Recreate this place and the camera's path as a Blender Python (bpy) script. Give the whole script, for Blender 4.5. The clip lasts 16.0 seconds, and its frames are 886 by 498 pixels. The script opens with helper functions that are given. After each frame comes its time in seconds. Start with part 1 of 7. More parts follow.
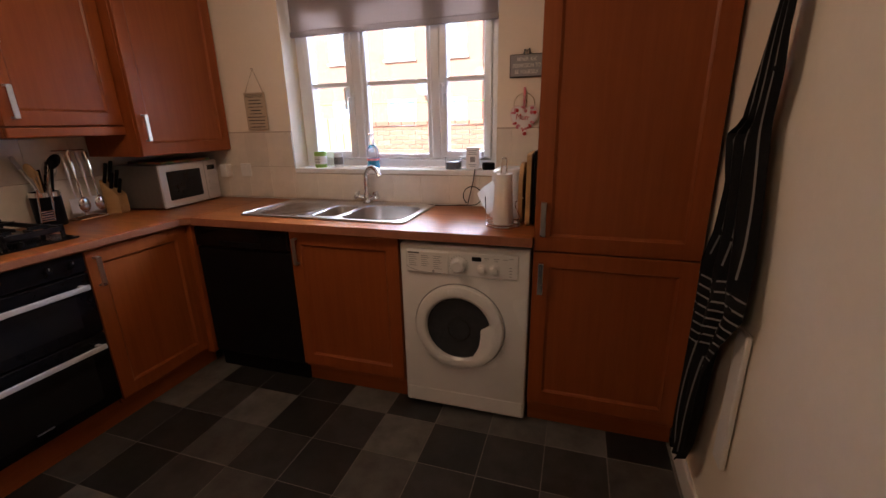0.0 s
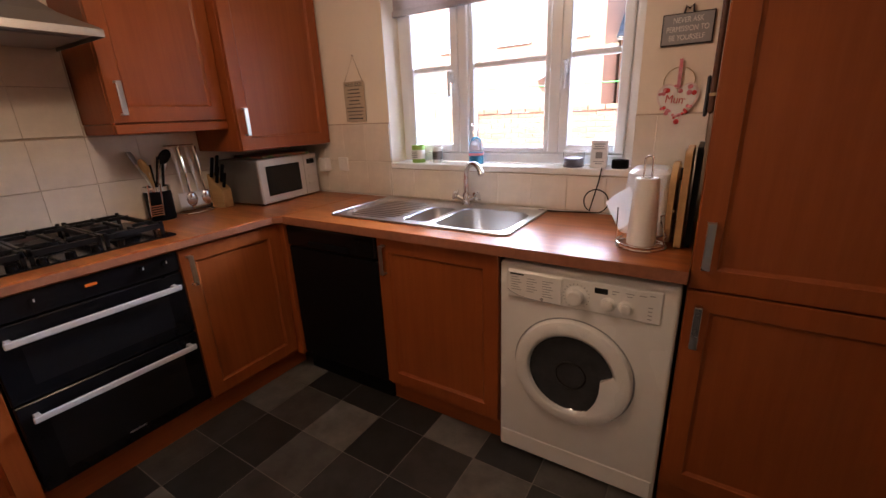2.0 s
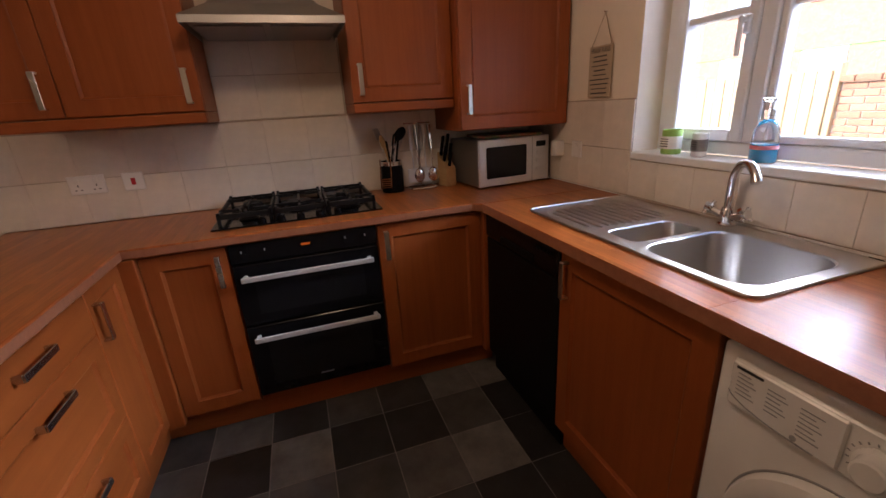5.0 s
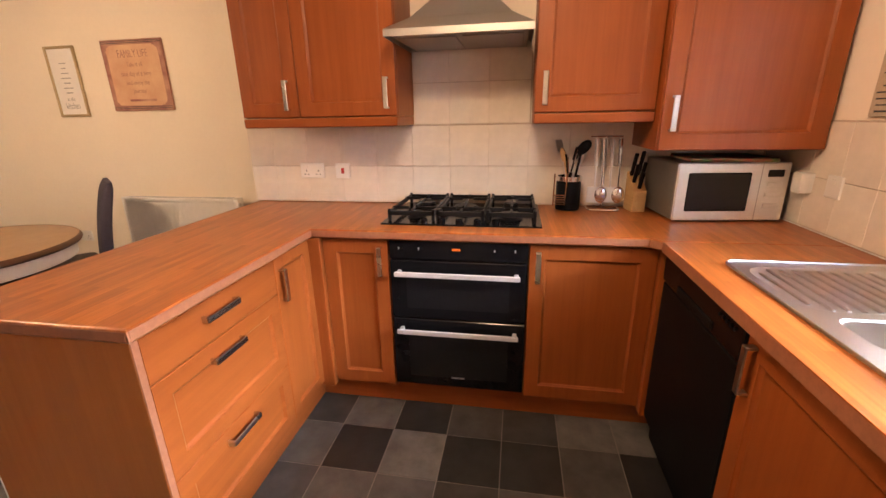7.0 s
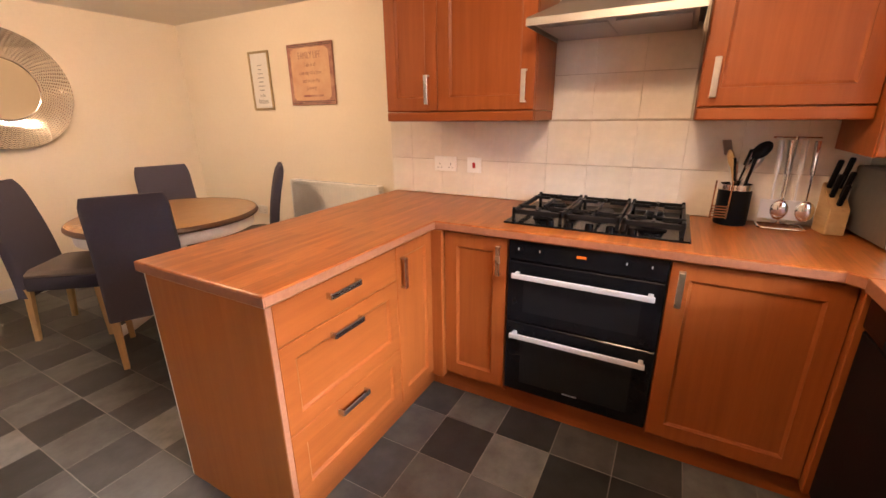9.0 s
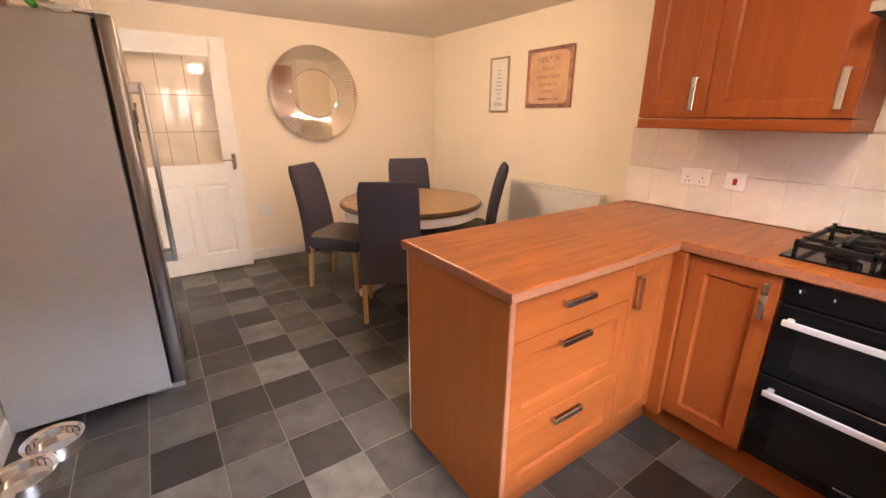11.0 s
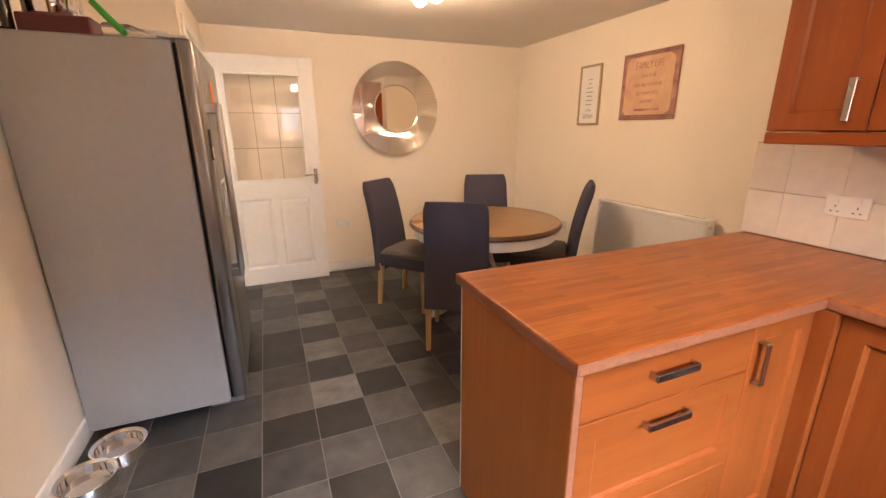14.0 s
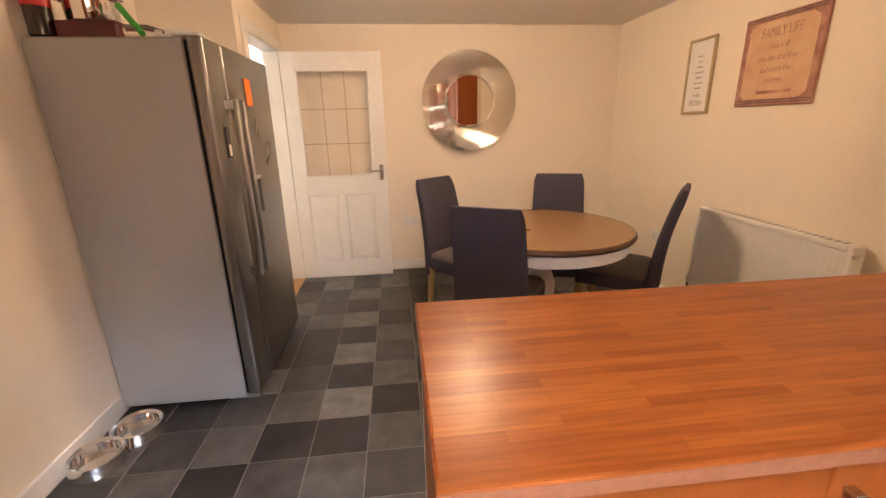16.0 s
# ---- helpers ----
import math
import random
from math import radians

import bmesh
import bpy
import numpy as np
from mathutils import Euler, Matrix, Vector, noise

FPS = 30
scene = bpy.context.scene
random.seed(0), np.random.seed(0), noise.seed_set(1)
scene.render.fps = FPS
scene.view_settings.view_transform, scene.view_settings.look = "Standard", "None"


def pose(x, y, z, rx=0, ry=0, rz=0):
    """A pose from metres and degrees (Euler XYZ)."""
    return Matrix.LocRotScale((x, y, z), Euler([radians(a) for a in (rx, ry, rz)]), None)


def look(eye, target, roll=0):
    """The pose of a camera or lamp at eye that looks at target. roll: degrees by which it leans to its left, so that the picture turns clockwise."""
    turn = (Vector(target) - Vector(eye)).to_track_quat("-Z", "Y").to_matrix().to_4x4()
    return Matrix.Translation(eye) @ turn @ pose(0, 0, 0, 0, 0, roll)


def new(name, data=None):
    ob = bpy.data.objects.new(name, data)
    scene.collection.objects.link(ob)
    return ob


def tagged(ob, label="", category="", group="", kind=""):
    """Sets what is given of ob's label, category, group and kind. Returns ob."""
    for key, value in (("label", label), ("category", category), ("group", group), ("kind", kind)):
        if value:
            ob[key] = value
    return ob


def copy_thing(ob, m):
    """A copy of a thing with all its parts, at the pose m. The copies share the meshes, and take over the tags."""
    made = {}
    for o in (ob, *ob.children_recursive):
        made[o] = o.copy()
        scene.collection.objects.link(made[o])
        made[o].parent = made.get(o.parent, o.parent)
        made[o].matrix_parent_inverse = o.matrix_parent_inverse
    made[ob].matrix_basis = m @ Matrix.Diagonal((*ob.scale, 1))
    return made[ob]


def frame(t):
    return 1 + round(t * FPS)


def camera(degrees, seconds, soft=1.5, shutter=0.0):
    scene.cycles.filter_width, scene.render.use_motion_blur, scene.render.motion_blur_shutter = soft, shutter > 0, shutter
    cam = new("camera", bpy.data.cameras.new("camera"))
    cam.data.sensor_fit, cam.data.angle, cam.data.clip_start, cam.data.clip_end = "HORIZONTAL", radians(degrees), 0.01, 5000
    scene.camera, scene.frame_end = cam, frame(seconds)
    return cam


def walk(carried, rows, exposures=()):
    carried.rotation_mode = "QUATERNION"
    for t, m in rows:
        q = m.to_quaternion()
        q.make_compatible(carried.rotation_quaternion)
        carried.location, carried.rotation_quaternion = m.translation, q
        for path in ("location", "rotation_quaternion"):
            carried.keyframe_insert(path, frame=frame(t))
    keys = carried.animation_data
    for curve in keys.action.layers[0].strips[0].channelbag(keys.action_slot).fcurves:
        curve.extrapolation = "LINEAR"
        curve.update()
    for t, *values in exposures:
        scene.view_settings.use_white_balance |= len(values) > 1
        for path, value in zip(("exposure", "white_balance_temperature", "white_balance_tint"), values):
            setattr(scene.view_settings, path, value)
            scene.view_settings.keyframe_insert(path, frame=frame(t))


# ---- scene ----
cam = camera(93.7, 16.0)
PATH = [
    (0, (0.08, 0.038, 1.355), (-0.507, 1.861, 0.78), -1.2),
    (0.5, (0.023, 0.073, 1.357), (-0.651, 1.86, 0.763), -0.6),
    (1, (-0.079, 0.123, 1.363), (-0.783, 1.898, 0.77), -1.9),
    (1.5, (-0.106, 0.24, 1.352), (-0.879, 1.968, 0.707), -3.0),
    (2, (-0.067, 0.382, 1.361), (-1.092, 1.987, 0.747), -2.4),
    (2.5, (-0.07, 0.499, 1.337), (-1.13, 2.064, 0.686), -2.8),
    (3, (-0.115, 0.652, 1.345), (-1.147, 2.235, 0.69), -2.3),
    (3.5, (-0.12, 0.739, 1.353), (-1.335, 2.192, 0.712), -4.2),
    (4, (-0.051, 0.853, 1.365), (-1.561, 2.014, 0.755), -2.8),
    (4.5, (-0.034, 0.905, 1.358), (-1.716, 1.788, 0.731), -4.3),
    (5, (-0.122, 0.909, 1.347), (-1.919, 1.497, 0.696), -3.4),
    (5.2, (-0.163, 0.938, 1.343), (-1.985, 1.45, 0.696), -2.7),
    (7.3, (-0.257, 1.125, 1.379), (-2.127, 0.747, 0.781), -0.9),
    (7.5, (-0.284, 1.118, 1.382), (-2.161, 0.754, 0.796), -0.2),
    (8, (-0.332, 1.073, 1.378), (-2.199, 0.689, 0.772), -0.2),
    (8.5, (-0.328, 1.115, 1.375), (-2.142, 0.524, 0.773), -0.5),
    (9, (-0.305, 1.146, 1.365), (-1.971, 0.226, 0.75), -0.7),
    (9.5, (-0.29, 1.118, 1.359), (-1.808, -0.026, 0.737), -1.0),
    (10, (-0.259, 1.081, 1.364), (-1.62, -0.246, 0.744), -0.9),
    (10.2, (-0.244, 1.066, 1.368), (-1.549, -0.32, 0.756), -0.7),
    (12.3, (-0.146, 0.95, 1.385), (-0.982, -0.76, 0.769), 0.7),
    (12.5, (-0.16, 0.955, 1.382), (-0.985, -0.762, 0.774), 0.4),
    (13, (-0.211, 0.977, 1.377), (-1.045, -0.736, 0.768), -1.1),
    (13.5, (-0.287, 0.936, 1.373), (-1.098, -0.789, 0.769), -0.5),
    (14, (-0.389, 0.852, 1.395), (-1.124, -0.923, 0.841), -0.3),
    (14.5, (-0.528, 0.845, 1.4), (-1.055, -1.01, 0.871), -1.7),
    (15, (-0.725, 0.862, 1.393), (-1.116, -1.017, 0.833), -0.6),
    (15.5, (-0.819, 0.815, 1.381), (-1.103, -1.08, 0.808), -1.7),
    (16, (-0.926, 0.678, 1.389), (-1.127, -1.227, 0.815), -1.2),
]
EXPOSURES = [(0.0, 2.45, 5750, 16), (1.5, 2.85, 5700, 16), (3.5, 2.95, 5700, 16), (5.2, 2.45, 5750, 16), (7.3, 4.3, 6350, 16), (10.2, 4.35, 6200, 15), (12.3, 4.45, 5900, 13), (14.0, 4.2, 6150, 14), (16.0, 4.05, 6300, 14)]
walk(cam, [(t, look(eye, target, roll)) for t, eye, target, roll in PATH], EXPOSURES)

# ---- world and lights ----
world = bpy.data.worlds.new("overcast_sky")
world.use_nodes = True
scene.world = world
wt = world.node_tree
sky = wt.nodes.new("ShaderNodeTexSky")
sky.sky_type, sky.sun_disc = "NISHITA", False
sky.sun_elevation, sky.sun_rotation = radians(38), radians(-30)
wt.links.new(sky.outputs[0], wt.nodes["Background"].inputs[0])
wt.nodes["Background"].inputs[1].default_value = 0.13

sun = new("sun", bpy.data.lights.new("sun", "SUN"))
sun.data.energy, sun.data.angle, sun.data.color = 3.2, radians(6), (1.0, 0.95, 0.88)
sun.matrix_basis = look((0, 0, 0), (0.3, 0.75, -0.62))

sky_window = new("window_daylight", bpy.data.lights.new("window_daylight", "AREA"))
sky_window.data.shape, sky_window.data.size, sky_window.data.size_y = "RECTANGLE", 5.0, 1.3
sky_window.data.energy, sky_window.data.color = 145, (0.86, 0.91, 1.0)
sky_window.matrix_basis = look((-0.75, 7.5, 4.2), (-0.95, 1.6, 1.20))

WARM = (1.0, 0.67, 0.42)


def bulb_light(x, y, z, watts):
    lamp = new("bulb_glow", bpy.data.lights.new("bulb_glow", "POINT"))
    lamp.data.energy, lamp.data.color, lamp.data.shadow_soft_size = watts, WARM, 0.06
    lamp.location = (x, y, z)


KITCHEN_LAMP, DINING_LAMP = (-1.02, 0.98), (-1.33, -1.69)
for lx, ly in (KITCHEN_LAMP, DINING_LAMP):
    for k in range(3):
        a = 2 * math.pi * k / 3 + 0.5
        bulb_light(lx + 0.07 * math.cos(a), ly + 0.07 * math.sin(a), 2.10, 0.42 if ly > 0 else 0.60)


# ---- materials ----
def mat(name, color, rough=0.5, metal=0.0, grain=0.0, scale=20.0, bump=0.0, bump_scale=60.0, stretch=(1, 1, 1), color2=None,
        wear=0.0, coat=0.0, random=0.0, island=0.0, transmission=0.0, emission=None, spec=0.5):
    m = bpy.data.materials.new(name)
    m.use_nodes = True
    t = m.node_tree
    b = t.nodes["Principled BSDF"]
    b.inputs["Roughness"].default_value, b.inputs["Metallic"].default_value = rough, metal
    b.inputs["Coat Weight"].default_value = coat
    b.inputs["Coat Roughness"].default_value = 0.12
    b.inputs["Specular IOR Level"].default_value = spec
    b.inputs["Base Color"].default_value = (*color, 1)
    if transmission:
        b.inputs["Transmission Weight"].default_value = transmission
        b.inputs["IOR"].default_value = 1.45
    if emission:
        b.inputs["Emission Color"].default_value, b.inputs["Emission Strength"].default_value = (*emission[:3], 1), emission[3]
    if not (grain or bump or random or island or wear):
        return m
    co = t.nodes.new("ShaderNodeTexCoord")
    mp = t.nodes.new("ShaderNodeMapping")
    mp.inputs["Scale"].default_value = stretch
    t.links.new(co.outputs["Object"], mp.inputs[0])
    vec = mp.outputs[0]
    out = None
    if grain or wear:
        n1 = t.nodes.new("ShaderNodeTexNoise")
        n1.inputs["Scale"].default_value, n1.inputs["Detail"].default_value, n1.inputs["Roughness"].default_value = scale, 6, 0.65
        t.links.new(vec, n1.inputs["Vector"])
        mix = t.nodes.new("ShaderNodeMix")
        mix.data_type = "RGBA"
        c2 = color2 or tuple(c * (1 - grain) for c in color)
        mix.inputs["A"].default_value, mix.inputs["B"].default_value = (*color, 1), (*c2, 1)
        ramp = t.nodes.new("ShaderNodeMapRange")
        ramp.inputs["From Min"].default_value, ramp.inputs["From Max"].default_value = 0.35, 0.68
        t.links.new(n1.outputs["Fac"], ramp.inputs["Value"])
        t.links.new(ramp.outputs[0], mix.inputs["Factor"])
        out = mix.outputs["Result"]
        n2 = t.nodes.new("ShaderNodeTexNoise")
        n2.inputs["Scale"].default_value, n2.inputs["Detail"].default_value = 2.3, 3
        t.links.new(co.outputs["Object"], n2.inputs["Vector"])
        r2 = t.nodes.new("ShaderNodeMapRange")
        r2.inputs["To Min"].default_value, r2.inputs["To Max"].default_value = rough * 0.85, min(1, rough * 1.2 + 0.02)
        t.links.new(n2.outputs["Fac"], r2.inputs["Value"])
        t.links.new(r2.outputs[0], b.inputs["Roughness"])
        hs = t.nodes.new("ShaderNodeHueSaturation")
        r3 = t.nodes.new("ShaderNodeMapRange")
        r3.inputs["To Min"].default_value, r3.inputs["To Max"].default_value = 1 - 0.5 * (wear or 0.12), 1 + 0.5 * (wear or 0.12)
        t.links.new(n2.outputs["Fac"], r3.inputs["Value"])
        t.links.new(r3.outputs[0], hs.inputs["Value"])
        t.links.new(out, hs.inputs["Color"])
        out = hs.outputs[0]
    if random or island:
        if island:
            src = t.nodes.new("ShaderNodeNewGeometry").outputs["Random Per Island"]
        else:
            src = t.nodes.new("ShaderNodeObjectInfo").outputs["Random"]
        r4 = t.nodes.new("ShaderNodeMapRange")
        k = random or island
        r4.inputs["To Min"].default_value, r4.inputs["To Max"].default_value = 1 - k, 1 + k
        t.links.new(src, r4.inputs["Value"])
        h2 = t.nodes.new("ShaderNodeHueSaturation")
        t.links.new(r4.outputs[0], h2.inputs["Value"])
        if out:
            t.links.new(out, h2.inputs["Color"])
        else:
            h2.inputs["Color"].default_value = (*color, 1)
        out = h2.outputs[0]
    if out:
        t.links.new(out, b.inputs["Base Color"])
    if bump:
        nb = t.nodes.new("ShaderNodeTexNoise")
        nb.inputs["Scale"].default_value, nb.inputs["Detail"].default_value = bump_scale, 4
        t.links.new(vec, nb.inputs["Vector"])
        bp = t.nodes.new("ShaderNodeBump")
        bp.inputs["Strength"].default_value, bp.inputs["Distance"].default_value = bump, 0.003
        t.links.new(nb.outputs["Fac"], bp.inputs["Height"])
        t.links.new(bp.outputs[0], b.inputs["Normal"])
    return m


def block_worktop(name, turn):
    """Printed butcher-block laminate: long staggered strips along the worktop's run."""
    m = bpy.data.materials.new(name)
    m.use_nodes = True
    t = m.node_tree
    b = t.nodes["Principled BSDF"]
    co, mp = t.nodes.new("ShaderNodeTexCoord"), t.nodes.new("ShaderNodeMapping")
    mp.inputs["Rotation"].default_value = (0, 0, turn)
    t.links.new(co.outputs["Object"], mp.inputs[0])
    br = t.nodes.new("ShaderNodeTexBrick")
    br.inputs["Color1"].default_value, br.inputs["Color2"].default_value = (0.40, 0.124, 0.025, 1), (0.28, 0.075, 0.015, 1)
    br.inputs["Mortar"].default_value = (0.30, 0.082, 0.013, 1)
    br.inputs["Scale"].default_value, br.inputs["Mortar Size"].default_value = 1.0, 0.0006
    br.inputs["Brick Width"].default_value, br.inputs["Row Height"].default_value = 0.27, 0.026
    br.offset, br.offset_frequency = 0.37, 2
    t.links.new(mp.outputs[0], br.inputs["Vector"])
    st = t.nodes.new("ShaderNodeMapping")
    st.inputs["Scale"].default_value = (2.2, 38, 3)
    t.links.new(mp.outputs[0], st.inputs[0])
    n = t.nodes.new("ShaderNodeTexNoise")
    n.inputs["Scale"].default_value, n.inputs["Detail"].default_value = 3.0, 6
    t.links.new(st.outputs[0], n.inputs["Vector"])
    mr = t.nodes.new("ShaderNodeMapRange")
    mr.inputs["From Min"].default_value, mr.inputs["From Max"].default_value = 0.3, 0.7
    mr.inputs["To Min"].default_value, mr.inputs["To Max"].default_value = 0.78, 1.16
    t.links.new(n.outputs["Fac"], mr.inputs["Value"])
    hs = t.nodes.new("ShaderNodeHueSaturation")
    t.links.new(mr.outputs[0], hs.inputs["Value"])
    t.links.new(br.outputs["Color"], hs.inputs["Color"])
    t.links.new(hs.outputs[0], b.inputs["Base Color"])
    b.inputs["Roughness"].default_value = 0.29
    b.inputs["Specular IOR Level"].default_value = 0.28
    bp = t.nodes.new("ShaderNodeBump")
    bp.inputs["Strength"].default_value, bp.inputs["Distance"].default_value = 0.08, 0.002
    t.links.new(n.outputs["Fac"], bp.inputs["Height"])
    t.links.new(bp.outputs[0], b.inputs["Normal"])
    return m


def wood(name, c1, c2, stretch, rough=0.4):
    return mat(name, c1, rough, grain=0.3, scale=2.2, color2=c2, stretch=stretch, bump=0.012, bump_scale=6.0, wear=0.22, spec=0.35)


def slate_vinyl(name, color):
    """Slate-look vinyl tiles: each tile a shade of its own, cloudy mottling and paler wear."""
    m = bpy.data.materials.new(name)
    m.use_nodes = True
    t = m.node_tree
    b = t.nodes["Principled BSDF"]
    info, co = t.nodes.new("ShaderNodeObjectInfo"), t.nodes.new("ShaderNodeTexCoord")
    own = t.nodes.new("ShaderNodeMapRange")
    own.inputs["To Min"].default_value, own.inputs["To Max"].default_value = 0.86, 1.14
    t.links.new(info.outputs["Random"], own.inputs["Value"])
    ramp = t.nodes.new("ShaderNodeHueSaturation")
    ramp.inputs["Color"].default_value = (*color, 1)
    t.links.new(own.outputs[0], ramp.inputs["Value"])
    off = t.nodes.new("ShaderNodeVectorMath")
    off.operation = "ADD"
    t.links.new(co.outputs["Object"], off.inputs[0])
    t.links.new(info.outputs["Location"], off.inputs[1])
    n = t.nodes.new("ShaderNodeTexNoise")
    n.inputs["Scale"].default_value, n.inputs["Detail"].default_value, n.inputs["Roughness"].default_value = 9, 7, 0.6
    t.links.new(off.outputs[0], n.inputs["Vector"])
    mr = t.nodes.new("ShaderNodeMapRange")
    mr.inputs["From Min"].default_value, mr.inputs["From Max"].default_value = 0.3, 0.72
    mr.inputs["To Min"].default_value, mr.inputs["To Max"].default_value = 0.7, 1.55
    t.links.new(n.outputs["Fac"], mr.inputs["Value"])
    hs = t.nodes.new("ShaderNodeHueSaturation")
    t.links.new(mr.outputs[0], hs.inputs["Value"])
    t.links.new(ramp.outputs[0], hs.inputs["Color"])
    t.links.new(hs.outputs[0], b.inputs["Base Color"])
    b.inputs["Roughness"].default_value = 0.46
    n3 = t.nodes.new("ShaderNodeTexNoise")
    n3.inputs["Scale"].default_value, n3.inputs["Detail"].default_value = 45, 5
    t.links.new(off.outputs[0], n3.inputs["Vector"])
    bp = t.nodes.new("ShaderNodeBump")
    bp.inputs["Strength"].default_value, bp.inputs["Distance"].default_value = 0.25, 0.002
    t.links.new(n3.outputs["Fac"], bp.inputs["Height"])
    t.links.new(bp.outputs[0], b.inputs["Normal"])
    return m


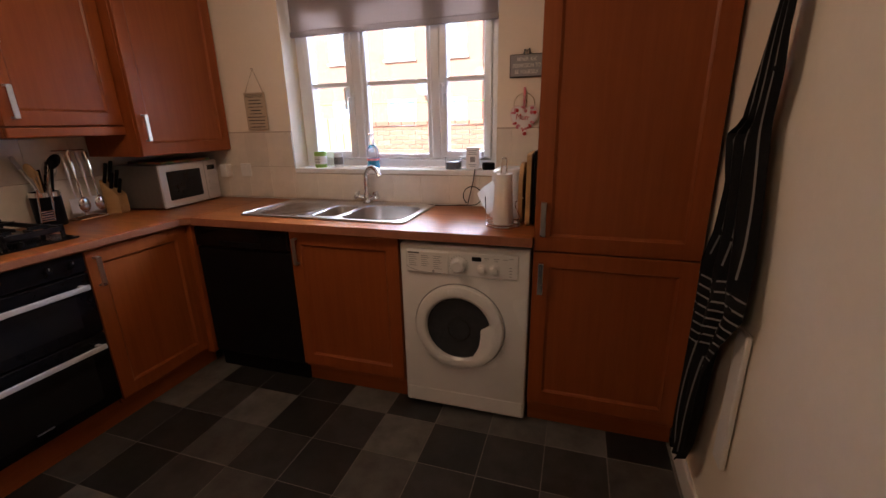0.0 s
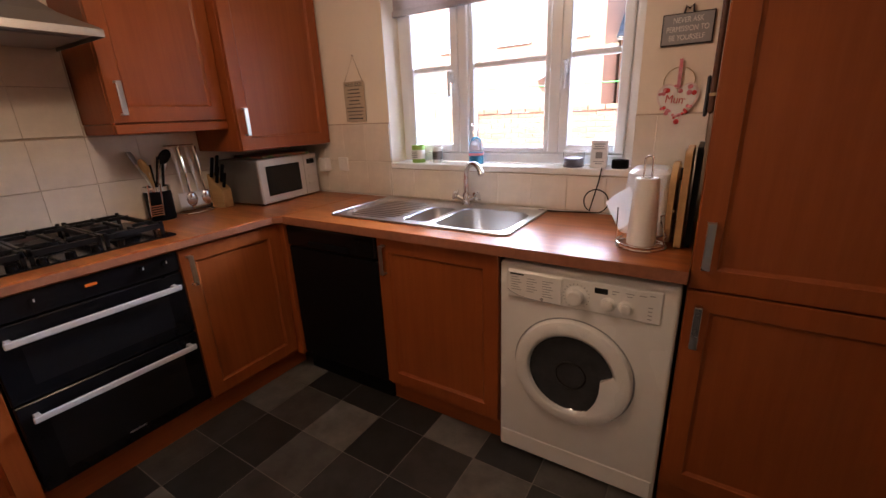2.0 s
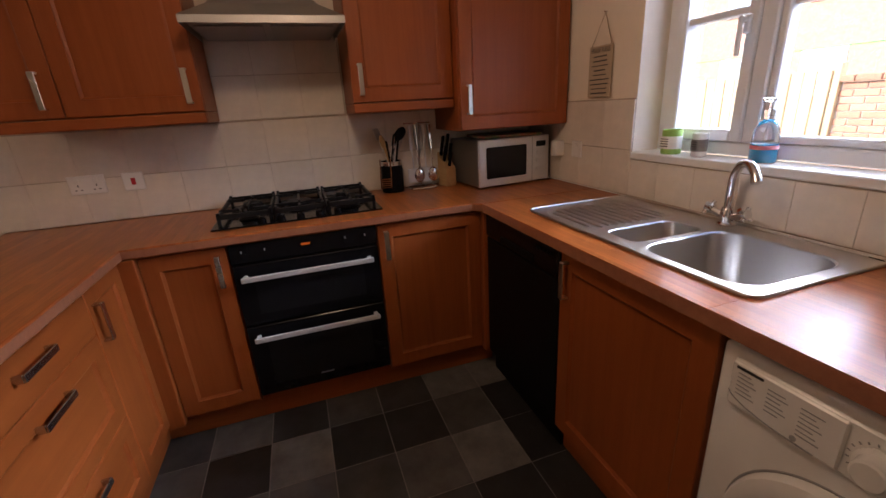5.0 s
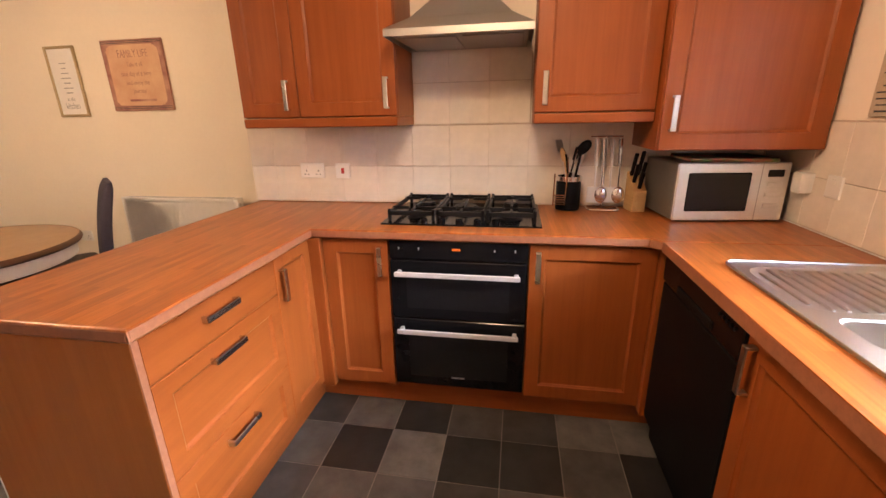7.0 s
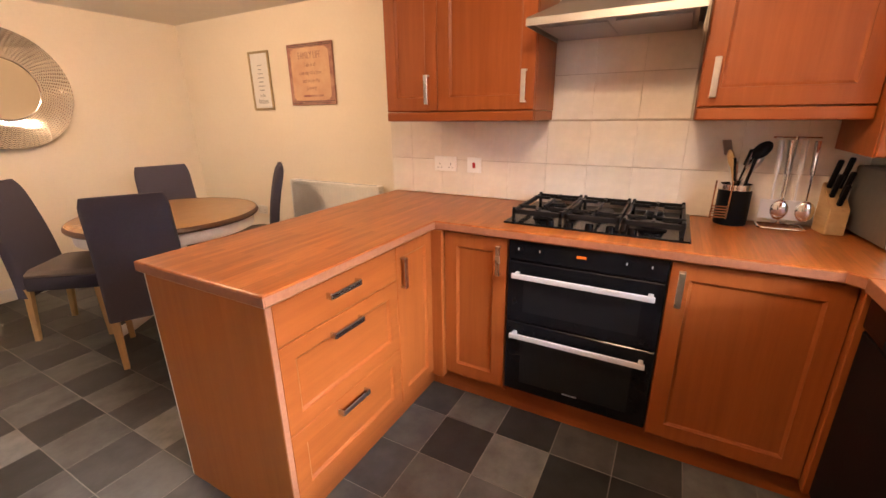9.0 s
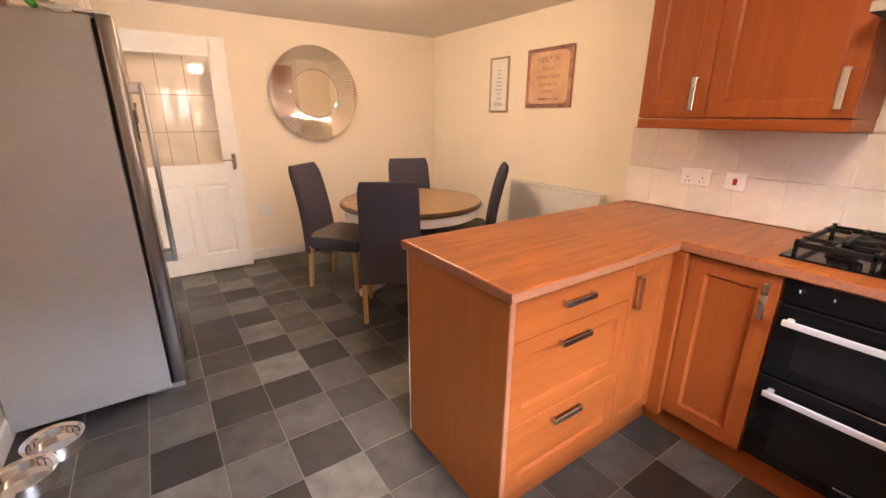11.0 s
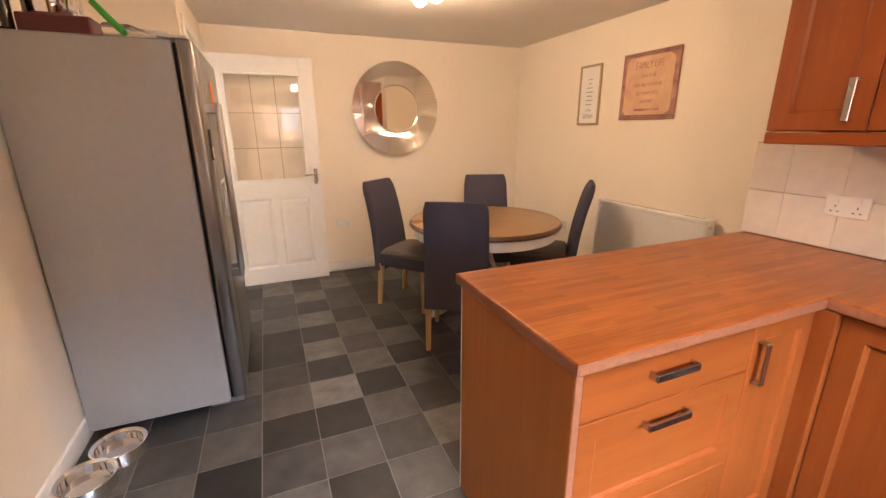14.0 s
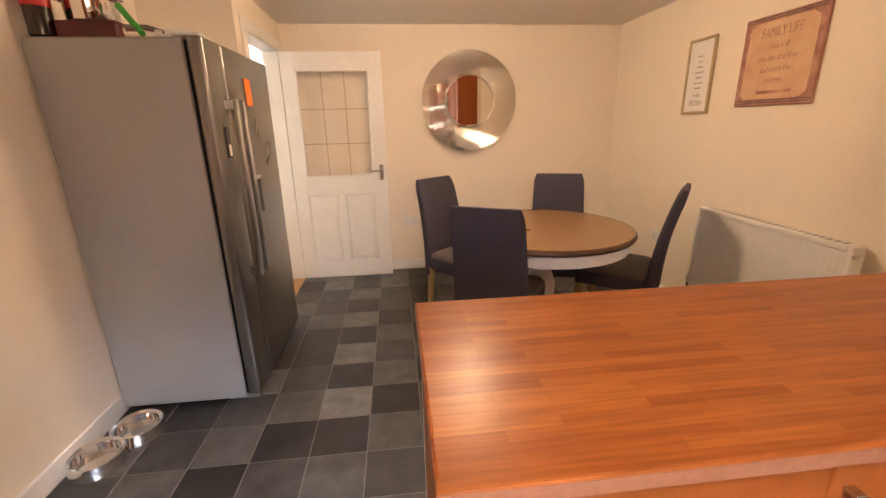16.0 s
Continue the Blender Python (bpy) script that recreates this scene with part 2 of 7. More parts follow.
CHERRY_A, CHERRY_B = (0.305, 0.079, 0.0145), (0.250, 0.060, 0.010)
M = dict(
    patterned=mat("patterned_cloth", (0.06, 0.22, 0.07), 0.85, grain=0.9, scale=16, color2=(0.50, 0.07, 0.06), bump=0.3),
    case_grey=mat("grey_steel_case", (0.20, 0.19, 0.18), 0.42, 0.5, grain=0.08, scale=40, bump=0.04),
    linen=mat("linen_board", (0.55, 0.45, 0.33), 0.9, grain=0.2, scale=120, bump=0.2, bump_scale=260),
    wall=mat("cream_emulsion", (0.87, 0.785, 0.655), 0.85, grain=0.025, scale=40, bump=0.04, bump_scale=220, wear=0.05),
    ceiling=mat("ceiling_paint", (0.80, 0.76, 0.70), 0.9, grain=0.04, scale=30, bump=0.12, bump_scale=150),
    white=mat("white_gloss_paint", (0.83, 0.81, 0.77), 0.35, grain=0.05, scale=18, bump=0.04, bump_scale=60),
    upvc=mat("white_upvc", (0.82, 0.83, 0.84), 0.3, grain=0.03, scale=12),
    # the doors' cherry made lighter: light on the end panel put into its colour
    panel_lit=wood("cherry_panel_lit", (0.43, 0.152, 0.032), (0.38, 0.124, 0.024), (14, 14, 0.8)),
    cherry=wood("cherry_foil", CHERRY_A, CHERRY_B, (14, 14, 0.8)),
    cherry_h=wood("cherry_foil_across", CHERRY_A, CHERRY_B, (0.8, 0.8, 14)),
    edge=mat("worktop_edge", (0.34, 0.135, 0.068), 0.45, grain=0.2, scale=60, bump=0.05),
    top_y=block_worktop("block_worktop_along_y", radians(90)),
    top_x=block_worktop("block_worktop_along_x", 0.0),
    tile=mat("cream_ceramic", (0.80, 0.73, 0.63), 0.24, grain=0.10, scale=14, bump=0.25, bump_scale=14, random=0.035),
    grout=mat("grout", (0.52, 0.42, 0.33), 0.9, grain=0.15, scale=90),
    slate_d=slate_vinyl("charcoal_slate_vinyl", (0.0195, 0.0195, 0.020)),
    slate_g=slate_vinyl("dark_grey_slate_vinyl", (0.040, 0.039, 0.0385)),
    slate_m=slate_vinyl("mid_grey_slate_vinyl", (0.070, 0.068, 0.065)),
    slate_l=slate_vinyl("pale_grey_slate_vinyl", (0.118, 0.114, 0.106)),
    joint=mat("floor_joint", (0.22, 0.205, 0.185), 0.8, grain=0.25, scale=40),
    steel=mat("brushed_steel", (0.62, 0.60, 0.57), 0.32, 1.0, grain=0.08, scale=60, stretch=(1, 20, 20), bump=0.04),
    hood_steel=mat("dull_hood_steel", (0.46, 0.44, 0.41), 0.42, 0.9, grain=0.1, scale=50, stretch=(20, 1, 20), bump=0.04, wear=0.2),
    chrome=mat("chrome", (0.80, 0.80, 0.80), 0.08, 1.0),
    pewter=mat("brushed_nickel_handle", (0.64, 0.625, 0.60), 0.26, 1.0, grain=0.1, scale=80, bump=0.05),
    fridge_side=mat("grey_painted_steel", (0.36, 0.35, 0.34), 0.42, 0.35, grain=0.05, scale=30, bump=0.05, bump_scale=300),
    fridge_front=mat("stainless_front", (0.27, 0.26, 0.25), 0.28, 0.9, grain=0.08, scale=50, stretch=(20, 20, 1), bump=0.03),
    fridge_bar=mat("satin_steel_bar", (0.42, 0.41, 0.39), 0.3, 1.0, grain=0.08, scale=60, stretch=(20, 20, 1), bump=0.03),
    porthole=mat("porthole_glass", (0.045, 0.046, 0.050), 0.05, grain=0.4, scale=8, spec=0.6),
    black=mat("black_gloss", (0.006, 0.006, 0.007), 0.12, grain=0.1, scale=20, spec=0.2),
    # grey-blue base colour holds the sky's reflection in the far house panes
    pane_sky_tint=mat("pane_sky_tint", (0.30, 0.34, 0.38), 0.1, grain=0.1, scale=2),
    black_matt=mat("black_plastic", (0.007, 0.007, 0.008), 0.40, grain=0.15, scale=60, bump=0.08, spec=0.07),
    iron=mat("cast_iron", (0.008, 0.008, 0.009), 0.38, spec=0.3, grain=0.2, scale=90, bump=0.2, bump_scale=160),
    enamel=mat("white_enamel", (0.80, 0.79, 0.77), 0.25, grain=0.03, scale=15, coat=0.2),
    grey_print=mat("grey_print", (0.30, 0.30, 0.31), 0.6),
    dark_print=mat("dark_print", (0.03, 0.03, 0.035), 0.5),
    glass=mat("clear_glass", (1, 1, 1), 0.02, transmission=1.0),
    dark_glass=mat("dark_door_glass", (0.012, 0.012, 0.013), 0.06, grain=0.1, scale=10, spec=0.3),
    silver=mat("silver_plastic", (0.66, 0.66, 0.66), 0.35, 0.3, grain=0.05, scale=60),
    mirror=mat("mirror", (0.90, 0.88, 0.84), 0.015, 1.0),
    mirror_ring=mat("mirrored_rings", (0.90, 0.88, 0.85), 0.03, 1.0),
    fabric=mat("navy_fabric", (0.078, 0.070, 0.098), 0.9, grain=0.35, scale=320, bump=0.5, bump_scale=420, wear=0.2, spec=0.2),
    seat_fabric=mat("grey_seat_fabric", (0.15, 0.125, 0.115), 0.75, grain=0.25, scale=220, bump=0.4, bump_scale=380, wear=0.2, spec=0.3),
    beech=wood("pale_beech", (0.52, 0.34, 0.16), (0.42, 0.26, 0.11), (20, 20, 1.2), 0.45),
    table_top=mat("oak_table_top", (0.30, 0.165, 0.066), 0.27, grain=0.3, scale=6, color2=(0.21, 0.11, 0.043), stretch=(1.2, 12, 1), bump=0.06, wear=0.2, coat=0.15),
    table_edge=mat("dark_table_edge", (0.10, 0.045, 0.020), 0.3, grain=0.3, scale=30, bump=0.05),
    brick=mat("outdoor_brick", (0.42, 0.20, 0.11), 0.85, grain=0.3, scale=30, random=0.18, bump=0.3, bump_scale=80),
    brick_far=mat("outdoor_brick_far", (0.44, 0.22, 0.13), 0.85, grain=0.3, scale=9, island=0.12, bump=0.2, bump_scale=30),
    mortar=mat("mortar", (0.50, 0.45, 0.38), 0.9, grain=0.2, scale=50),
    fence=wood("fence_timber", (0.52, 0.37, 0.20), (0.40, 0.27, 0.14), (12, 12, 1), 0.8),
    roof=mat("grey_roof", (0.20, 0.20, 0.21), 0.8, grain=0.3, scale=12, island=0.2, bump=0.2),
    paving=mat("paving", (0.42, 0.39, 0.35), 0.9, grain=0.25, scale=5, bump=0.3, bump_scale=30),
    blind=mat("grey_blind_fabric", (0.42, 0.38, 0.36), 0.9, grain=0.12, scale=260, bump=0.2, bump_scale=300),
    paper=mat("paper", (0.82, 0.80, 0.77), 0.9, grain=0.04, scale=30, bump=0.2, bump_scale=90),
    board_wood=wood("pale_board", (0.55, 0.36, 0.17), (0.45, 0.28, 0.12), (1.2, 14, 14), 0.5),
    board_dark=wood("dark_board", (0.13, 0.055, 0.026), (0.085, 0.035, 0.016), (1.2, 14, 14), 0.5),
    green=mat("green_wax", (0.30, 0.52, 0.10), 0.4, grain=0.1, scale=30),
    green_plastic=mat("green_plastic", (0.06, 0.40, 0.05), 0.35, grain=0.1, scale=30),
    blue=mat("blue_liquid", (0.05, 0.42, 0.72), 0.15, grain=0.05, scale=20, coat=0.5),
    pink=mat("pink_print", (0.60, 0.10, 0.16), 0.6, grain=0.35, scale=60, color2=(0.72, 0.40, 0.40)),
    blush=mat("blush_cream_board", (0.74, 0.58, 0.54), 0.6, grain=0.2, scale=50, color2=(0.80, 0.70, 0.66)),
    red=mat("red_label", (0.55, 0.02, 0.02), 0.4, grain=0.08, scale=30),
    cola=mat("dark_cola", (0.016, 0.006, 0.004), 0.08, grain=0.05, scale=20, coat=0.6),
    maroon=mat("maroon_tin", (0.10, 0.010, 0.012), 0.4, grain=0.2, scale=30),
    orange=mat("orange_card", (0.85, 0.20, 0.02), 0.6, grain=0.05, scale=20),
    oak_floor=wood("hall_oak_floor", (0.45, 0.24, 0.08), (0.36, 0.18, 0.06), (1, 14, 1), 0.4),
    parchment=mat("parchment_print", (0.72, 0.50, 0.31), 0.7, grain=0.35, scale=5, color2=(0.60, 0.33, 0.21), wear=0.25),
    plum=mat("plum_border", (0.29, 0.11, 0.10), 0.7, grain=0.45, scale=9, color2=(0.55, 0.32, 0.23)),
    gold=mat("gilt_frame", (0.52, 0.40, 0.22), 0.45, 0.3, grain=0.25, scale=40),
    hessian=mat("hessian_board", (0.45, 0.34, 0.22), 0.85, grain=0.3, scale=90, bump=0.3, bump_scale=160),
    stripe=mat("white_stripe", (0.26, 0.25, 0.245), 0.9, grain=0.15, scale=120, bump=0.2),
    apron=mat("black_cotton", (0.012, 0.012, 0.014), 0.9, grain=0.25, scale=160, bump=0.4, bump_scale=260),
    glow=mat("lit_bulb", (1, 0.9, 0.7), 0.4, emission=(1.0, 0.70, 0.38, 2.5)),
    neon=mat("red_rocker", (0.42, 0.012, 0.012), 0.3, grain=0.05, scale=30),
    clock=mat("orange_digits", (0.5, 0.08, 0.0), 0.4, emission=(1.0, 0.22, 0.02, 0.03)),
)


# light glows through the blind's thin cloth
t = M["blind"].node_tree
thin, blend = t.nodes.new("ShaderNodeBsdfTranslucent"), t.nodes.new("ShaderNodeMixShader")
thin.inputs[0].default_value, blend.inputs[0].default_value = (0.62, 0.54, 0.50, 1), 0.35
t.links.new(t.nodes["Principled BSDF"].outputs[0], blend.inputs[1])
t.links.new(thin.outputs[0], blend.inputs[2])
t.links.new(blend.outputs[0], t.nodes["Material Output"].inputs[0])

# ---- mesh helpers ----
PLACE = {}


def empty(name, label, category, at=(0, 0, 0), group="", kind=""):
    ob = new(name)
    ob.matrix_basis = Matrix.Translation(at)
    ob.empty_display_size = 0.05
    PLACE[ob] = Matrix.Translation(at)
    return tagged(ob, label, category, group, kind)


def mesh_of(bm, material, name, smooth=False):
    me = bpy.data.meshes.new(name)
    bmesh.ops.recalc_face_normals(bm, faces=bm.faces)
    bm.to_mesh(me)
    bm.free()
    for mm in (material if isinstance(material, (list, tuple)) else [material]):
        me.materials.append(mm)
    if smooth:
        for p in me.polygons:
            p.use_smooth = True
        me.set_sharp_from_angle(angle=radians(35))
    return me


def part(name, bm, material, parent=None, label="", smooth=False):
    ob = new(name, mesh_of(bm, material, name, smooth))
    if parent:
        ob.parent = parent
        ob.matrix_parent_inverse = PLACE.get(parent, Matrix()).inverted()
    PLACE[ob] = Matrix()
    if label:
        ob["label"] = label
    return ob


def structure(name, bm, material, label, category, smooth=False):
    return tagged(part(name, bm, material, None, "", smooth), label, category, kind="structure")


def B():
    return bmesh.new()


def box(bm, x0, x1, y0, y1, z0, z1, bevel=0.0, m=None, seg=1):
    r = bmesh.ops.create_cube(bm, size=1.0)
    t = Matrix.Translation(((x0 + x1) / 2, (y0 + y1) / 2, (z0 + z1) / 2)) @ Matrix.Diagonal((abs(x1 - x0), abs(y1 - y0), abs(z1 - z0), 1))
    bmesh.ops.transform(bm, matrix=t, verts=r["verts"])
    vs = r["verts"]
    if bevel:
        es = list({e for v in vs for e in v.link_edges})
        g = bmesh.ops.bevel(bm, geom=es, offset=bevel, segments=seg, affect="EDGES", profile=0.5)
        vs = list({v for f in g["faces"] for v in f.verts} | {v for v in vs if v.is_valid})
    if m is not None:
        bmesh.ops.transform(bm, matrix=m, verts=vs)
    return bm


def rod(bm, p0, p1, r0, r1=None, seg=12, m=None):
    p0, p1 = Vector(p0), Vector(p1)
    r1 = r0 if r1 is None else r1
    d = p1 - p0
    g = bmesh.ops.create_cone(bm, cap_ends=True, segments=seg, radius1=r0, radius2=r1, depth=d.length)
    t = Matrix.Translation((p0 + p1) / 2) @ d.to_track_quat("Z", "Y").to_matrix().to_4x4()
    bmesh.ops.transform(bm, matrix=(m @ t) if m is not None else t, verts=g["verts"])
    return bm


def tube(bm, pts, r, seg=8, m=None):
    pts = [Vector(p) for p in pts]
    rings = []
    for i, p in enumerate(pts):
        d = (pts[min(i + 1, len(pts) - 1)] - pts[max(i - 1, 0)]).normalized()
        q = d.to_track_quat("Z", "Y").to_matrix()
        ring = []
        for k in range(seg):
            a = 2 * math.pi * k / seg
            v = p + q @ Vector((r * math.cos(a), r * math.sin(a), 0))
            ring.append(bm.verts.new(m @ v if m is not None else v))
        rings.append(ring)
    for a, b in zip(rings, rings[1:]):
        best = min(range(seg), key=lambda s: (a[0].co - b[s].co).length)
        for k in range(seg):
            bm.faces.new((a[k], a[(k + 1) % seg], b[(k + 1 + best) % seg], b[(k + best) % seg]))
    bm.faces.new(rings[0][::-1])
    bm.faces.new(rings[-1])
    return bm


def arc(c, u, v, r, a0, a1, n):
    c, u, v = Vector(c), Vector(u), Vector(v)
    return [c + r * (math.cos(a) * u + math.sin(a) * v) for a in [a0 + (a1 - a0) * i / n for i in range(n + 1)]]


def lathe(bm, profile, seg=32, m=None):
    """A turned shape about z from (radius, height) pairs."""
    rings = []
    for r, z in profile:
        if r < 1e-5:
            v = Vector((0, 0, z))
            rings.append([bm.verts.new(m @ v if m is not None else v)])
        else:
            ring = []
            for k in range(seg):
                a = 2 * math.pi * k / seg
                v = Vector((r * math.cos(a), r * math.sin(a), z))
                ring.append(bm.verts.new(m @ v if m is not None else v))
            rings.append(ring)
    for a, b in zip(rings, rings[1:]):
        for k in range(seg):
            k2 = (k + 1) % seg
            if len(a) == 1 and len(b) > 1:
                bm.faces.new((a[0], b[k], b[k2]))
            elif len(b) == 1 and len(a) > 1:
                bm.faces.new((a[k], a[k2], b[0]))
            elif len(a) > 1:
                bm.faces.new((a[k], a[k2], b[k2], b[k]))
    return bm


def writing(body, size, m, material, parent, width=None):
    cu = bpy.data.curves.new("lettering", "FONT")
    cu.body, cu.size, cu.extrude, cu.align_x, cu.align_y = body, size, 0.0004, "CENTER", "CENTER"
    cu.materials.append(material)
    ob = new("lettering", cu)
    ob.parent = parent
    ob.matrix_parent_inverse = PLACE.get(parent, Matrix()).inverted()
    ob.matrix_basis = m
    return ob


# ---- the plan ----
CEIL = 2.225
X_HOB, X_DIN, X_EAST = -2.50, -3.03, 0.56
Y_WIN, Y_SOUTH, Y_JOG = 2.30, -3.32, -0.42
WIN_L, WIN_R, SILL, HEAD = -1.615, -0.335, 1.11, 2.12
TOP, UNDER = 0.91, 0.87
FRONT_N, FRONT_W, PEN_N = 1.705, -1.905, 0.215
DOOR_Y0, DOOR_Y1, DOOR_H = -3.17, -2.33, 1.99
X_STUB = 0.0

bm = B()
box(bm, X_DIN - 0.1, WIN_L, Y_WIN, Y_WIN + 0.30, -0.3, 2.6)
box(bm, WIN_R, X_EAST + 0.12, Y_WIN, Y_WIN + 0.30, -0.3, 2.6)
box(bm, WIN_L, WIN_R, Y_WIN, Y_WIN + 0.30, -0.3, SILL - 0.03)
box(bm, WIN_L, WIN_R, Y_WIN, Y_WIN + 0.30, HEAD, 2.6)
wall_north = structure("wall_north", bm, M["wall"], "cream painted kitchen wall with a deep window opening", "wall")
wall_west = structure("wall_west", box(B(), X_DIN - 0.1, X_HOB, Y_JOG, Y_WIN, 0, CEIL), M["wall"], "cream painted wall behind the hob", "wall")
structure("wall_dining_west", box(B(), X_DIN - 0.12, X_DIN, Y_SOUTH - 0.1, Y_JOG, 0, CEIL), M["wall"], "cream painted dining wall with pictures and radiator", "wall")
structure("wall_south", box(B(), X_DIN, X_STUB + 0.12, Y_SOUTH - 0.1, Y_SOUTH, 0, CEIL), M["wall"], "cream painted end wall with a round mirror", "wall")
bm = B()
box(bm, X_EAST, X_EAST + 0.12, 1.050, Y_WIN, 0, CEIL)
box(bm, X_EAST - 0.02, X_EAST + 0.12, -2.22, 1.050, 0, CEIL, 0.003)
structure("wall_east", bm, M["wall"], "cream painted wall beside the fridge", "wall")
structure("wall_alcove", box(B(), X_STUB, X_EAST - 0.02, -2.34, -2.22, 0, CEIL), M["wall"], "short cream wall closing the fridge alcove", "wall")
bm = B()
box(bm, X_STUB, X_STUB + 0.12, Y_SOUTH, DOOR_Y0 - 0.03, 0, CEIL)
box(bm, X_STUB, X_STUB + 0.12, DOOR_Y0 - 0.03, -2.34, DOOR_H + 0.03, CEIL)
structure("wall_doorway", bm, M["wall"], "cream wall above and beside the hall doorway", "wall")
structure("ceiling", box(B(), X_DIN - 0.12, 1.6, Y_SOUTH - 0.1, Y_WIN, CEIL, CEIL + 0.1), M["ceiling"], "plain off-white painted ceiling", "ceiling")

# hall beyond the doorway
structure("hall_floor", box(B(), 0.02, 1.5, -3.9, -2.34, -0.05, 0.004), M["oak_floor"], "warm oak hall floor beyond the doorway", "floor")
bm = B()
box(bm, 1.4, 1.5, -3.9, -2.34, 0, CEIL)
box(bm, 0.12, 1.4, -3.9, -3.8, 0, CEIL)
# unseen piece, added to shut the sun out of the hall
box(bm, 0.02, 0.12, -3.9, Y_SOUTH - 0.1, 0, CEIL)
box(bm, X_EAST - 0.02, 1.5, -2.34, -2.24, 0, CEIL)
structure("wall_hall", bm, M["wall"], "pale hall walls beyond the doorway", "wall")

# floor base under the tiles
floor = structure("floor", box(B(), X_DIN - 0.02, X_EAST + 0.02, Y_SOUTH - 0.02, Y_WIN, -0.06, -0.0015), M["joint"],
                  "slate-look vinyl tile floor in mixed greys", "floor")

# skirting
def skirting(x0, x1, y0, y1, label):
    bm = box(B(), x0, x1, y0, y1, 0, 0.10, 0.004)
    structure("baseboard", bm, M["white"], label, "baseboard")


skirting(X_DIN, X_STUB, Y_SOUTH, Y_SOUTH + 0.016, "white painted skirting below the mirror wall")
skirting(X_DIN, X_DIN + 0.016, Y_SOUTH + 0.017, Y_JOG, "white painted skirting below the radiator wall")
skirting(X_EAST - 0.016, X_EAST, 1.052, 1.70, "white painted skirting beside the tall cabinet")
skirting(X_EAST - 0.036, X_EAST - 0.02, -2.22, 1.049, "white painted skirting beside the fridge")

# ---- window ----
window = empty("window_1", "white three-light casement window with astragal bars", "window", (-0.975, 2.45, SILL), kind="structure")
FY0, FY1 = 2.43, 2.50
bm = B()
box(bm, WIN_L, WIN_L + 0.055, FY0, FY1, SILL, HEAD, 0.006)
box(bm, WIN_R - 0.055, WIN_R, FY0, FY1, SILL, HEAD, 0.006)
box(bm, WIN_L + 0.055, WIN_R - 0.055, FY0, FY1, SILL, SILL + 0.05, 0.006)
box(bm, WIN_L + 0.055, WIN_R - 0.055, FY0, FY1, HEAD - 0.05, HEAD, 0.006)
for mx in (-1.205, -0.715):
    box(bm, mx - 0.028, mx + 0.028, FY0 - 0.004, FY1, SILL + 0.05, HEAD - 0.05, 0.006)
part("window_frame", bm, M["upvc"], window)
lights = [(WIN_L + 0.055, -1.233), (-1.177, -0.743), (-0.687, WIN_R - 0.055)]
for k, (a, b) in enumerate(lights):
    sash = B()
    w = 0.042 if k != 1 else 0.026
    y0, y1 = (FY0 - 0.012, FY1 - 0.01) if k != 1 else (FY0 + 0.008, FY1 - 0.01)
    z0, z1 = SILL + 0.052, HEAD - 0.052
    box(sash, a, a + w, y0, y1, z0, z1, 0.005)
    box(sash, b - w, b, y0, y1, z0, z1, 0.005)
    box(sash, a + w, b - w, y0, y1, z0, z0 + w, 0.005)
    box(sash, a + w, b - w, y0, y1, z1 - w, z1, 0.005)
    box(sash, a + w, b - w, y0 + 0.012, y1 - 0.012, 1.585, 1.610, 0.004)
    s = part("sash", sash, M["upvc"], window)
    pane = part("pane", box(B(), a + w * 0.6, b - w * 0.6, 2.462, 2.466, z0 + w * 0.6, z1 - w * 0.6), M["glass"], s, "clear pane")
    pane.visible_shadow = False
for hx in (-1.262, -0.664):
    h = B()
    box(h, hx - 0.011, hx + 0.011, FY0 - 0.030, FY0 - 0.012, 1.52, 1.58, 0.004)
    rod(h, (hx, FY0 - 0.030, 1.565), (hx, FY0 - 0.055, 1.560), 0.008)
    box(h, hx - 0.009, hx + 0.009, FY0 - 0.062, FY0 - 0.048, 1.45, 1.575, 0.005)
    part("window_handle", h, M["upvc"], window, "white lever handle")
part("window_sill", box(B(), WIN_L, WIN_R, Y_WIN - 0.012, FY0, SILL - 0.03, SILL, 0.004), M["white"], window, "white tiled inner sill")

bl = empty("roller_blind", "grey fabric roller blind drawn part way down", "blind", (-0.95, 2.38, 2.0))
b1 = B()
box(b1, WIN_L + 0.02, WIN_R - 0.02, 2.378, 2.381, 1.895, 2.09)
part("blind_fabric", b1, M["blind"], bl)
part("bottom_bar", box(B(), WIN_L + 0.015, WIN_R - 0.015, 2.368, 2.392, 1.865, 1.897, 0.006, seg=2), M["blind"], bl, "darker fabric-covered bottom bar")
r = rod(B(), (WIN_L + 0.015, 2.385, 2.095), (WIN_R - 0.015, 2.385, 2.095), 0.022, seg=20)
part("roller", r, M["blind"], bl)


def rrect(cx, cy, hx, hy, r, z, k=6):
    pts = []
    for sx, sy, a0 in ((1, 1, 0), (-1, 1, 90), (-1, -1, 180), (1, -1, 270)):
        for i in range(k + 1):
            a = radians(a0 + 90 * i / k)
            pts.append((cx + sx * (hx - r) + r * math.cos(a), cy + sy * (hy - r) + r * math.sin(a), z))
    return pts


def loft(bm, loops, cap_end=False, cap_start=False):
    rings = [[bm.verts.new(p) for p in lp] for lp in loops]
    n = len(rings[0])
    for a, b in zip(rings, rings[1:]):
        for i in range(n):
            bm.faces.new((a[i], a[(i + 1) % n], b[(i + 1) % n], b[i]))
    if cap_end:
        bm.faces.new(rings[-1])
    if cap_start:
        bm.faces.new(rings[0][::-1])
    return rings


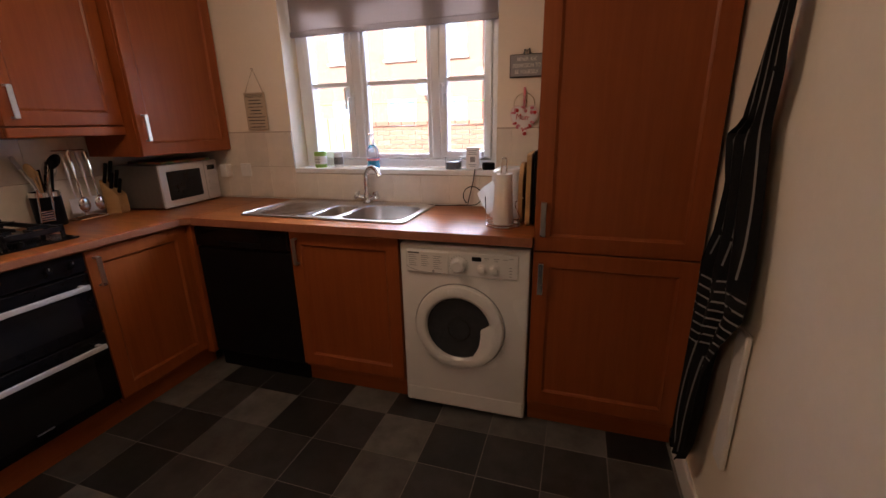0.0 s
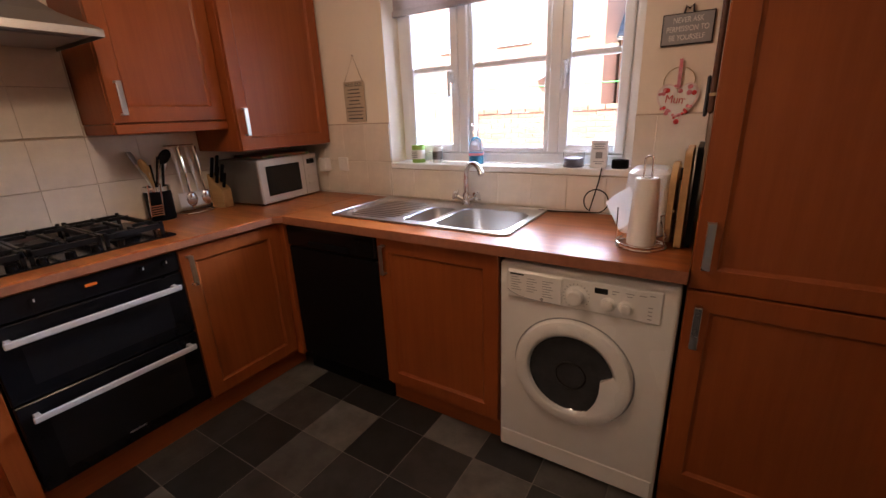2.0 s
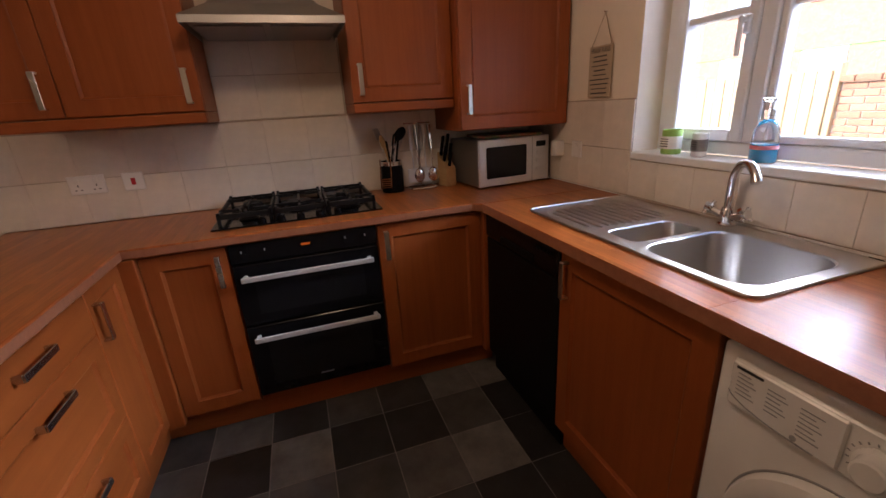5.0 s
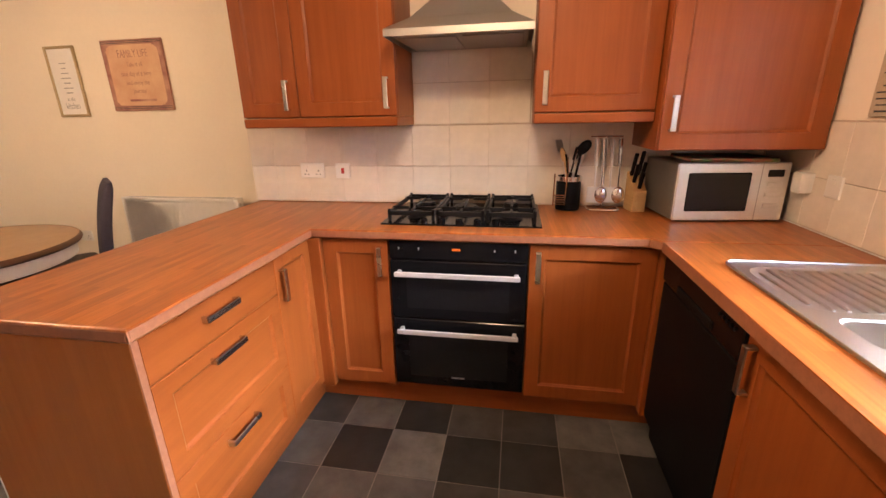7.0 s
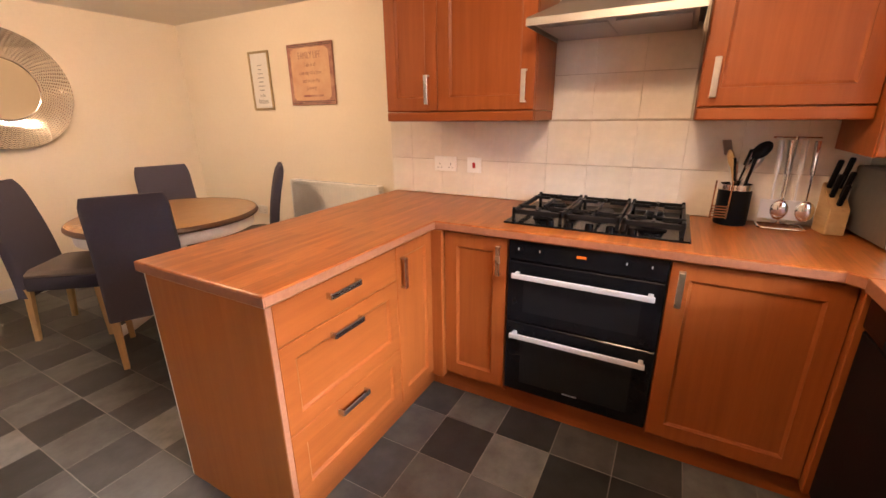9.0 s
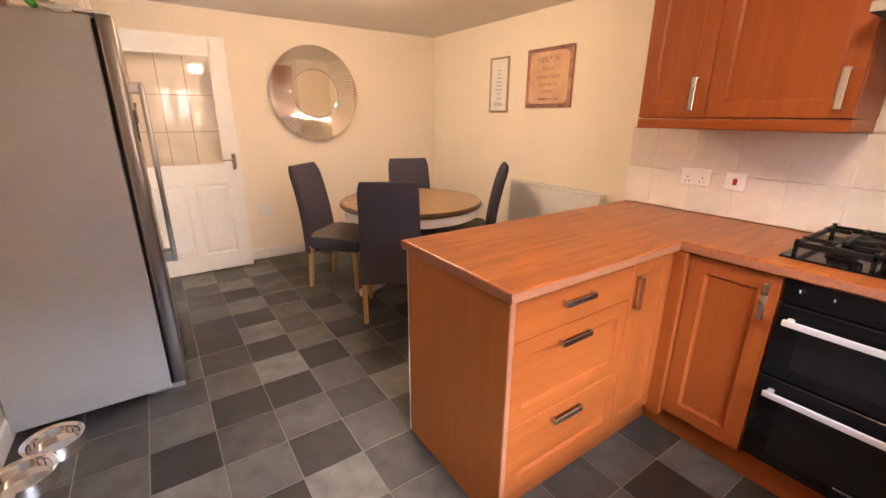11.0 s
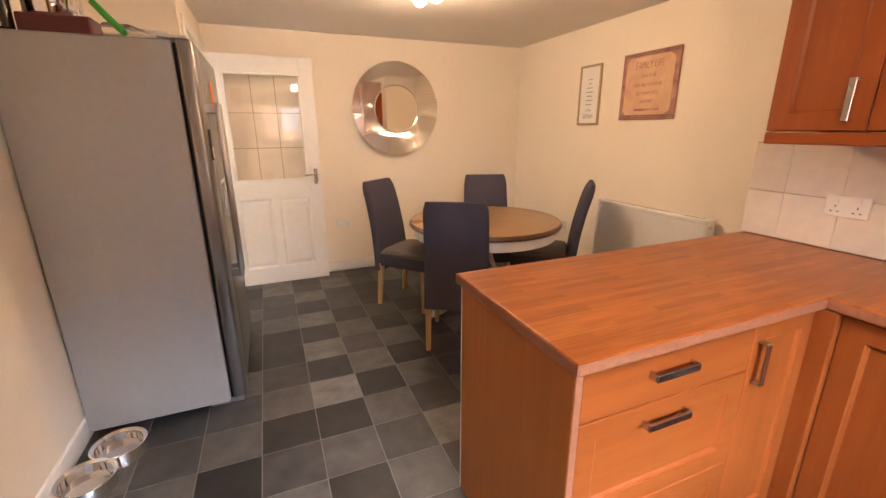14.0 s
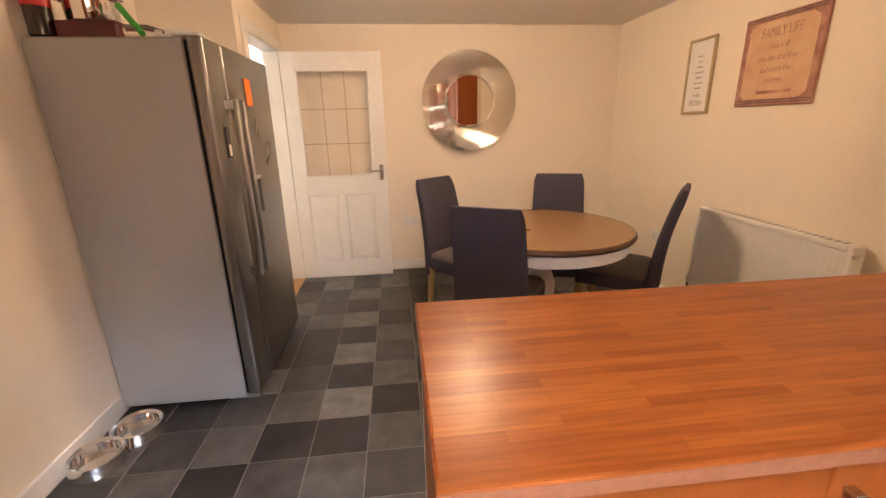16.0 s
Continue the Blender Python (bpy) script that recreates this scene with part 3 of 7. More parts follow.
# ---- kitchen cabinets ----
def facing(x, y, z, turn):
    """Local frame of a cabinet front: x along it, -y out of it."""
    return pose(x, y, z, 0, 0, turn)


def handle_bar(m, parent, x, z, upright=True, length=0.135):
    """A flat bow handle on a front, centred at x, z."""
    bm = B()
    L, w, d = length / 2, 0.0105, 0.028
    if upright:
        box(bm, x - w, x + w, -d, -d + 0.006, z - L, z + L, 0.002, m)
        for s in (-1, 1):
            box(bm, x - w, x + w, -d + 0.005, 0.0, z + s * (L - 0.004) - 0.004, z + s * (L - 0.004) + 0.004, 0.0015, m)
    else:
        box(bm, x - L, x + L, -d, -d + 0.006, z - w, z + w, 0.002, m)
        for s in (-1, 1):
            box(bm, x + s * (L - 0.004) - 0.004, x + s * (L - 0.004) + 0.004, -d + 0.005, 0.0, z - w, z + w, 0.0015, m)
    return part("handle", bm, M["pewter"], parent, "brushed nickel bow handle")


def shaker(m, parent, x0, x1, z0, z1, name="door", stile=0.062, across=False):
    """A shaker front 20 mm thick with a recessed centre panel and a moulded inner edge."""
    bm = B()
    t = 0.020
    wide = x1 - x0 > 0.2 and z1 - z0 > 0.17
    if not wide:
        s2 = min(stile, (x1 - x0) * 0.30)
        if z1 - z0 < 0.17:
            box(bm, x0, x1, 0, t, z0, z1, 0.003, m)
            return part(name, bm, M["cherry_h"], parent)
        stile = s2
    s, e = stile, 0.0025
    loops = []
    for i, y in ((0, t), (0, e), (e, 0.0), (s, 0.0), (s + 0.002, 0.004), (s + 0.011, 0.010)):
        loops.append([m @ Vector((x0 + i, y, z0 + i)), m @ Vector((x1 - i, y, z0 + i)), m @ Vector((x1 - i, y, z1 - i)), m @ Vector((x0 + i, y, z1 - i))])
    loft(bm, loops, True, True)
    return part(name, bm, M["cherry_h"] if across else M["cherry"], parent)


def carcass(m, parent, x0, x1, depth, z0, z1, name="body"):
    return part(name, box(B(), x0, x1, 0.022, depth, z0, z1, 0.0015, m), M["cherry"], parent)


BZ0, BZ1 = 0.125, 0.862
N = facing(0, FRONT_N, 0, 0)
# run under the window
cab = empty("base_cabinet", "cherry base cabinet under the sink", "cabinet", (-0.98, 2.0, 0))
carcass(N, cab, -1.262, -0.672, 0.57, 0.10, 0.70)
d = shaker(N, cab, -1.260, -0.674, BZ0, BZ1)
handle_bar(N, d, -1.222, 0.765)

tall = empty("tall_cabinet", "tall cherry cabinet with two stacked doors", "cabinet", (0.24, 2.0, 0))
carcass(N, tall, -0.068, 0.545, 0.59, 0.10, 2.15)
d = shaker(N, tall, -0.066, 0.543, BZ0, 0.845)
handle_bar(N, d, -0.032, 0.735)
d = shaker(N, tall, -0.066, 0.543, 0.851, 2.14)
handle_bar(N, d, -0.032, 0.985)

dw = empty("dishwasher", "black freestanding dishwasher under the worktop", "dishwasher", (-1.57, 2.0, 0))
bm = B()
box(bm, -1.865, -1.266, 0.0, 0.56, 0.115, 0.745, 0.006, N)
part("door", bm, M["black_matt"], dw)
bm = box(B(), -1.865, -1.266, -0.006, 0.56, 0.750, 0.858, 0.010, N, 2)
cp = part("control_panel", bm, M["black"], dw)
bm = box(B(), -1.70, -1.43, -0.012, -0.004, 0.760, 0.790, 0.003, N)
part("door_grip", bm, M["black_matt"], cp)
for k in range(5):
    part("button", rod(B(), (-1.40 + k * 0.022, FRONT_N - 0.004, 0.83), (-1.40 + k * 0.022, FRONT_N - 0.010, 0.83), 0.006), M["black_matt"], cp)
part("kick_panel", box(B(), -1.865, -1.266, 0.035, 0.5, 0.0, 0.112, 0.003, N), M["black_matt"], dw)

# run along the hob wall
W = facing(FRONT_W, 0, 0, 90)
cab = empty("base_cabinet", "cherry corner base cabinet beside the oven", "cabinet", (-2.2, 1.45, 0))
carcass(W, cab, 1.187, 1.70, 0.57, 0.10, 0.868)
d = shaker(W, cab, 1.189, 1.688, BZ0, BZ1)
handle_bar(W, d, 1.225, 0.765)
part("corner_post", box(B(), -1.925, -1.872, 1.690, 1.73, 0.10, 0.868, 0.003), M["cherry"], cab)
cab = empty("base_cabinet", "narrow cherry base cabinet beside the oven", "cabinet", (-2.2, 0.4, 0))
carcass(W, cab, 0.215, 0.577, 0.57, 0.10, 0.868)
d = shaker(W, cab, 0.270, 0.575, BZ0, BZ1)
handle_bar(W, d, 0.540, 0.765)
part("corner_post", box(B(), -1.925, -1.880, 0.2, 0.268, 0.10, 0.868, 0.003), M["cherry"], cab)

# peninsula
P = facing(0, PEN_N, 0, 180)
cab = empty("peninsula_cabinet", "narrow cherry door cabinet in the peninsula", "cabinet", (-1.70, -0.05, 0))
carcass(P, cab, 1.600, 1.90, 0.56, 0.10, 0.868)
d = shaker(P, cab, 1.5995, 1.878, BZ0, BZ1, stile=0.05)
handle_bar(P, d, 1.632, 0.745)
cab = empty("drawer_unit", "cherry three-drawer unit in the peninsula", "drawers", (-1.25, -0.05, 0))
carcass(P, cab, 0.992, 1.598, 0.56, 0.10, 0.868)
for z0, z1, hz in ((0.7235, 0.862, 0.810), (0.4075, 0.7205, 0.667), (BZ0, 0.4045, 0.357)):
    d = shaker(P, cab, 0.994, 1.5965, z0, z1, "drawer_front", 0.058, True)
    handle_bar(P, d, 1.277, hz, False, 0.15)
part("end_panel", box(B(), -0.990, -0.968, -0.375, PEN_N + 0.004, 0.0, 0.868, 0.002), M["panel_lit"], cab, "cherry end panel coloured brighter for the light on it, with a chipped pale edge")
part("panel_edge", box(B(), -0.9895, -0.9685, PEN_N + 0.0045, PEN_N + 0.007, 0.005, 0.866, 0.001), M["edge"], cab, "pale worn edging strip")
part("far_edge", box(B(), -0.9895, -0.9672, -0.3785, -0.3755, 0.004, 0.866, 0.0008), M["white"], cab, "chipped white edging strip")
part("back_panel", box(B(), -2.495, -0.991, -0.373, -0.353, 0.0, 0.868, 0.002), M["cherry"], cab)


def trim(name, x0, x1, y0, y1, z0, z1, label, material="cherry_h"):
    return structure(name, box(B(), x0, x1, y0, y1, z0, z1, 0.002), M[material], label, "plinth")


trim("plinth", FRONT_W - 0.060, FRONT_W - 0.042, 0.175, 1.76, 0.003, 0.118, "cherry plinth below the oven run")
trim("plinth", -1.96, -0.992, PEN_N - 0.060, PEN_N - 0.042, 0.003, 0.118, "cherry plinth below the peninsula")
trim("plinth", -1.262, -0.672, FRONT_N + 0.045, FRONT_N + 0.063, 0.003, 0.118, "cherry plinth below the sink cabinet")
trim("plinth", -0.068, 0.545, FRONT_N + 0.045, FRONT_N + 0.063, 0.003, 0.118, "cherry plinth below the tall cabinet")

# worktops: hob run with its peninsula, and window run with a cut-out for the sink
WE, WN, PE = -1.880, 1.675, -0.957
SX0, SX1, SY0, SY1 = -1.628, -0.672, 1.785, 2.272


def slab(bm, pts, z0, z1, lip=0.006):
    """A worktop slab over a plan polygon with softened upper and lower edges."""
    def ring(inset, z):
        out = []
        k = len(pts)
        for i in range(k):
            p, a, b = Vector(pts[i]), Vector(pts[i - 1]), Vector(pts[(i + 1) % k])
            n0 = Vector((-(p - a).y, (p - a).x)).normalized()
            n1 = Vector((-(b - p).y, (b - p).x)).normalized()
            nn = (n0 + n1)
            nn /= max(0.3, nn.length_squared / 2)
            q = p + nn * inset
            out.append(bm.verts.new((q.x, q.y, z)))
        return out
    rings = [ring(lip, z0), ring(0, z0 + lip), ring(0, z1 - lip), ring(lip * 0.3, z1 - lip * 0.3), ring(lip, z1)]
    for a, b in zip(rings, rings[1:]):
        for i in range(len(pts)):
            f = bm.faces.new((a[i], a[(i + 1) % len(pts)], b[(i + 1) % len(pts)], b[i]))
            f.material_index = 1 if (a is rings[1]) else 0
    bm.faces.new(rings[-1])
    bm.faces.new(rings[0][::-1])
    return bm


ch = 0.035
hob_top = part("worktop", slab(B(), [(X_HOB, -0.405), (PE, -0.405), (PE, 0.235), (WE, 0.235), (WE, WN - ch), (WE + ch, WN), (WE + ch, Y_WIN - 0.001), (X_HOB, Y_WIN - 0.001)], UNDER, TOP),
               [M["top_x"], M["edge"]])
tagged(hob_top, "cherry block-effect laminate worktop with a peninsula", "worktop")
for a, b, c, e in ((PE, PE + 0.0008, -0.397, 0.228), (WE + 0.006, PE - 0.006, 0.235, 0.2358), (WE, WE + 0.0008, 0.243, WN - ch - 0.006), (X_HOB + 0.004, PE - 0.006, -0.4058, -0.405)):
    part("front_edge", box(B(), a, b, c, e, UNDER + 0.007, TOP - 0.007), M["edge"], hob_top, "paler laminate edging")
bm = B()
x0 = WE + ch + 0.0015
for a, b, c, e in ((x0, SX0 + 0.02, WN, Y_WIN - 0.001), (SX1 - 0.02, -0.0695, WN, Y_WIN - 0.001)):
    slab(bm, [(a, c), (b, c), (b, e), (a, e)], UNDER, TOP, 0.0008)
box(bm, SX0 + 0.02, SX1 - 0.02, WN, SY0 + 0.02, UNDER, TOP, 0.0008)
box(bm, SX0 + 0.02, SX1 - 0.02, SY1 - 0.02, Y_WIN - 0.001, UNDER, TOP, 0.0008)
win_top = tagged(part("worktop", bm, [M["top_x"], M["edge"]]), "cherry block-effect laminate worktop under the window", "worktop")
part("front_edge", box(B(), x0 + 0.002, -0.0715, WN - 0.0008, WN, UNDER + 0.002, TOP - 0.003), M["edge"], win_top, "paler laminate edging")
trim("upstand", X_HOB + 0.001, -0.07, Y_WIN - 0.012, Y_WIN - 0.0095, TOP + 0.001, TOP + 0.006, "thin sealant line behind the worktop", "white")

# wall cupboards


def wall_cupboard(y0, y1, z0, label, splits, hinge, rail=True, front=-2.17):
    m = facing(front, 0, 0, 90)
    ob = empty("wall_cupboard", label, "cupboard", (-2.35, (y0 + y1) / 2, z0))
    carcass(m, ob, y0, y1, -X_HOB + front - 0.003, z0 + (0.045 if rail else 0), 2.15)
    for (a, b), hx in zip(splits, hinge):
        dd = shaker(m, ob, a + 0.0015, b - 0.0015, z0 + (0.048 if rail else 0.004), 2.14)
        handle_bar(m, dd, hx, z0 + 0.145)
    if rail:
        bm = box(B(), y0, y1, -0.002, 0.026, z0, z0 + 0.043, 0.006, m, 2)
        part("light_rail", bm, M["cherry_h"], ob)
        part("side_rail", box(B(), y1 - 0.02 if y1 < 1 else y0, y1 if y1 < 1 else y0 + 0.02, 0.027, 0.32, z0, z0 + 0.043, 0.002, m), M["cherry_h"], ob)
    return ob


wall_cupboard(-0.205, 0.575, 1.335, "cherry double wall cupboard beside the cooker hood", [(-0.205, 0.095), (0.095, 0.575)], [0.042, 0.53])
wall_cupboard(1.190, 1.683, 1.335, "cherry wall cupboard between hood and corner", [(1.190, 1.683)], [1.232])
wall_cupboard(1.685, 2.285, 1.222, "deep cherry corner wall cupboard above the microwave", [(1.685, 2.285)], [1.725], False, -2.085)

# ---- tiles on the walls ----
TILE = {}


def wall_tile(parent, m, w, h):
    key = (round(w, 3), round(h, 3))
    if key not in TILE:
        TILE[key] = mesh_of(box(B(), 0.0003, w - 0.0003, -0.0065, 0.0, 0.0012, h - 0.0012, 0.0012), M["tile"], "tile")
    ob = new("tile", TILE[key])
    ob.parent = parent
    ob.matrix_basis = m


def tile_field(parent, origin, turn, u0, u1, z0, z1, u_start, z_start=0.905, step=0.2065, rise=0.2115):
    """Square tiles on a grid, cut at the field's edges."""
    bed = facing(*origin, turn)
    i0 = math.floor((u0 - u_start) / step)
    for i in range(i0, i0 + 40):
        a, b = max(u0, u_start + i * step), min(u1, u_start + (i + 1) * step)
        if b - a < 0.012:
            if u_start + i * step > u1:
                break
            continue
        for j in range(-1, 6):
            c, d = max(z0, z_start + j * rise), min(z1, z_start + (j + 1) * rise)
            if d - c > 0.012:
                wall_tile(parent, bed @ Matrix.Translation((a, 0, c)), b - a, d - c)


def grout(name, b, label):
    return structure(name, b, M["grout"], label, "wall tiles")


GW = grout("tiling_west", box(B(), X_HOB, X_HOB + 0.004, Y_JOG + 0.002, Y_WIN - 0.005, TOP + 0.001, 1.333), "glossy cream square wall tiles behind the hob")
GH = grout("tiling_hood", box(B(), X_HOB, X_HOB + 0.004, 0.577, 1.188, 1.334, 1.80), "glossy cream square wall tiles below the hood")
bm = B()
box(bm, X_HOB + 0.012, WIN_L, Y_WIN - 0.004, Y_WIN, TOP + 0.001, 1.333)
box(bm, WIN_L, WIN_R, Y_WIN - 0.004, Y_WIN, TOP + 0.001, SILL - 0.031)
box(bm, WIN_R, -0.07, Y_WIN - 0.004, Y_WIN, TOP + 0.001, 1.333)
GN = grout("tiling_north", bm, "glossy cream square wall tiles round the window")


# ---- built-in oven and gas hob ----
ov = empty("double_oven", "black built-under double oven with steel bar handles", "oven", (-2.2, 0.88, 0.1))
part("body", box(B(), 0.585, 1.181, 0.012, 0.55, 0.145, 0.868, 0.002, W), M["black_matt"], ov)
cp = part("control_panel", box(B(), 0.583, 1.183, -0.004, 0.012, 0.780, 0.869, 0.003, W), M["black"], ov, "black glass control panel with an orange clock")
part("clock", box(B(), 0.862, 0.898, -0.0052, -0.003, 0.824, 0.834, 0, W), M["clock"], cp)
for y in (0.632, 0.72, 1.045, 1.13):
    part("knob", rod(B(), (FRONT_W + 0.004, y, 0.828), (FRONT_W + 0.020, y, 0.828), 0.015, 0.013, 20), M["black"], cp, "small black knob")
    part("knob_mark", box(B(), y - 0.002, y + 0.002, -0.0215, -0.0195, 0.830, 0.840, 0, W), M["silver"], cp)
for z0, z1, hz in ((0.497, 0.774, 0.722), (0.142, 0.491, 0.442)):
    dd = part("oven_door", box(B(), 0.583, 1.183, -0.006, 0.012, z0, z1, 0.004, W), M["black"], ov, "black glass oven door")
    part("window_pane", box(B(), 0.655, 1.111, -0.0068, -0.0055, z0 + 0.05, z1 - 0.085, 0.0, W), M["dark_glass"], dd)
    h = B()
    box(h, 0.612, 1.154, -0.050, -0.038, hz - 0.0115, hz + 0.0115, 0.004, W, 2)
    for y in (0.628, 1.138):
        box(h, y - 0.009, y + 0.009, -0.040, -0.004, hz - 0.008, hz + 0.008, 0.002, W)
    part("handle", h, M["silver"], dd, "satin silver bar handle")
part("badge", box(B(), 0.853, 0.913, -0.0068, -0.0055, 0.190, 0.197, 0, W), M["silver"], ov)

hob = empty("gas_hob", "black glass gas hob with cast-iron pan supports", "hob", (-2.23, 0.88, TOP))
part("glass_plate", box(B(), -2.475, -1.985, 0.522, 1.240, TOP, TOP + 0.008, 0.003, None, 2), M["black"], hob)
burners = [(-2.36, 0.66, 0.048), (-2.12, 0.66, 0.036), (-2.28, 0.88, 0.060), (-2.36, 1.10, 0.036), (-2.12, 1.10, 0.048)]
for bx, by, br in burners:
    bb = B()
    t = Matrix.Translation((bx, by, TOP + 0.008))
    lathe(bb, [(0, 0), (br * 1.2, 0), (br * 1.2, 0.006), (br, 0.010), (br, 0.020), (br * 0.92, 0.022), (br * 0.92, 0.028), (0, 0.030)], 24, t)
    part("burner", bb, M["iron"], hob, "burner with a matt black cap", True)
for y0, y1 in ((0.545, 0.765), (0.772, 0.990), (0.997, 1.217)):
    g = B()
    z = TOP + 0.050
    for xx in (-2.455, -2.035):
        box(g, xx - 0.006, xx + 0.006, y0, y1, z - 0.015, z + 0.006, 0.002)
        for yy in (y0 + 0.008, y1 - 0.008):
            box(g, xx - 0.006, xx + 0.006, yy - 0.007, yy + 0.007, TOP + 0.008, z + 0.014, 0.002)
    for yy in (y0 + 0.006, y1 - 0.006):
        box(g, -2.455, -2.035, yy - 0.006, yy + 0.006, z - 0.015, z + 0.006, 0.002)
    ym = (y0 + y1) / 2
    for xx in (-2.36, -2.12):
        box(g, xx - 0.005, xx + 0.005, y0, ym - 0.028, z - 0.004, z + 0.010, 0.0015)
        box(g, xx - 0.005, xx + 0.005, ym + 0.028, y1, z - 0.004, z + 0.010, 0.0015)
    for xa, xb in ((-2.455, -2.39), (-2.33, -2.15), (-2.09, -2.035)):
        box(g, xa, xb, ym - 0.005, ym + 0.005, z - 0.004, z + 0.010, 0.0015)
    part("pan_support", g, M["iron"], hob, "cast-iron pan support")
for k in range(5):
    kk = B()
    lathe(kk, [(0, 0), (0.017, 0), (0.016, 0.018), (0.013, 0.021), (0, 0.021)], 18, Matrix.Translation((-2.010, 0.72 + 0.08 * k, TOP + 0.008)))
    part("knob", kk, M["black"], hob, "", True)

hood = empty("cooker_hood", "stainless steel chimney cooker hood", "cooker hood", (-2.25, 0.87, 1.68))
bm = B()
HY0, HY1, HXF = 0.578, 1.172, -2.005
rings = []
for z, ins, xf in ((1.682, 0.0, HXF), (1.708, 0.0, HXF), (1.714, 0.006, HXF - 0.008), (1.77, 0.085, HXF - 0.12), (1.86, 0.17, HXF - 0.21), (1.92, 0.19, HXF - 0.235)):
    rings.append([bm.verts.new(p) for p in ((X_HOB + 0.002, HY0 + ins, z), (xf, HY0 + ins, z), (xf, HY1 - ins, z), (X_HOB + 0.002, HY1 - ins, z))])
for a, b in zip(rings, rings[1:]):
    for k in range(4):
        bm.faces.new((a[k], a[(k + 1) % 4], b[(k + 1) % 4], b[k]))
bm.faces.new(rings[-1])
part("canopy", bm, M["hood_steel"], hood)
bm = box(B(), X_HOB + 0.004, HXF - 0.02, HY0 + 0.02, HY1 - 0.02, 1.690, 1.700)
part("underside", bm, M["fridge_side"], hood)
for y0 in (0.61, 0.885):
    part("grease_filter", box(B(), -2.44, -2.10, y0, y0 + 0.25, 1.684, 1.6895, 0.003), M["fridge_side"], hood, "mesh grease filter")
part("duct_cover", box(B(), X_HOB + 0.002, -2.25, 0.765, 0.985, 1.915, CEIL - 0.001, 0.003), M["steel"], hood)
# ---- washing machine ----
wm = empty("washing_machine", "white front-loading washing machine under the worktop", "washing machine", (-0.37, 2.0, 0))
WX0, WX1, WZ0, WZ1 = -0.665, -0.078, 0.018, 0.845
part("body", box(B(), WX0, WX1, 0.0, 0.545, WZ0, WZ1, 0.012, N, 3), M["enamel"], wm, "", True)
pan = part("control_panel", box(B(), WX0 + 0.032, WX1 - 0.045, -0.006, 0.004, 0.712, 0.822, 0.004, N), M["enamel"], wm)
dr = part("detergent_drawer", box(B(), WX0 + 0.034, WX0 + 0.235, -0.012, -0.004, 0.716, 0.818, 0.004, N), M["enamel"], pan)
for col, (u, rows) in enumerate(((0.050, 6), (0.108, 6), (0.166, 7))):
    for r in range(rows):
        part("printed_line", box(B(), WX0 + u, WX0 + u + 0.026 + 0.012 * ((r * 7 + col) % 3) / 2, -0.0128, -0.0115, 0.795 - r * 0.0095, 0.7975 - r * 0.0095, 0, N), M["grey_print"], dr)
part("name_strip", box(B(), WX0 + 0.045, WX0 + 0.098, -0.0128, -0.0115, 0.805, 0.811, 0, N), M["dark_print"], dr)
part("badge", rod(B(), (WX0 + 0.165, FRONT_N - 0.0115, 0.727), (WX0 + 0.165, FRONT_N - 0.0128, 0.727), 0.006, seg=16), M["grey_print"], dr)
# grey tube drawn as the shadow line of the drawer's scooped grip
grip_shadow = tube(B(), [(WX0 + 0.036, FRONT_N - 0.0122, 0.748), (WX0 + 0.046, FRONT_N - 0.0124, 0.738), (WX0 + 0.075, FRONT_N - 0.0124, 0.727), (WX0 + 0.12, FRONT_N - 0.0124, 0.720), (WX0 + 0.20, FRONT_N - 0.0122, 0.7185)], 0.0016, 6)
part("drawer_grip", grip_shadow, M["grey_print"], dr, "curved grey line for the shadow under the grip")
dial = B()
dm = Matrix.Translation((WX0 + 0.282, FRONT_N - 0.006, 0.762)) @ pose(0, 0, 0, 90)
lathe(dial, [(0, 0.0), (0.036, 0.0), (0.036, 0.004), (0.029, 0.008), (0.026, 0.030), (0.022, 0.033), (0, 0.033)], 32, dm)
part("programme_dial", dial, M["enamel"], pan, "", True)
tick = B()
for k in range(18):
    a = math.radians(-150 + k * 17)
    box(tick, -0.0012, 0.0012, -0.0012, 0.0, 0.040, 0.045, 0, Matrix.Translation((WX0 + 0.282, FRONT_N - 0.0058, 0.762)) @ pose(0, 0, 0, 0, math.degrees(a), 0))
part("dial_mark", tick, M["grey_print"], pan)
part("display", box(B(), WX0 + 0.340, WX0 + 0.382, -0.0075, -0.005, 0.785, 0.805, 0.001, N), M["dark_glass"], pan, "small dark display")
for u in (0.385, 0.440):
    k = B()
    lathe(k, [(0, 0), (0.024, 0), (0.023, 0.003), (0.017, 0.006), (0.016, 0.021), (0.013, 0.023), (0, 0.023)], 28, Matrix.Translation((WX0 + u, FRONT_N - 0.006, 0.752)) @ pose(0, 0, 0, 90))
    part("knob", k, M["enamel"], pan, "", True)
for u, z, w in ((0.395, 0.800, 0.02), (0.435, 0.800, 0.025), (0.475, 0.800, 0.02), (0.395, 0.790, 0.012), (0.44, 0.790, 0.015), (0.503, 0.805, 0.016), (0.503, 0.765, 0.012), (0.503, 0.752, 0.012), (0.503, 0.739, 0.012), (0.503, 0.726, 0.012)):
    part("printed_line", box(B(), WX0 + u, WX0 + u + w, -0.0072, -0.005, z, z + 0.0028, 0, N), M["grey_print"], pan)
PX, PZ = WX0 + 0.278, 0.458
port = Matrix.Translation((PX, FRONT_N, PZ)) @ pose(0, 0, 0, 90)
rb = B()
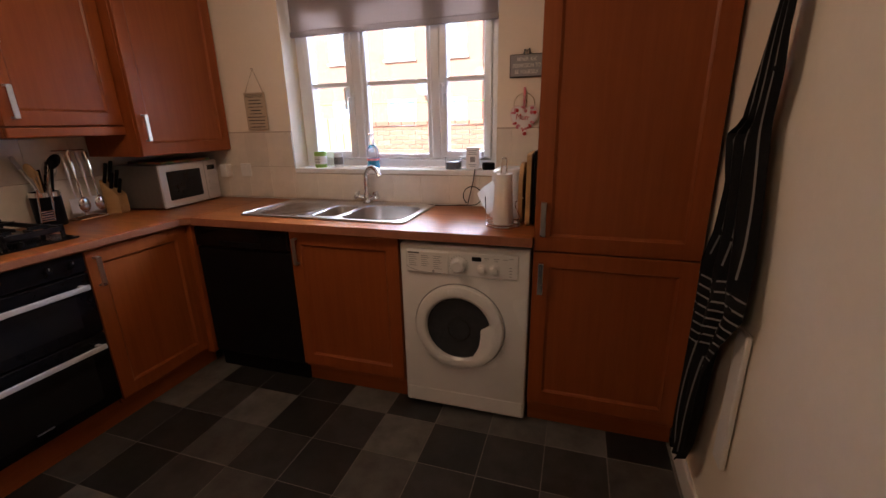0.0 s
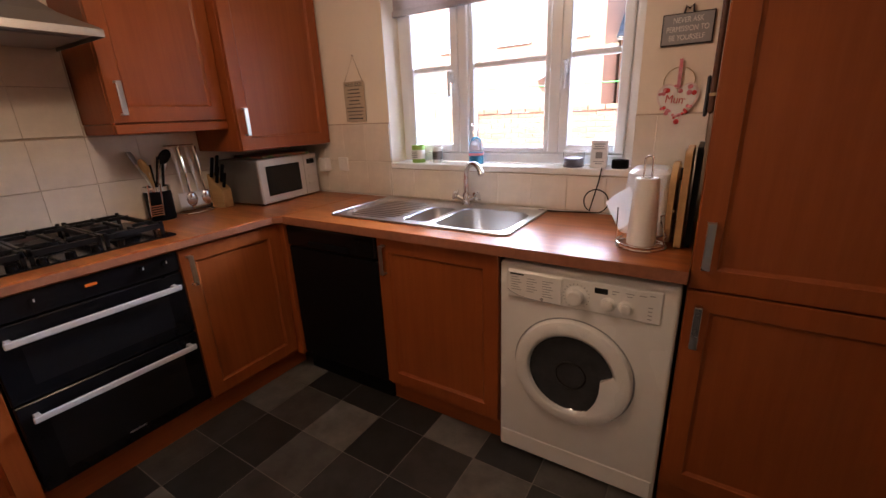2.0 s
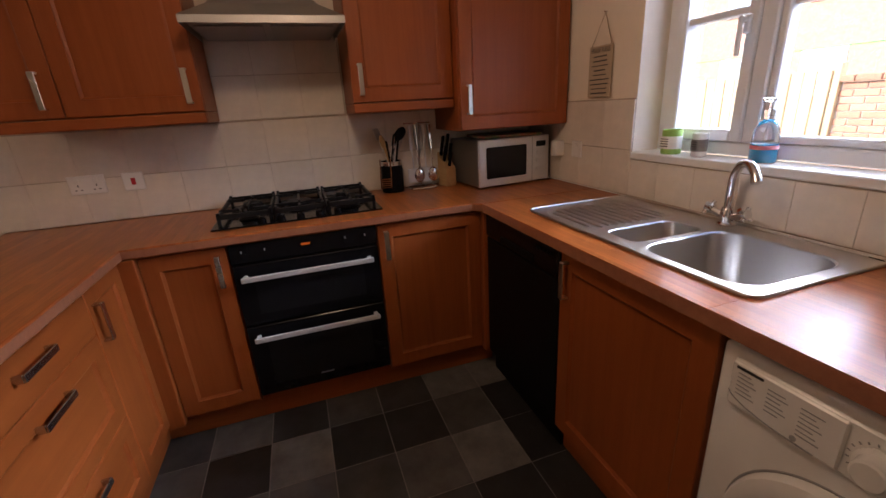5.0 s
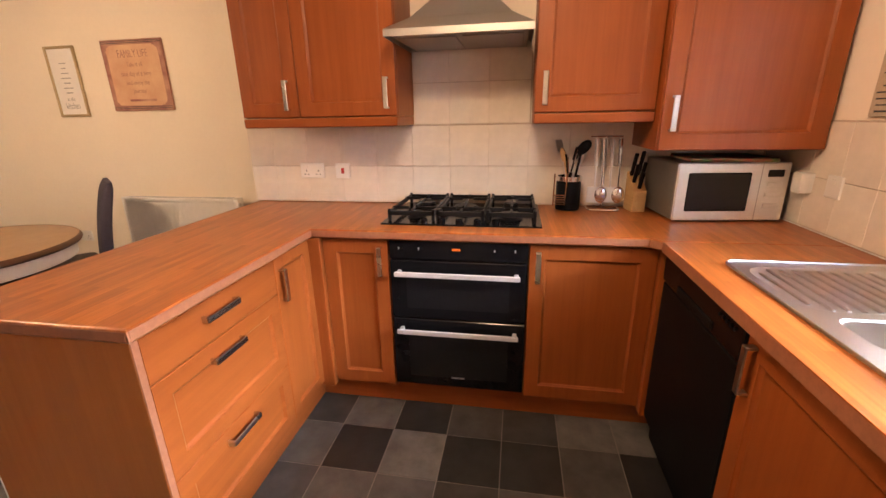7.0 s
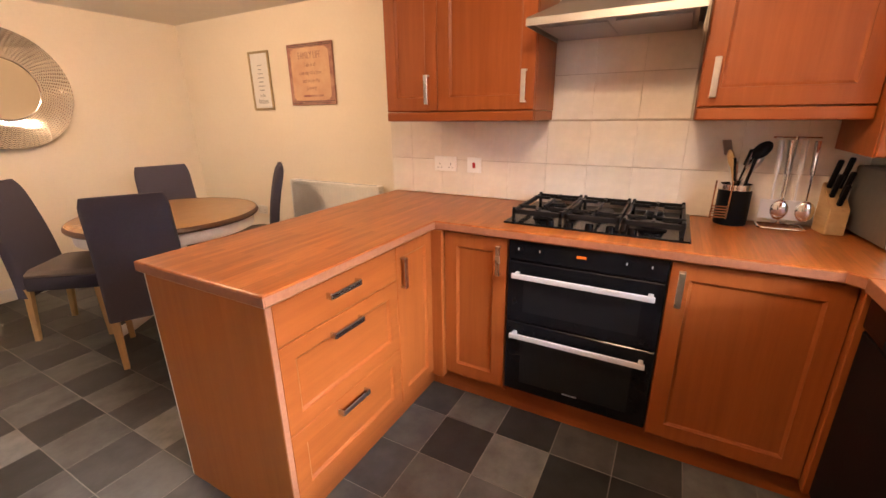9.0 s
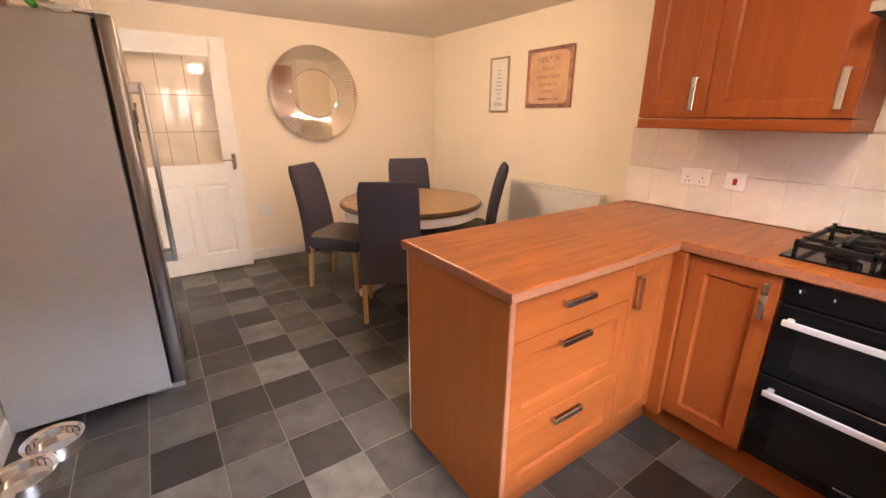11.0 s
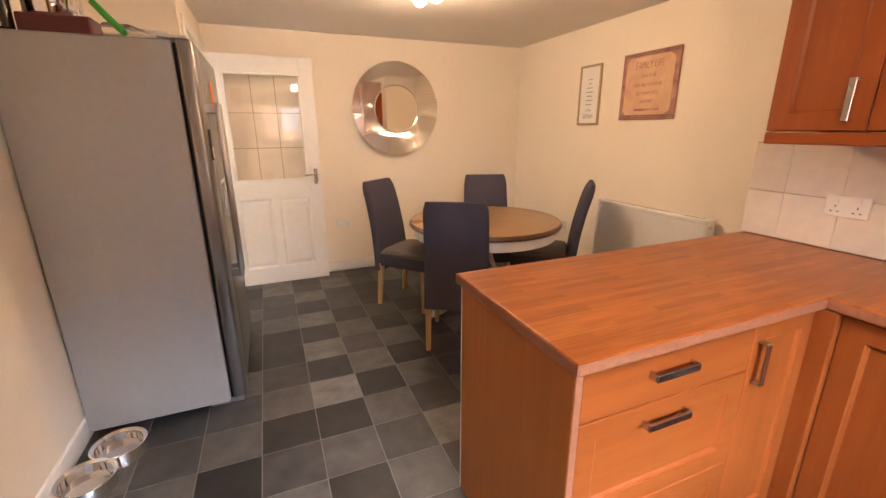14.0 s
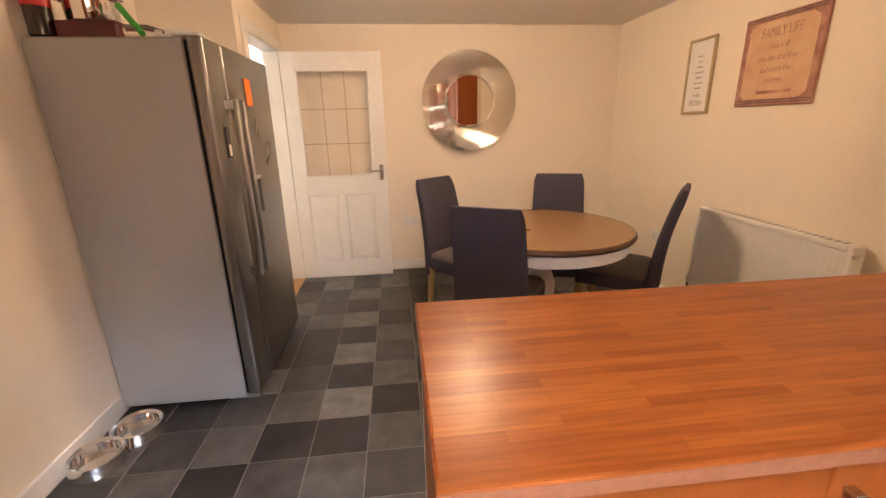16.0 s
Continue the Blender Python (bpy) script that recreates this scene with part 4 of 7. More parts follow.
lathe(rb, [(0.150, 0.006), (0.153, 0.020), (0.158, 0.0255), (0.166, 0.028), (0.190, 0.027), (0.203, 0.022), (0.208, 0.013), (0.209, 0.0)], 56, port)
door = part("porthole_door", rb, M["enamel"], wm, "round white porthole door", True)
gb = B()
lathe(gb, [(0.152, 0.020), (0.146, 0.012), (0.128, 0.0075), (0.095, 0.0045), (0.045, 0.003), (0, 0.0025)], 48, port)
gl = part("porthole_glass", gb, M["porthole"], door, "dark bowl-shaped porthole glass", True)
rim = B()
lathe(rim, [(0.148, 0.014), (0.150, 0.019), (0.153, 0.0225), (0.157, 0.0260), (0.155, 0.014)], 56, port)
part("inner_rim", rim, M["silver"], door, "", True)
bowl = B()
tube(bowl, [port @ p for p in arc((0.0, -0.012, 0.0035), (1, 0, 0), (0, 1, 0), 0.052, 0, 2 * math.pi, 40)], 0.0035, 6)
part("bowl_end", bowl, M["iron"], gl, "", True)
gap = B()
lathe(gap, [(0.209, 0.0008), (0.213, 0.0016), (0.2145, 0.0)], 56, port)
part("door_gap", gap, M["grey_print"], door)
hb = B()
nn = 14
va, vb = [], []
for i in range(nn + 1):
    f = i / nn
    a = math.radians(14 - 78 * f)
    ri = 0.152 - 0.046 * min(1, 7 * f) + 0.046 * max(0, (f - 0.2) / 0.8) ** 1.8
    va.append((PX + ri * math.cos(a), FRONT_N - 0.023, PZ + ri * math.sin(a)))
    vb.append((PX + 0.168 * math.cos(a), FRONT_N - 0.0286, PZ + 0.168 * math.sin(a)))
A = [hb.verts.new(v) for v in va]
C = [hb.verts.new(v) for v in vb]
D = [hb.verts.new((v[0], FRONT_N - 0.006, v[2])) for v in va]
for i in range(nn):
    hb.faces.new((A[i], A[i + 1], C[i + 1], C[i]))
    hb.faces.new((D[i], D[i + 1], A[i + 1], A[i]))
part("door_grip", hb, M["enamel"], door, "white moulded door grip", True)
part("kick_panel", box(B(), WX0 + 0.01, WX1 - 0.01, -0.003, 0.005, 0.028, 0.105, 0.003, N), M["enamel"], wm)
for fx in (WX0 + 0.05, WX1 - 0.05):
    for fy in (FRONT_N + 0.06, FRONT_N + 0.48):
        part("foot", rod(B(), (fx, fy, 0), (fx, fy, WZ0 + 0.003), 0.02), M["black_matt"], wm)


# ---- sink and tap ----
sink = empty("sink", "stainless steel one-and-a-half bowl sink with drainer", "sink", (-1.15, 2.02, TOP))
bm = B()


SCX, SCY = (SX0 + SX1) / 2, (SY0 + SY1) / 2
# rim plate with holes: outer border strips between the bowls
zt = TOP + 0.005
b_main, b_half = (-0.885, 2.005, 0.172, 0.182), (-1.155, 1.990, 0.072, 0.142)
drain = (-1.418, 2.020, 0.160, 0.205)


def open_loop(pts):
    vs = [bm.verts.new(p) for p in pts]
    return [bm.edges.new((vs[i], vs[(i + 1) % len(vs)])) for i in range(len(vs))]


HX, HY = (SX1 - SX0) / 2, (SY1 - SY0) / 2
edges = open_loop(rrect(SCX, SCY, HX - 0.004, HY - 0.004, 0.032, zt, 8))
for cx, cy, hx, hy in (b_main, b_half, drain):
    edges += open_loop(rrect(cx, cy, hx, hy, min(hx, hy) * 0.45, zt, 8))
bmesh.ops.triangle_fill(bm, use_beauty=True, edges=edges)
loft(bm, [rrect(SCX, SCY, HX - 0.004, HY - 0.004, 0.032, zt, 8), rrect(SCX, SCY, HX, HY, 0.034, zt - 0.0015, 8), rrect(SCX, SCY, HX, HY, 0.034, TOP + 0.0004, 8)])
bmesh.ops.remove_doubles(bm, verts=bm.verts, dist=0.0002)
part("deck", bm, M["steel"], sink)
tray = B()
cx, cy, hx, hy = drain
r = min(hx, hy) * 0.45
loft(tray, [rrect(cx, cy, hx + 0.001, hy + 0.001, r, zt, 8), rrect(cx, cy, hx - 0.003, hy - 0.003, r, zt - 0.0012, 8), rrect(cx, cy, hx - 0.010, hy - 0.010, r * 0.9, zt - 0.0052, 8), rrect(cx, cy, hx * 0.6, hy * 0.6, r * 0.5, zt - 0.0056, 8)], True)
part("drainer", tray, M["steel"], sink, "ribbed draining board", True)
for (cx, cy, hx, hy), depth, nm in ((b_main, 0.165, "main_bowl"), (b_half, 0.11, "half_bowl")):
    bb = B()
    r = min(hx, hy) * 0.45
    loops = [rrect(cx, cy, hx + 0.001, hy + 0.001, r, zt + 0.0003), rrect(cx, cy, hx - 0.003, hy - 0.003, r, zt - 0.004), rrect(cx, cy, hx - 0.012, hy - 0.012, r, zt - depth * 0.7),
             rrect(cx, cy, hx - 0.030, hy - 0.030, r * 0.9, zt - depth * 0.95), rrect(cx, cy, hx * 0.5, hy * 0.5, r * 0.5, zt - depth)]
    loft(bb, loops, True)
    bowl = part(nm, bb, M["steel"], sink, "", True)
    wst = B()
    lathe(wst, [(0, 0.001), (0.016, 0.001), (0.02, 0.004), (0.038, 0.004), (0.042, 0.0)], 24, Matrix.Translation((cx, cy, zt - depth + 0.001)))
    part("waste", wst, M["chrome"], bowl, "", True)
for i in range(11):
    y = 1.850 + 0.034 * i
    rb = B()
    inset = 0.030 if i in (0, 10) else 0.0
    tube(rb, [(-1.560 + inset, y, zt - 0.010), (-1.545 + inset, y, zt - 0.0072), (-1.295 - inset, y, zt - 0.0072), (-1.280 - inset, y, zt - 0.010)], 0.0075, 8)
    part("drainer_rib", rb, M["steel"], sink, "", True)
rimb = B()
lp = rrect(SCX, SCY, (SX1 - SX0) / 2 - 0.003, (SY1 - SY0) / 2 - 0.003, 0.03, zt + 0.001)
tube(rimb, lp + [lp[0]], 0.004, 6)
part("rim_bead", rimb, M["steel"], sink, "", True)

tap = empty("mixer_tap", "chrome swan-neck mixer tap with crosshead handles", "tap", (-1.09, 2.235, TOP + 0.005))
TX, TY, TZ = -1.09, 2.232, TOP + 0.005
bm = B()
lathe(bm, [(0, 0), (0.029, 0), (0.029, 0.006), (0.023, 0.012), (0.022, 0.05), (0.018, 0.062), (0, 0.062)], 24, Matrix.Translation((TX, TY, TZ)))
part("body", bm, M["chrome"], tap, "", True)
bm = B()
swing = Vector((0.88, -0.47, 0))
base = Vector((TX, TY, TZ))
pts = [base + Vector((0, 0, 0.05)), base - swing * 0.006 + Vector((0, 0, 0.09)), base - swing * 0.004 + Vector((0, 0, 0.125))]
pts += arc(base + swing * 0.066 + Vector((0, 0, 0.145)), -swing, (0, 0, 1), 0.068, 0.0, radians(152), 16)
tube(bm, pts, 0.0135, 16)
rod(bm, pts[-1], pts[-1] + (pts[-1] - pts[-2]).normalized() * 0.014, 0.0155, 0.0155, 18)
part("spout", bm, M["chrome"], tap, "", True)
for s in (-1, 1):
    bm = B()
    rod(bm, (TX + s * 0.012, TY, TZ + 0.028), (TX + s * 0.052, TY - 0.006, TZ + 0.044), 0.014, 0.012, 18)
    c = Vector((TX + s * 0.063, TY - 0.008, TZ + 0.049))
    d = Vector((s * 0.95, -0.1, 0.3)).normalized()
    u = d.cross(Vector((0, 1, 0))).normalized()
    v = d.cross(u)
    rod(bm, c - d * 0.012, c + d * 0.010, 0.018, 0.016, 20)
    for k in range(4):
        a = radians(45 + 90 * k)
        w = u * math.cos(a) + v * math.sin(a)
        rod(bm, c, c + w * 0.027, 0.0085, 0.0075, 12)
    part("crosshead", bm, M["chrome"], tap, "chrome crosshead", True)

# ---- small things on the worktop ----
mw = empty("microwave", "silver microwave oven in the worktop corner", "microwave")
part("case", box(B(), 0, 0.455, 0.012, 0.34, 0.008, 0.255, 0.006), M["case_grey"], mw, "grey steel case")
fr = part("front", box(B(), 0, 0.455, 0, 0.014, 0.008, 0.255, 0.005), M["silver"], mw)
part("door_window", box(B(), 0.045, 0.300, -0.0025, 0.002, 0.050, 0.215, 0.004), M["dark_glass"], fr, "dark door window")
part("display", box(B(), 0.365, 0.430, -0.002, 0.002, 0.195, 0.225, 0.002), M["dark_glass"], fr)
for k in range(3):
    part("button", box(B(), 0.365, 0.430, -0.003, 0.001, 0.155 - 0.045 * k, 0.175 - 0.045 * k, 0.003), M["silver"], fr)
part("door_seam", box(B(), 0.338, 0.341, -0.001, 0.002, 0.012, 0.250), M["grey_print"], fr)
for fx in (0.04, 0.415):
    for fy in (0.04, 0.30):
        part("foot", rod(B(), (fx, fy, 0), (fx, fy, 0.01), 0.014), M["black_matt"], mw)
mw.matrix_basis = pose(-2.150, 1.800, TOP, 0, 0, 96)
tray = box(B(), -2.46, -2.19, 1.86, 2.20, TOP + 0.256, TOP + 0.272, 0.004)
tagged(part("folded_cloth", tray, M["patterned"]), "green and red patterned cloth folded on the microwave", "cloth")

sock = empty("socket", "white single socket with a plug adaptor", "socket", (-2.03, 2.29, 1.09))
part("plate", box(B(), -2.037, -1.953, 2.285, 2.2935, 1.052, 1.137, 0.004), M["white"], sock)
part("switch", box(B(), -2.008, -1.983, 2.281, 2.286, 1.105, 1.123, 0.002), M["white"], sock)
part("plug_adaptor", box(B(), -2.166, -2.108, 2.240, 2.2935, 1.050, 1.132, 0.008, None, 2), M["white"], sock, "white plug adaptor beside the plate", True)

pot = empty("utensil_pot", "black pot holding spoons, ladles and whisks", "utensil holder", (-2.40, 1.385, TOP))
bm = lathe(B(), [(0, 0), (0.058, 0), (0.060, 0.004), (0.060, 0.145)], 28, Matrix.Translation((-2.405, 1.385, TOP)))
part("pot", bm, M["black_matt"], pot, "", True)
bm = lathe(B(), [(0.060, 0.145), (0.062, 0.146), (0.062, 0.168), (0.056, 0.168), (0.055, 0.05), (0, 0.05)], 28, Matrix.Translation((-2.405, 1.385, TOP)))
part("steel_rim", bm, M["chrome"], pot, "bright steel rim", True)
rng = random.Random(4)
for k in range(9):
    a = rng.uniform(0, 6.28)
    lean, hgt = rng.uniform(0.02, 0.075), rng.uniform(0.22, 0.29)
    p0 = Vector((-2.405 - 0.02 * math.cos(a), 1.385 - 0.02 * math.sin(a), TOP + 0.055))
    p1 = Vector((-2.405 + lean * math.cos(a), 1.385 + lean * math.sin(a), TOP + hgt))
    bm = rod(B(), p0, p1, 0.005, 0.006, 8)
    d = (p1 - p0).normalized()
    if k % 3 == 0:
        q = Matrix.Translation(p1 + d * 0.03) @ d.to_track_quat("Z", "Y").to_matrix().to_4x4() @ Matrix.Diagonal((1, 0.45, 1.5, 1))
        bmesh.ops.create_uvsphere(bm, u_segments=12, v_segments=8, radius=0.026, matrix=q)
    elif k % 3 == 1:
        q = Matrix.Translation(p1 + d * 0.03) @ d.to_track_quat("Z", "Y").to_matrix().to_4x4()
        box(bm, -0.026, 0.026, -0.002, 0.002, -0.03, 0.035, 0.0015, q)
    part("utensil", bm, (M["chrome"], M["black_matt"], M["beech"], M["steel"])[k % 4], pot, "", True)
bm = rod(B(), (-2.39, 1.395, TOP + 0.06), (-2.375, 1.430, TOP + 0.290), 0.006, 0.006, 8)
q = Matrix.Translation((-2.373, 1.442, TOP + 0.308)) @ pose(0, 0, 0, -40, 0, 0) @ Matrix.Diagonal((0.5, 0.8, 1.25, 1))
bmesh.ops.create_uvsphere(bm, u_segments=14, v_segments=9, radius=0.033, matrix=q)
part("ladle", bm, M["black_matt"], pot, "black nylon ladle", True)
bm = B()
hold = Matrix.Translation((-2.338, 1.335, TOP + 0.045)) @ pose(0, 0, 0, 0, 12, 0)
for i in range(5):
    box(bm, -0.003, 0.003, -0.030, 0.030, 0.012 * i - 0.012, 0.012 * i - 0.006, 0, hold)
for yy in (-0.028, 0.028):
    box(bm, -0.003, 0.003, yy - 0.003, yy + 0.003, -0.016, 0.15, 0.001, hold)
part("slotted_turner", bm, M["chrome"], pot, "slotted steel turner hung on the rim")

rack = empty("utensil_rack", "chrome utensil rack with hanging steel tools", "rack", (-2.40, 1.55, TOP))
bm = B()
lp = rrect(-2.405, 1.555, 0.055, 0.075, 0.02, TOP + 0.006)
tube(bm, lp + [lp[0]], 0.004, 6)
tube(bm, [(-2.43, 1.555, TOP + 0.006), (-2.44, 1.555, TOP + 0.36)], 0.005, 8)
tube(bm, [(-2.44, 1.48, TOP + 0.355), (-2.44, 1.63, TOP + 0.355)], 0.004, 8)
part("stand", bm, M["chrome"], rack, "", True)
for k, yy in enumerate((1.505, 1.535, 1.578, 1.615)):
    bm = B()
    x = -2.415
    rod(bm, (x, yy, TOP + 0.345), (x + 0.01, yy + 0.004, TOP + 0.215), 0.011, 0.008, 10)
    rod(bm, (x + 0.01, yy + 0.004, TOP + 0.215), (x + 0.018, yy + 0.006, TOP + 0.10), 0.004, 0.004, 8)
    q = Matrix.Translation((x + 0.02, yy + 0.007, TOP + 0.075)) @ Matrix.Diagonal((0.4, 1, 1.3, 1))
    if k % 2:
        bmesh.ops.create_uvsphere(bm, u_segments=12, v_segments=8, radius=0.032, matrix=q)
    else:
        box(bm, x + 0.018, x + 0.022, yy - 0.03, yy + 0.036, TOP + 0.035, TOP + 0.115, 0.002)
    part("hanging_tool", bm, M["chrome"] if k % 2 else M["silver"], rack, "", True)

knives = empty("knife_block", "pale wooden knife block with dark-handled knives", "knife block")
bm = B()
prof = [(-0.045, 0), (0.05, 0), (0.05, 0.10), (-0.045, 0.19)]
va = [bm.verts.new((x, -0.032, z)) for x, z in prof]
vb = [bm.verts.new((x, 0.032, z)) for x, z in prof]
bm.faces.new(va[::-1])
bm.faces.new(vb)
for k in range(4):
    bm.faces.new((va[k], va[(k + 1) % 4], vb[(k + 1) % 4], vb[k]))
bmesh.ops.bevel(bm, geom=list(bm.edges), offset=0.003, segments=2, affect="EDGES")
part("block", bm, M["board_wood"], knives)
for kx, ky, kl in ((-0.030, -0.016, 0.12), (-0.030, 0.016, 0.13), (0.002, -0.016, 0.10), (0.002, 0.016, 0.11), (0.030, 0.0, 0.09)):
    z0 = 0.145 - (kx) * 0.95
    bm = box(B(), -0.007, 0.007, -0.0085, 0.0085, 0, kl, 0.003, Matrix.Translation((kx, ky, z0 - 0.01)) @ pose(0, 0, 0, 0, 18, 0))
    part("knife_handle", bm, M["black_matt"], knives, "dark riveted knife handle")
knives.matrix_basis = pose(-2.40, 1.705, TOP, 0, 0, 12)

roll = empty("kitchen_roll", "white kitchen roll on a chrome wire stand", "kitchen roll", (-0.245, 1.85, TOP))
RX, RY = -0.222, 1.868
bm = lathe(B(), [(0.020, 0.012), (0.045, 0.012), (0.046, 0.02), (0.037, 0.225), (0.035, 0.232), (0.020, 0.232), (0.020, 0.012)], 40, Matrix.Translation((RX, RY, TOP)))
part("paper_roll", bm, M["paper"], roll, "", True)
bm = lathe(B(), [(0.0195, 0.014), (0.0195, 0.228), (0.017, 0.228), (0.017, 0.014)], 24, Matrix.Translation((RX, RY, TOP)))
part("card_core", bm, M["hessian"], roll, "", True)
bm = B()
tube(bm, arc((RX, RY, TOP + 0.006), (1, 0, 0), (0, 1, 0), 0.078, 0, 2 * math.pi, 32), 0.0035, 8)
tube(bm, arc((RX, RY, TOP + 0.018), (1, 0, 0), (0, 1, 0), 0.078, radians(150), radians(330), 20), 0.003, 8)
tube(bm, [(RX - 0.012, RY, TOP + 0.01), (RX - 0.012, RY, TOP + 0.29)] + arc((RX, RY, TOP + 0.29), (-1, 0, 0), (0, 0, 1), 0.012, 0, math.pi, 8) + [(RX + 0.012, RY, TOP + 0.01)], 0.003, 8)
tube(bm, [(RX - 0.078, RY, TOP + 0.006), (RX - 0.08, RY - 0.005, TOP + 0.13)], 0.0025, 8)
part("wire_stand", bm, M["chrome"], roll, "", True)
bm = B()
sh = [(RX - 0.052, RY + 0.01, 0.20), (RX - 0.10, RY + 0.03, 0.165), (RX - 0.13, RY + 0.04, 0.135)]
g = [[bm.verts.new((x, y, TOP + z)), bm.verts.new((x + 0.05, y + 0.01, TOP + z - 0.10))] for x, y, z in sh]
for a, b in zip(g, g[1:]):
    bm.faces.new((a[0], b[0], b[1], a[1]))
bmesh.ops.solidify(bm, geom=list(bm.faces), thickness=0.0015)
part("loose_sheet", bm, M["paper"], roll, "torn loose sheet end")

canister = empty("storage_canister", "tall white plastic canister with a smooth domed top", "canister", (-0.245, 2.13, TOP))
bm = B()
loft(bm, [rrect(-0.240, 2.130, 0.080, 0.125, 0.050, TOP + 0.001), rrect(-0.240, 2.130, 0.082, 0.127, 0.050, TOP + 0.02), rrect(-0.240, 2.130, 0.070, 0.112, 0.048, TOP + 0.205)], True, True)
part("case", bm, M["enamel"], canister, "", True)
bm = B()
loft(bm, [rrect(-0.240, 2.130, 0.0705, 0.1125, 0.048, TOP + 0.2055), rrect(-0.240, 2.130, 0.069, 0.111, 0.048, TOP + 0.220), rrect(-0.240, 2.130, 0.058, 0.100, 0.044, TOP + 0.232), rrect(-0.240, 2.130, 0.030, 0.07, 0.028, TOP + 0.236)], True, True)
part("lid", bm, M["enamel"], canister, "", True)
bm = B()
tube(bm, [(-0.19, 1.90, TOP + 0.006), (-0.155, 1.885, TOP + 0.012), (-0.150, 1.87, TOP + 0.045), (-0.168, 1.875, TOP + 0.085), (-0.172, 1.885, TOP + 0.105), (-0.155, 1.890, TOP + 0.115), (-0.140, 1.885, TOP + 0.125)], 0.003, 8)
bmesh.ops.create_icosphere(bm, subdivisions=2, radius=0.006, matrix=Matrix.Translation((-0.140, 1.885, TOP + 0.125)))
part("tension_arm", bm, M["chrome"], roll, "curved chrome tension arm with a ball tip", True)
plug = empty("mains_plug", "black mains plug pushed into the wall", "plug", (-0.155, Y_WIN, TOP + 0.19))
bm = B()
loft(bm, [[Vector((-0.155 + p[0], Y_WIN - 0.008, TOP + 0.19 + p[1])) for p in rrect(0, 0, 0.025, 0.025, 0.008, 0)], [Vector((-0.155 + p[0] * 0.75, Y_WIN - 0.045, TOP + 0.19 + p[1] * 0.75)) for p in rrect(0, 0, 0.025, 0.025, 0.008, 0)]], True, True)
part("plug_body", bm, M["black_matt"], plug, "", True)
part("socket_plate", box(B(), -0.200, -0.110, Y_WIN - 0.0085, Y_WIN - 0.0005, TOP + 0.145, TOP + 0.235, 0.003), M["enamel"], plug, "white plastic socket plate")

bm = B()
pts = [(-0.72, 2.262, TOP + 0.004), (-0.66, 2.255, TOP + 0.004), (-0.58, 2.26, TOP + 0.006), (-0.50, 2.262, TOP + 0.01)]
pts += arc((-0.46, 2.265, TOP + 0.062), (0, 0, -1), (1, 0, 0), 0.052, 0, radians(330), 20) + [(-0.455, 2.27, TOP + 0.15), (-0.45, 2.284, SILL + 0.005)]
tube(bm, pts, 0.003, 6)
tagged(part("loose_cable", bm, M["black_matt"], None, "", True), "thin black looped cable lying behind the worktop", "cable")

for k, (x, mt, h, th, nm, lb) in enumerate(((-0.150, "board_wood", 0.27, 0.018, "chopping_board", "pale wooden chopping board with a rounded top"),
                                           (-0.116, "board_wood", 0.315, 0.020, "chopping_board", "thick brown wooden chopping board leaning upright"),
                                           (-0.088, "black_matt", 0.325, 0.016, "chopping_board", "tall black board leaning beside the cabinet"))):
    bm = B()
    lp = rrect(0, 0, 0.12 if k == 0 else 0.14, h / 2, 0.09 if k == 0 else 0.02, 0)
    m4 = Matrix.Translation((x, 2.0 + 0.02 * k, TOP + h / 2)) @ Matrix(((0, 0, 1, 0), (1, 0, 0, 0), (0, 1, 0, 0), (0, 0, 0, 1)))
    loft(bm, [[m4 @ Vector((p[0], p[1], -th / 2)) for p in lp], [m4 @ Vector((p[0], p[1], th / 2)) for p in lp]], True, True)
    tagged(part(nm, bm, M[mt]), lb, "chopping board", "boards beside the tall cabinet")

# ---- things on the window sill ----
def jar(name, label, cat, x, y, r, h, material, lid=None, band=None):
    ob = empty(name, label, cat, (x, y, SILL))
    t = Matrix.Translation((x, y, SILL))
    part("jar", lathe(B(), [(0, 0), (r * 0.94, 0), (r, 0.004), (r, h - 0.004), (r * 0.97, h), (r * 0.90, h), (r * 0.88, h * 0.72), (0, h * 0.72)], 28, t), M[material], ob, "", True)
    if band:
        part("paper_label", lathe(B(), [(r + 0.0005, h * 0.22), (r + 0.001, h * 0.24), (r + 0.001, h * 0.72), (r + 0.0005, h * 0.74)], 28, t), M[band], ob, "", True)
        lines = B()
        for i in range(4):
            box(lines, x - r * 0.5, x + r * 0.5, y - r - 0.003, y - r - 0.0012, SILL + h * (0.32 + 0.1 * i), SILL + h * (0.35 + 0.1 * i))
        part("printed_line", lines, M["dark_print"], ob)
    if lid:
        part("lid", lathe(B(), [(r * 1.03, h - 0.012), (r * 1.03, h + 0.004), (0, h + 0.005)], 28, t), M[lid], ob, "", True)
    return ob


jar("candle_jar", "green scented candle in a glass jar with a label", "candle", -1.462, 2.352, 0.037, 0.095, "green", None, "paper")
jar("candle_jar", "small pale printed candle tin", "candle", -1.340, 2.36, 0.027, 0.085, "enamel", None, "stripe")
tub = empty("glass_tub", "clear plastic tub half full of dark contents", "tub", (-0.590, 2.350, SILL))
t = Matrix.Translation((-0.590, 2.350, SILL))
part("wall", lathe(B(), [(0, 0), (0.044, 0), (0.047, 0.004), (0.048, 0.066), (0.046, 0.066), (0.045, 0.003), (0, 0.002)], 32, t), M["glass"], tub, "clear plastic wall", True)
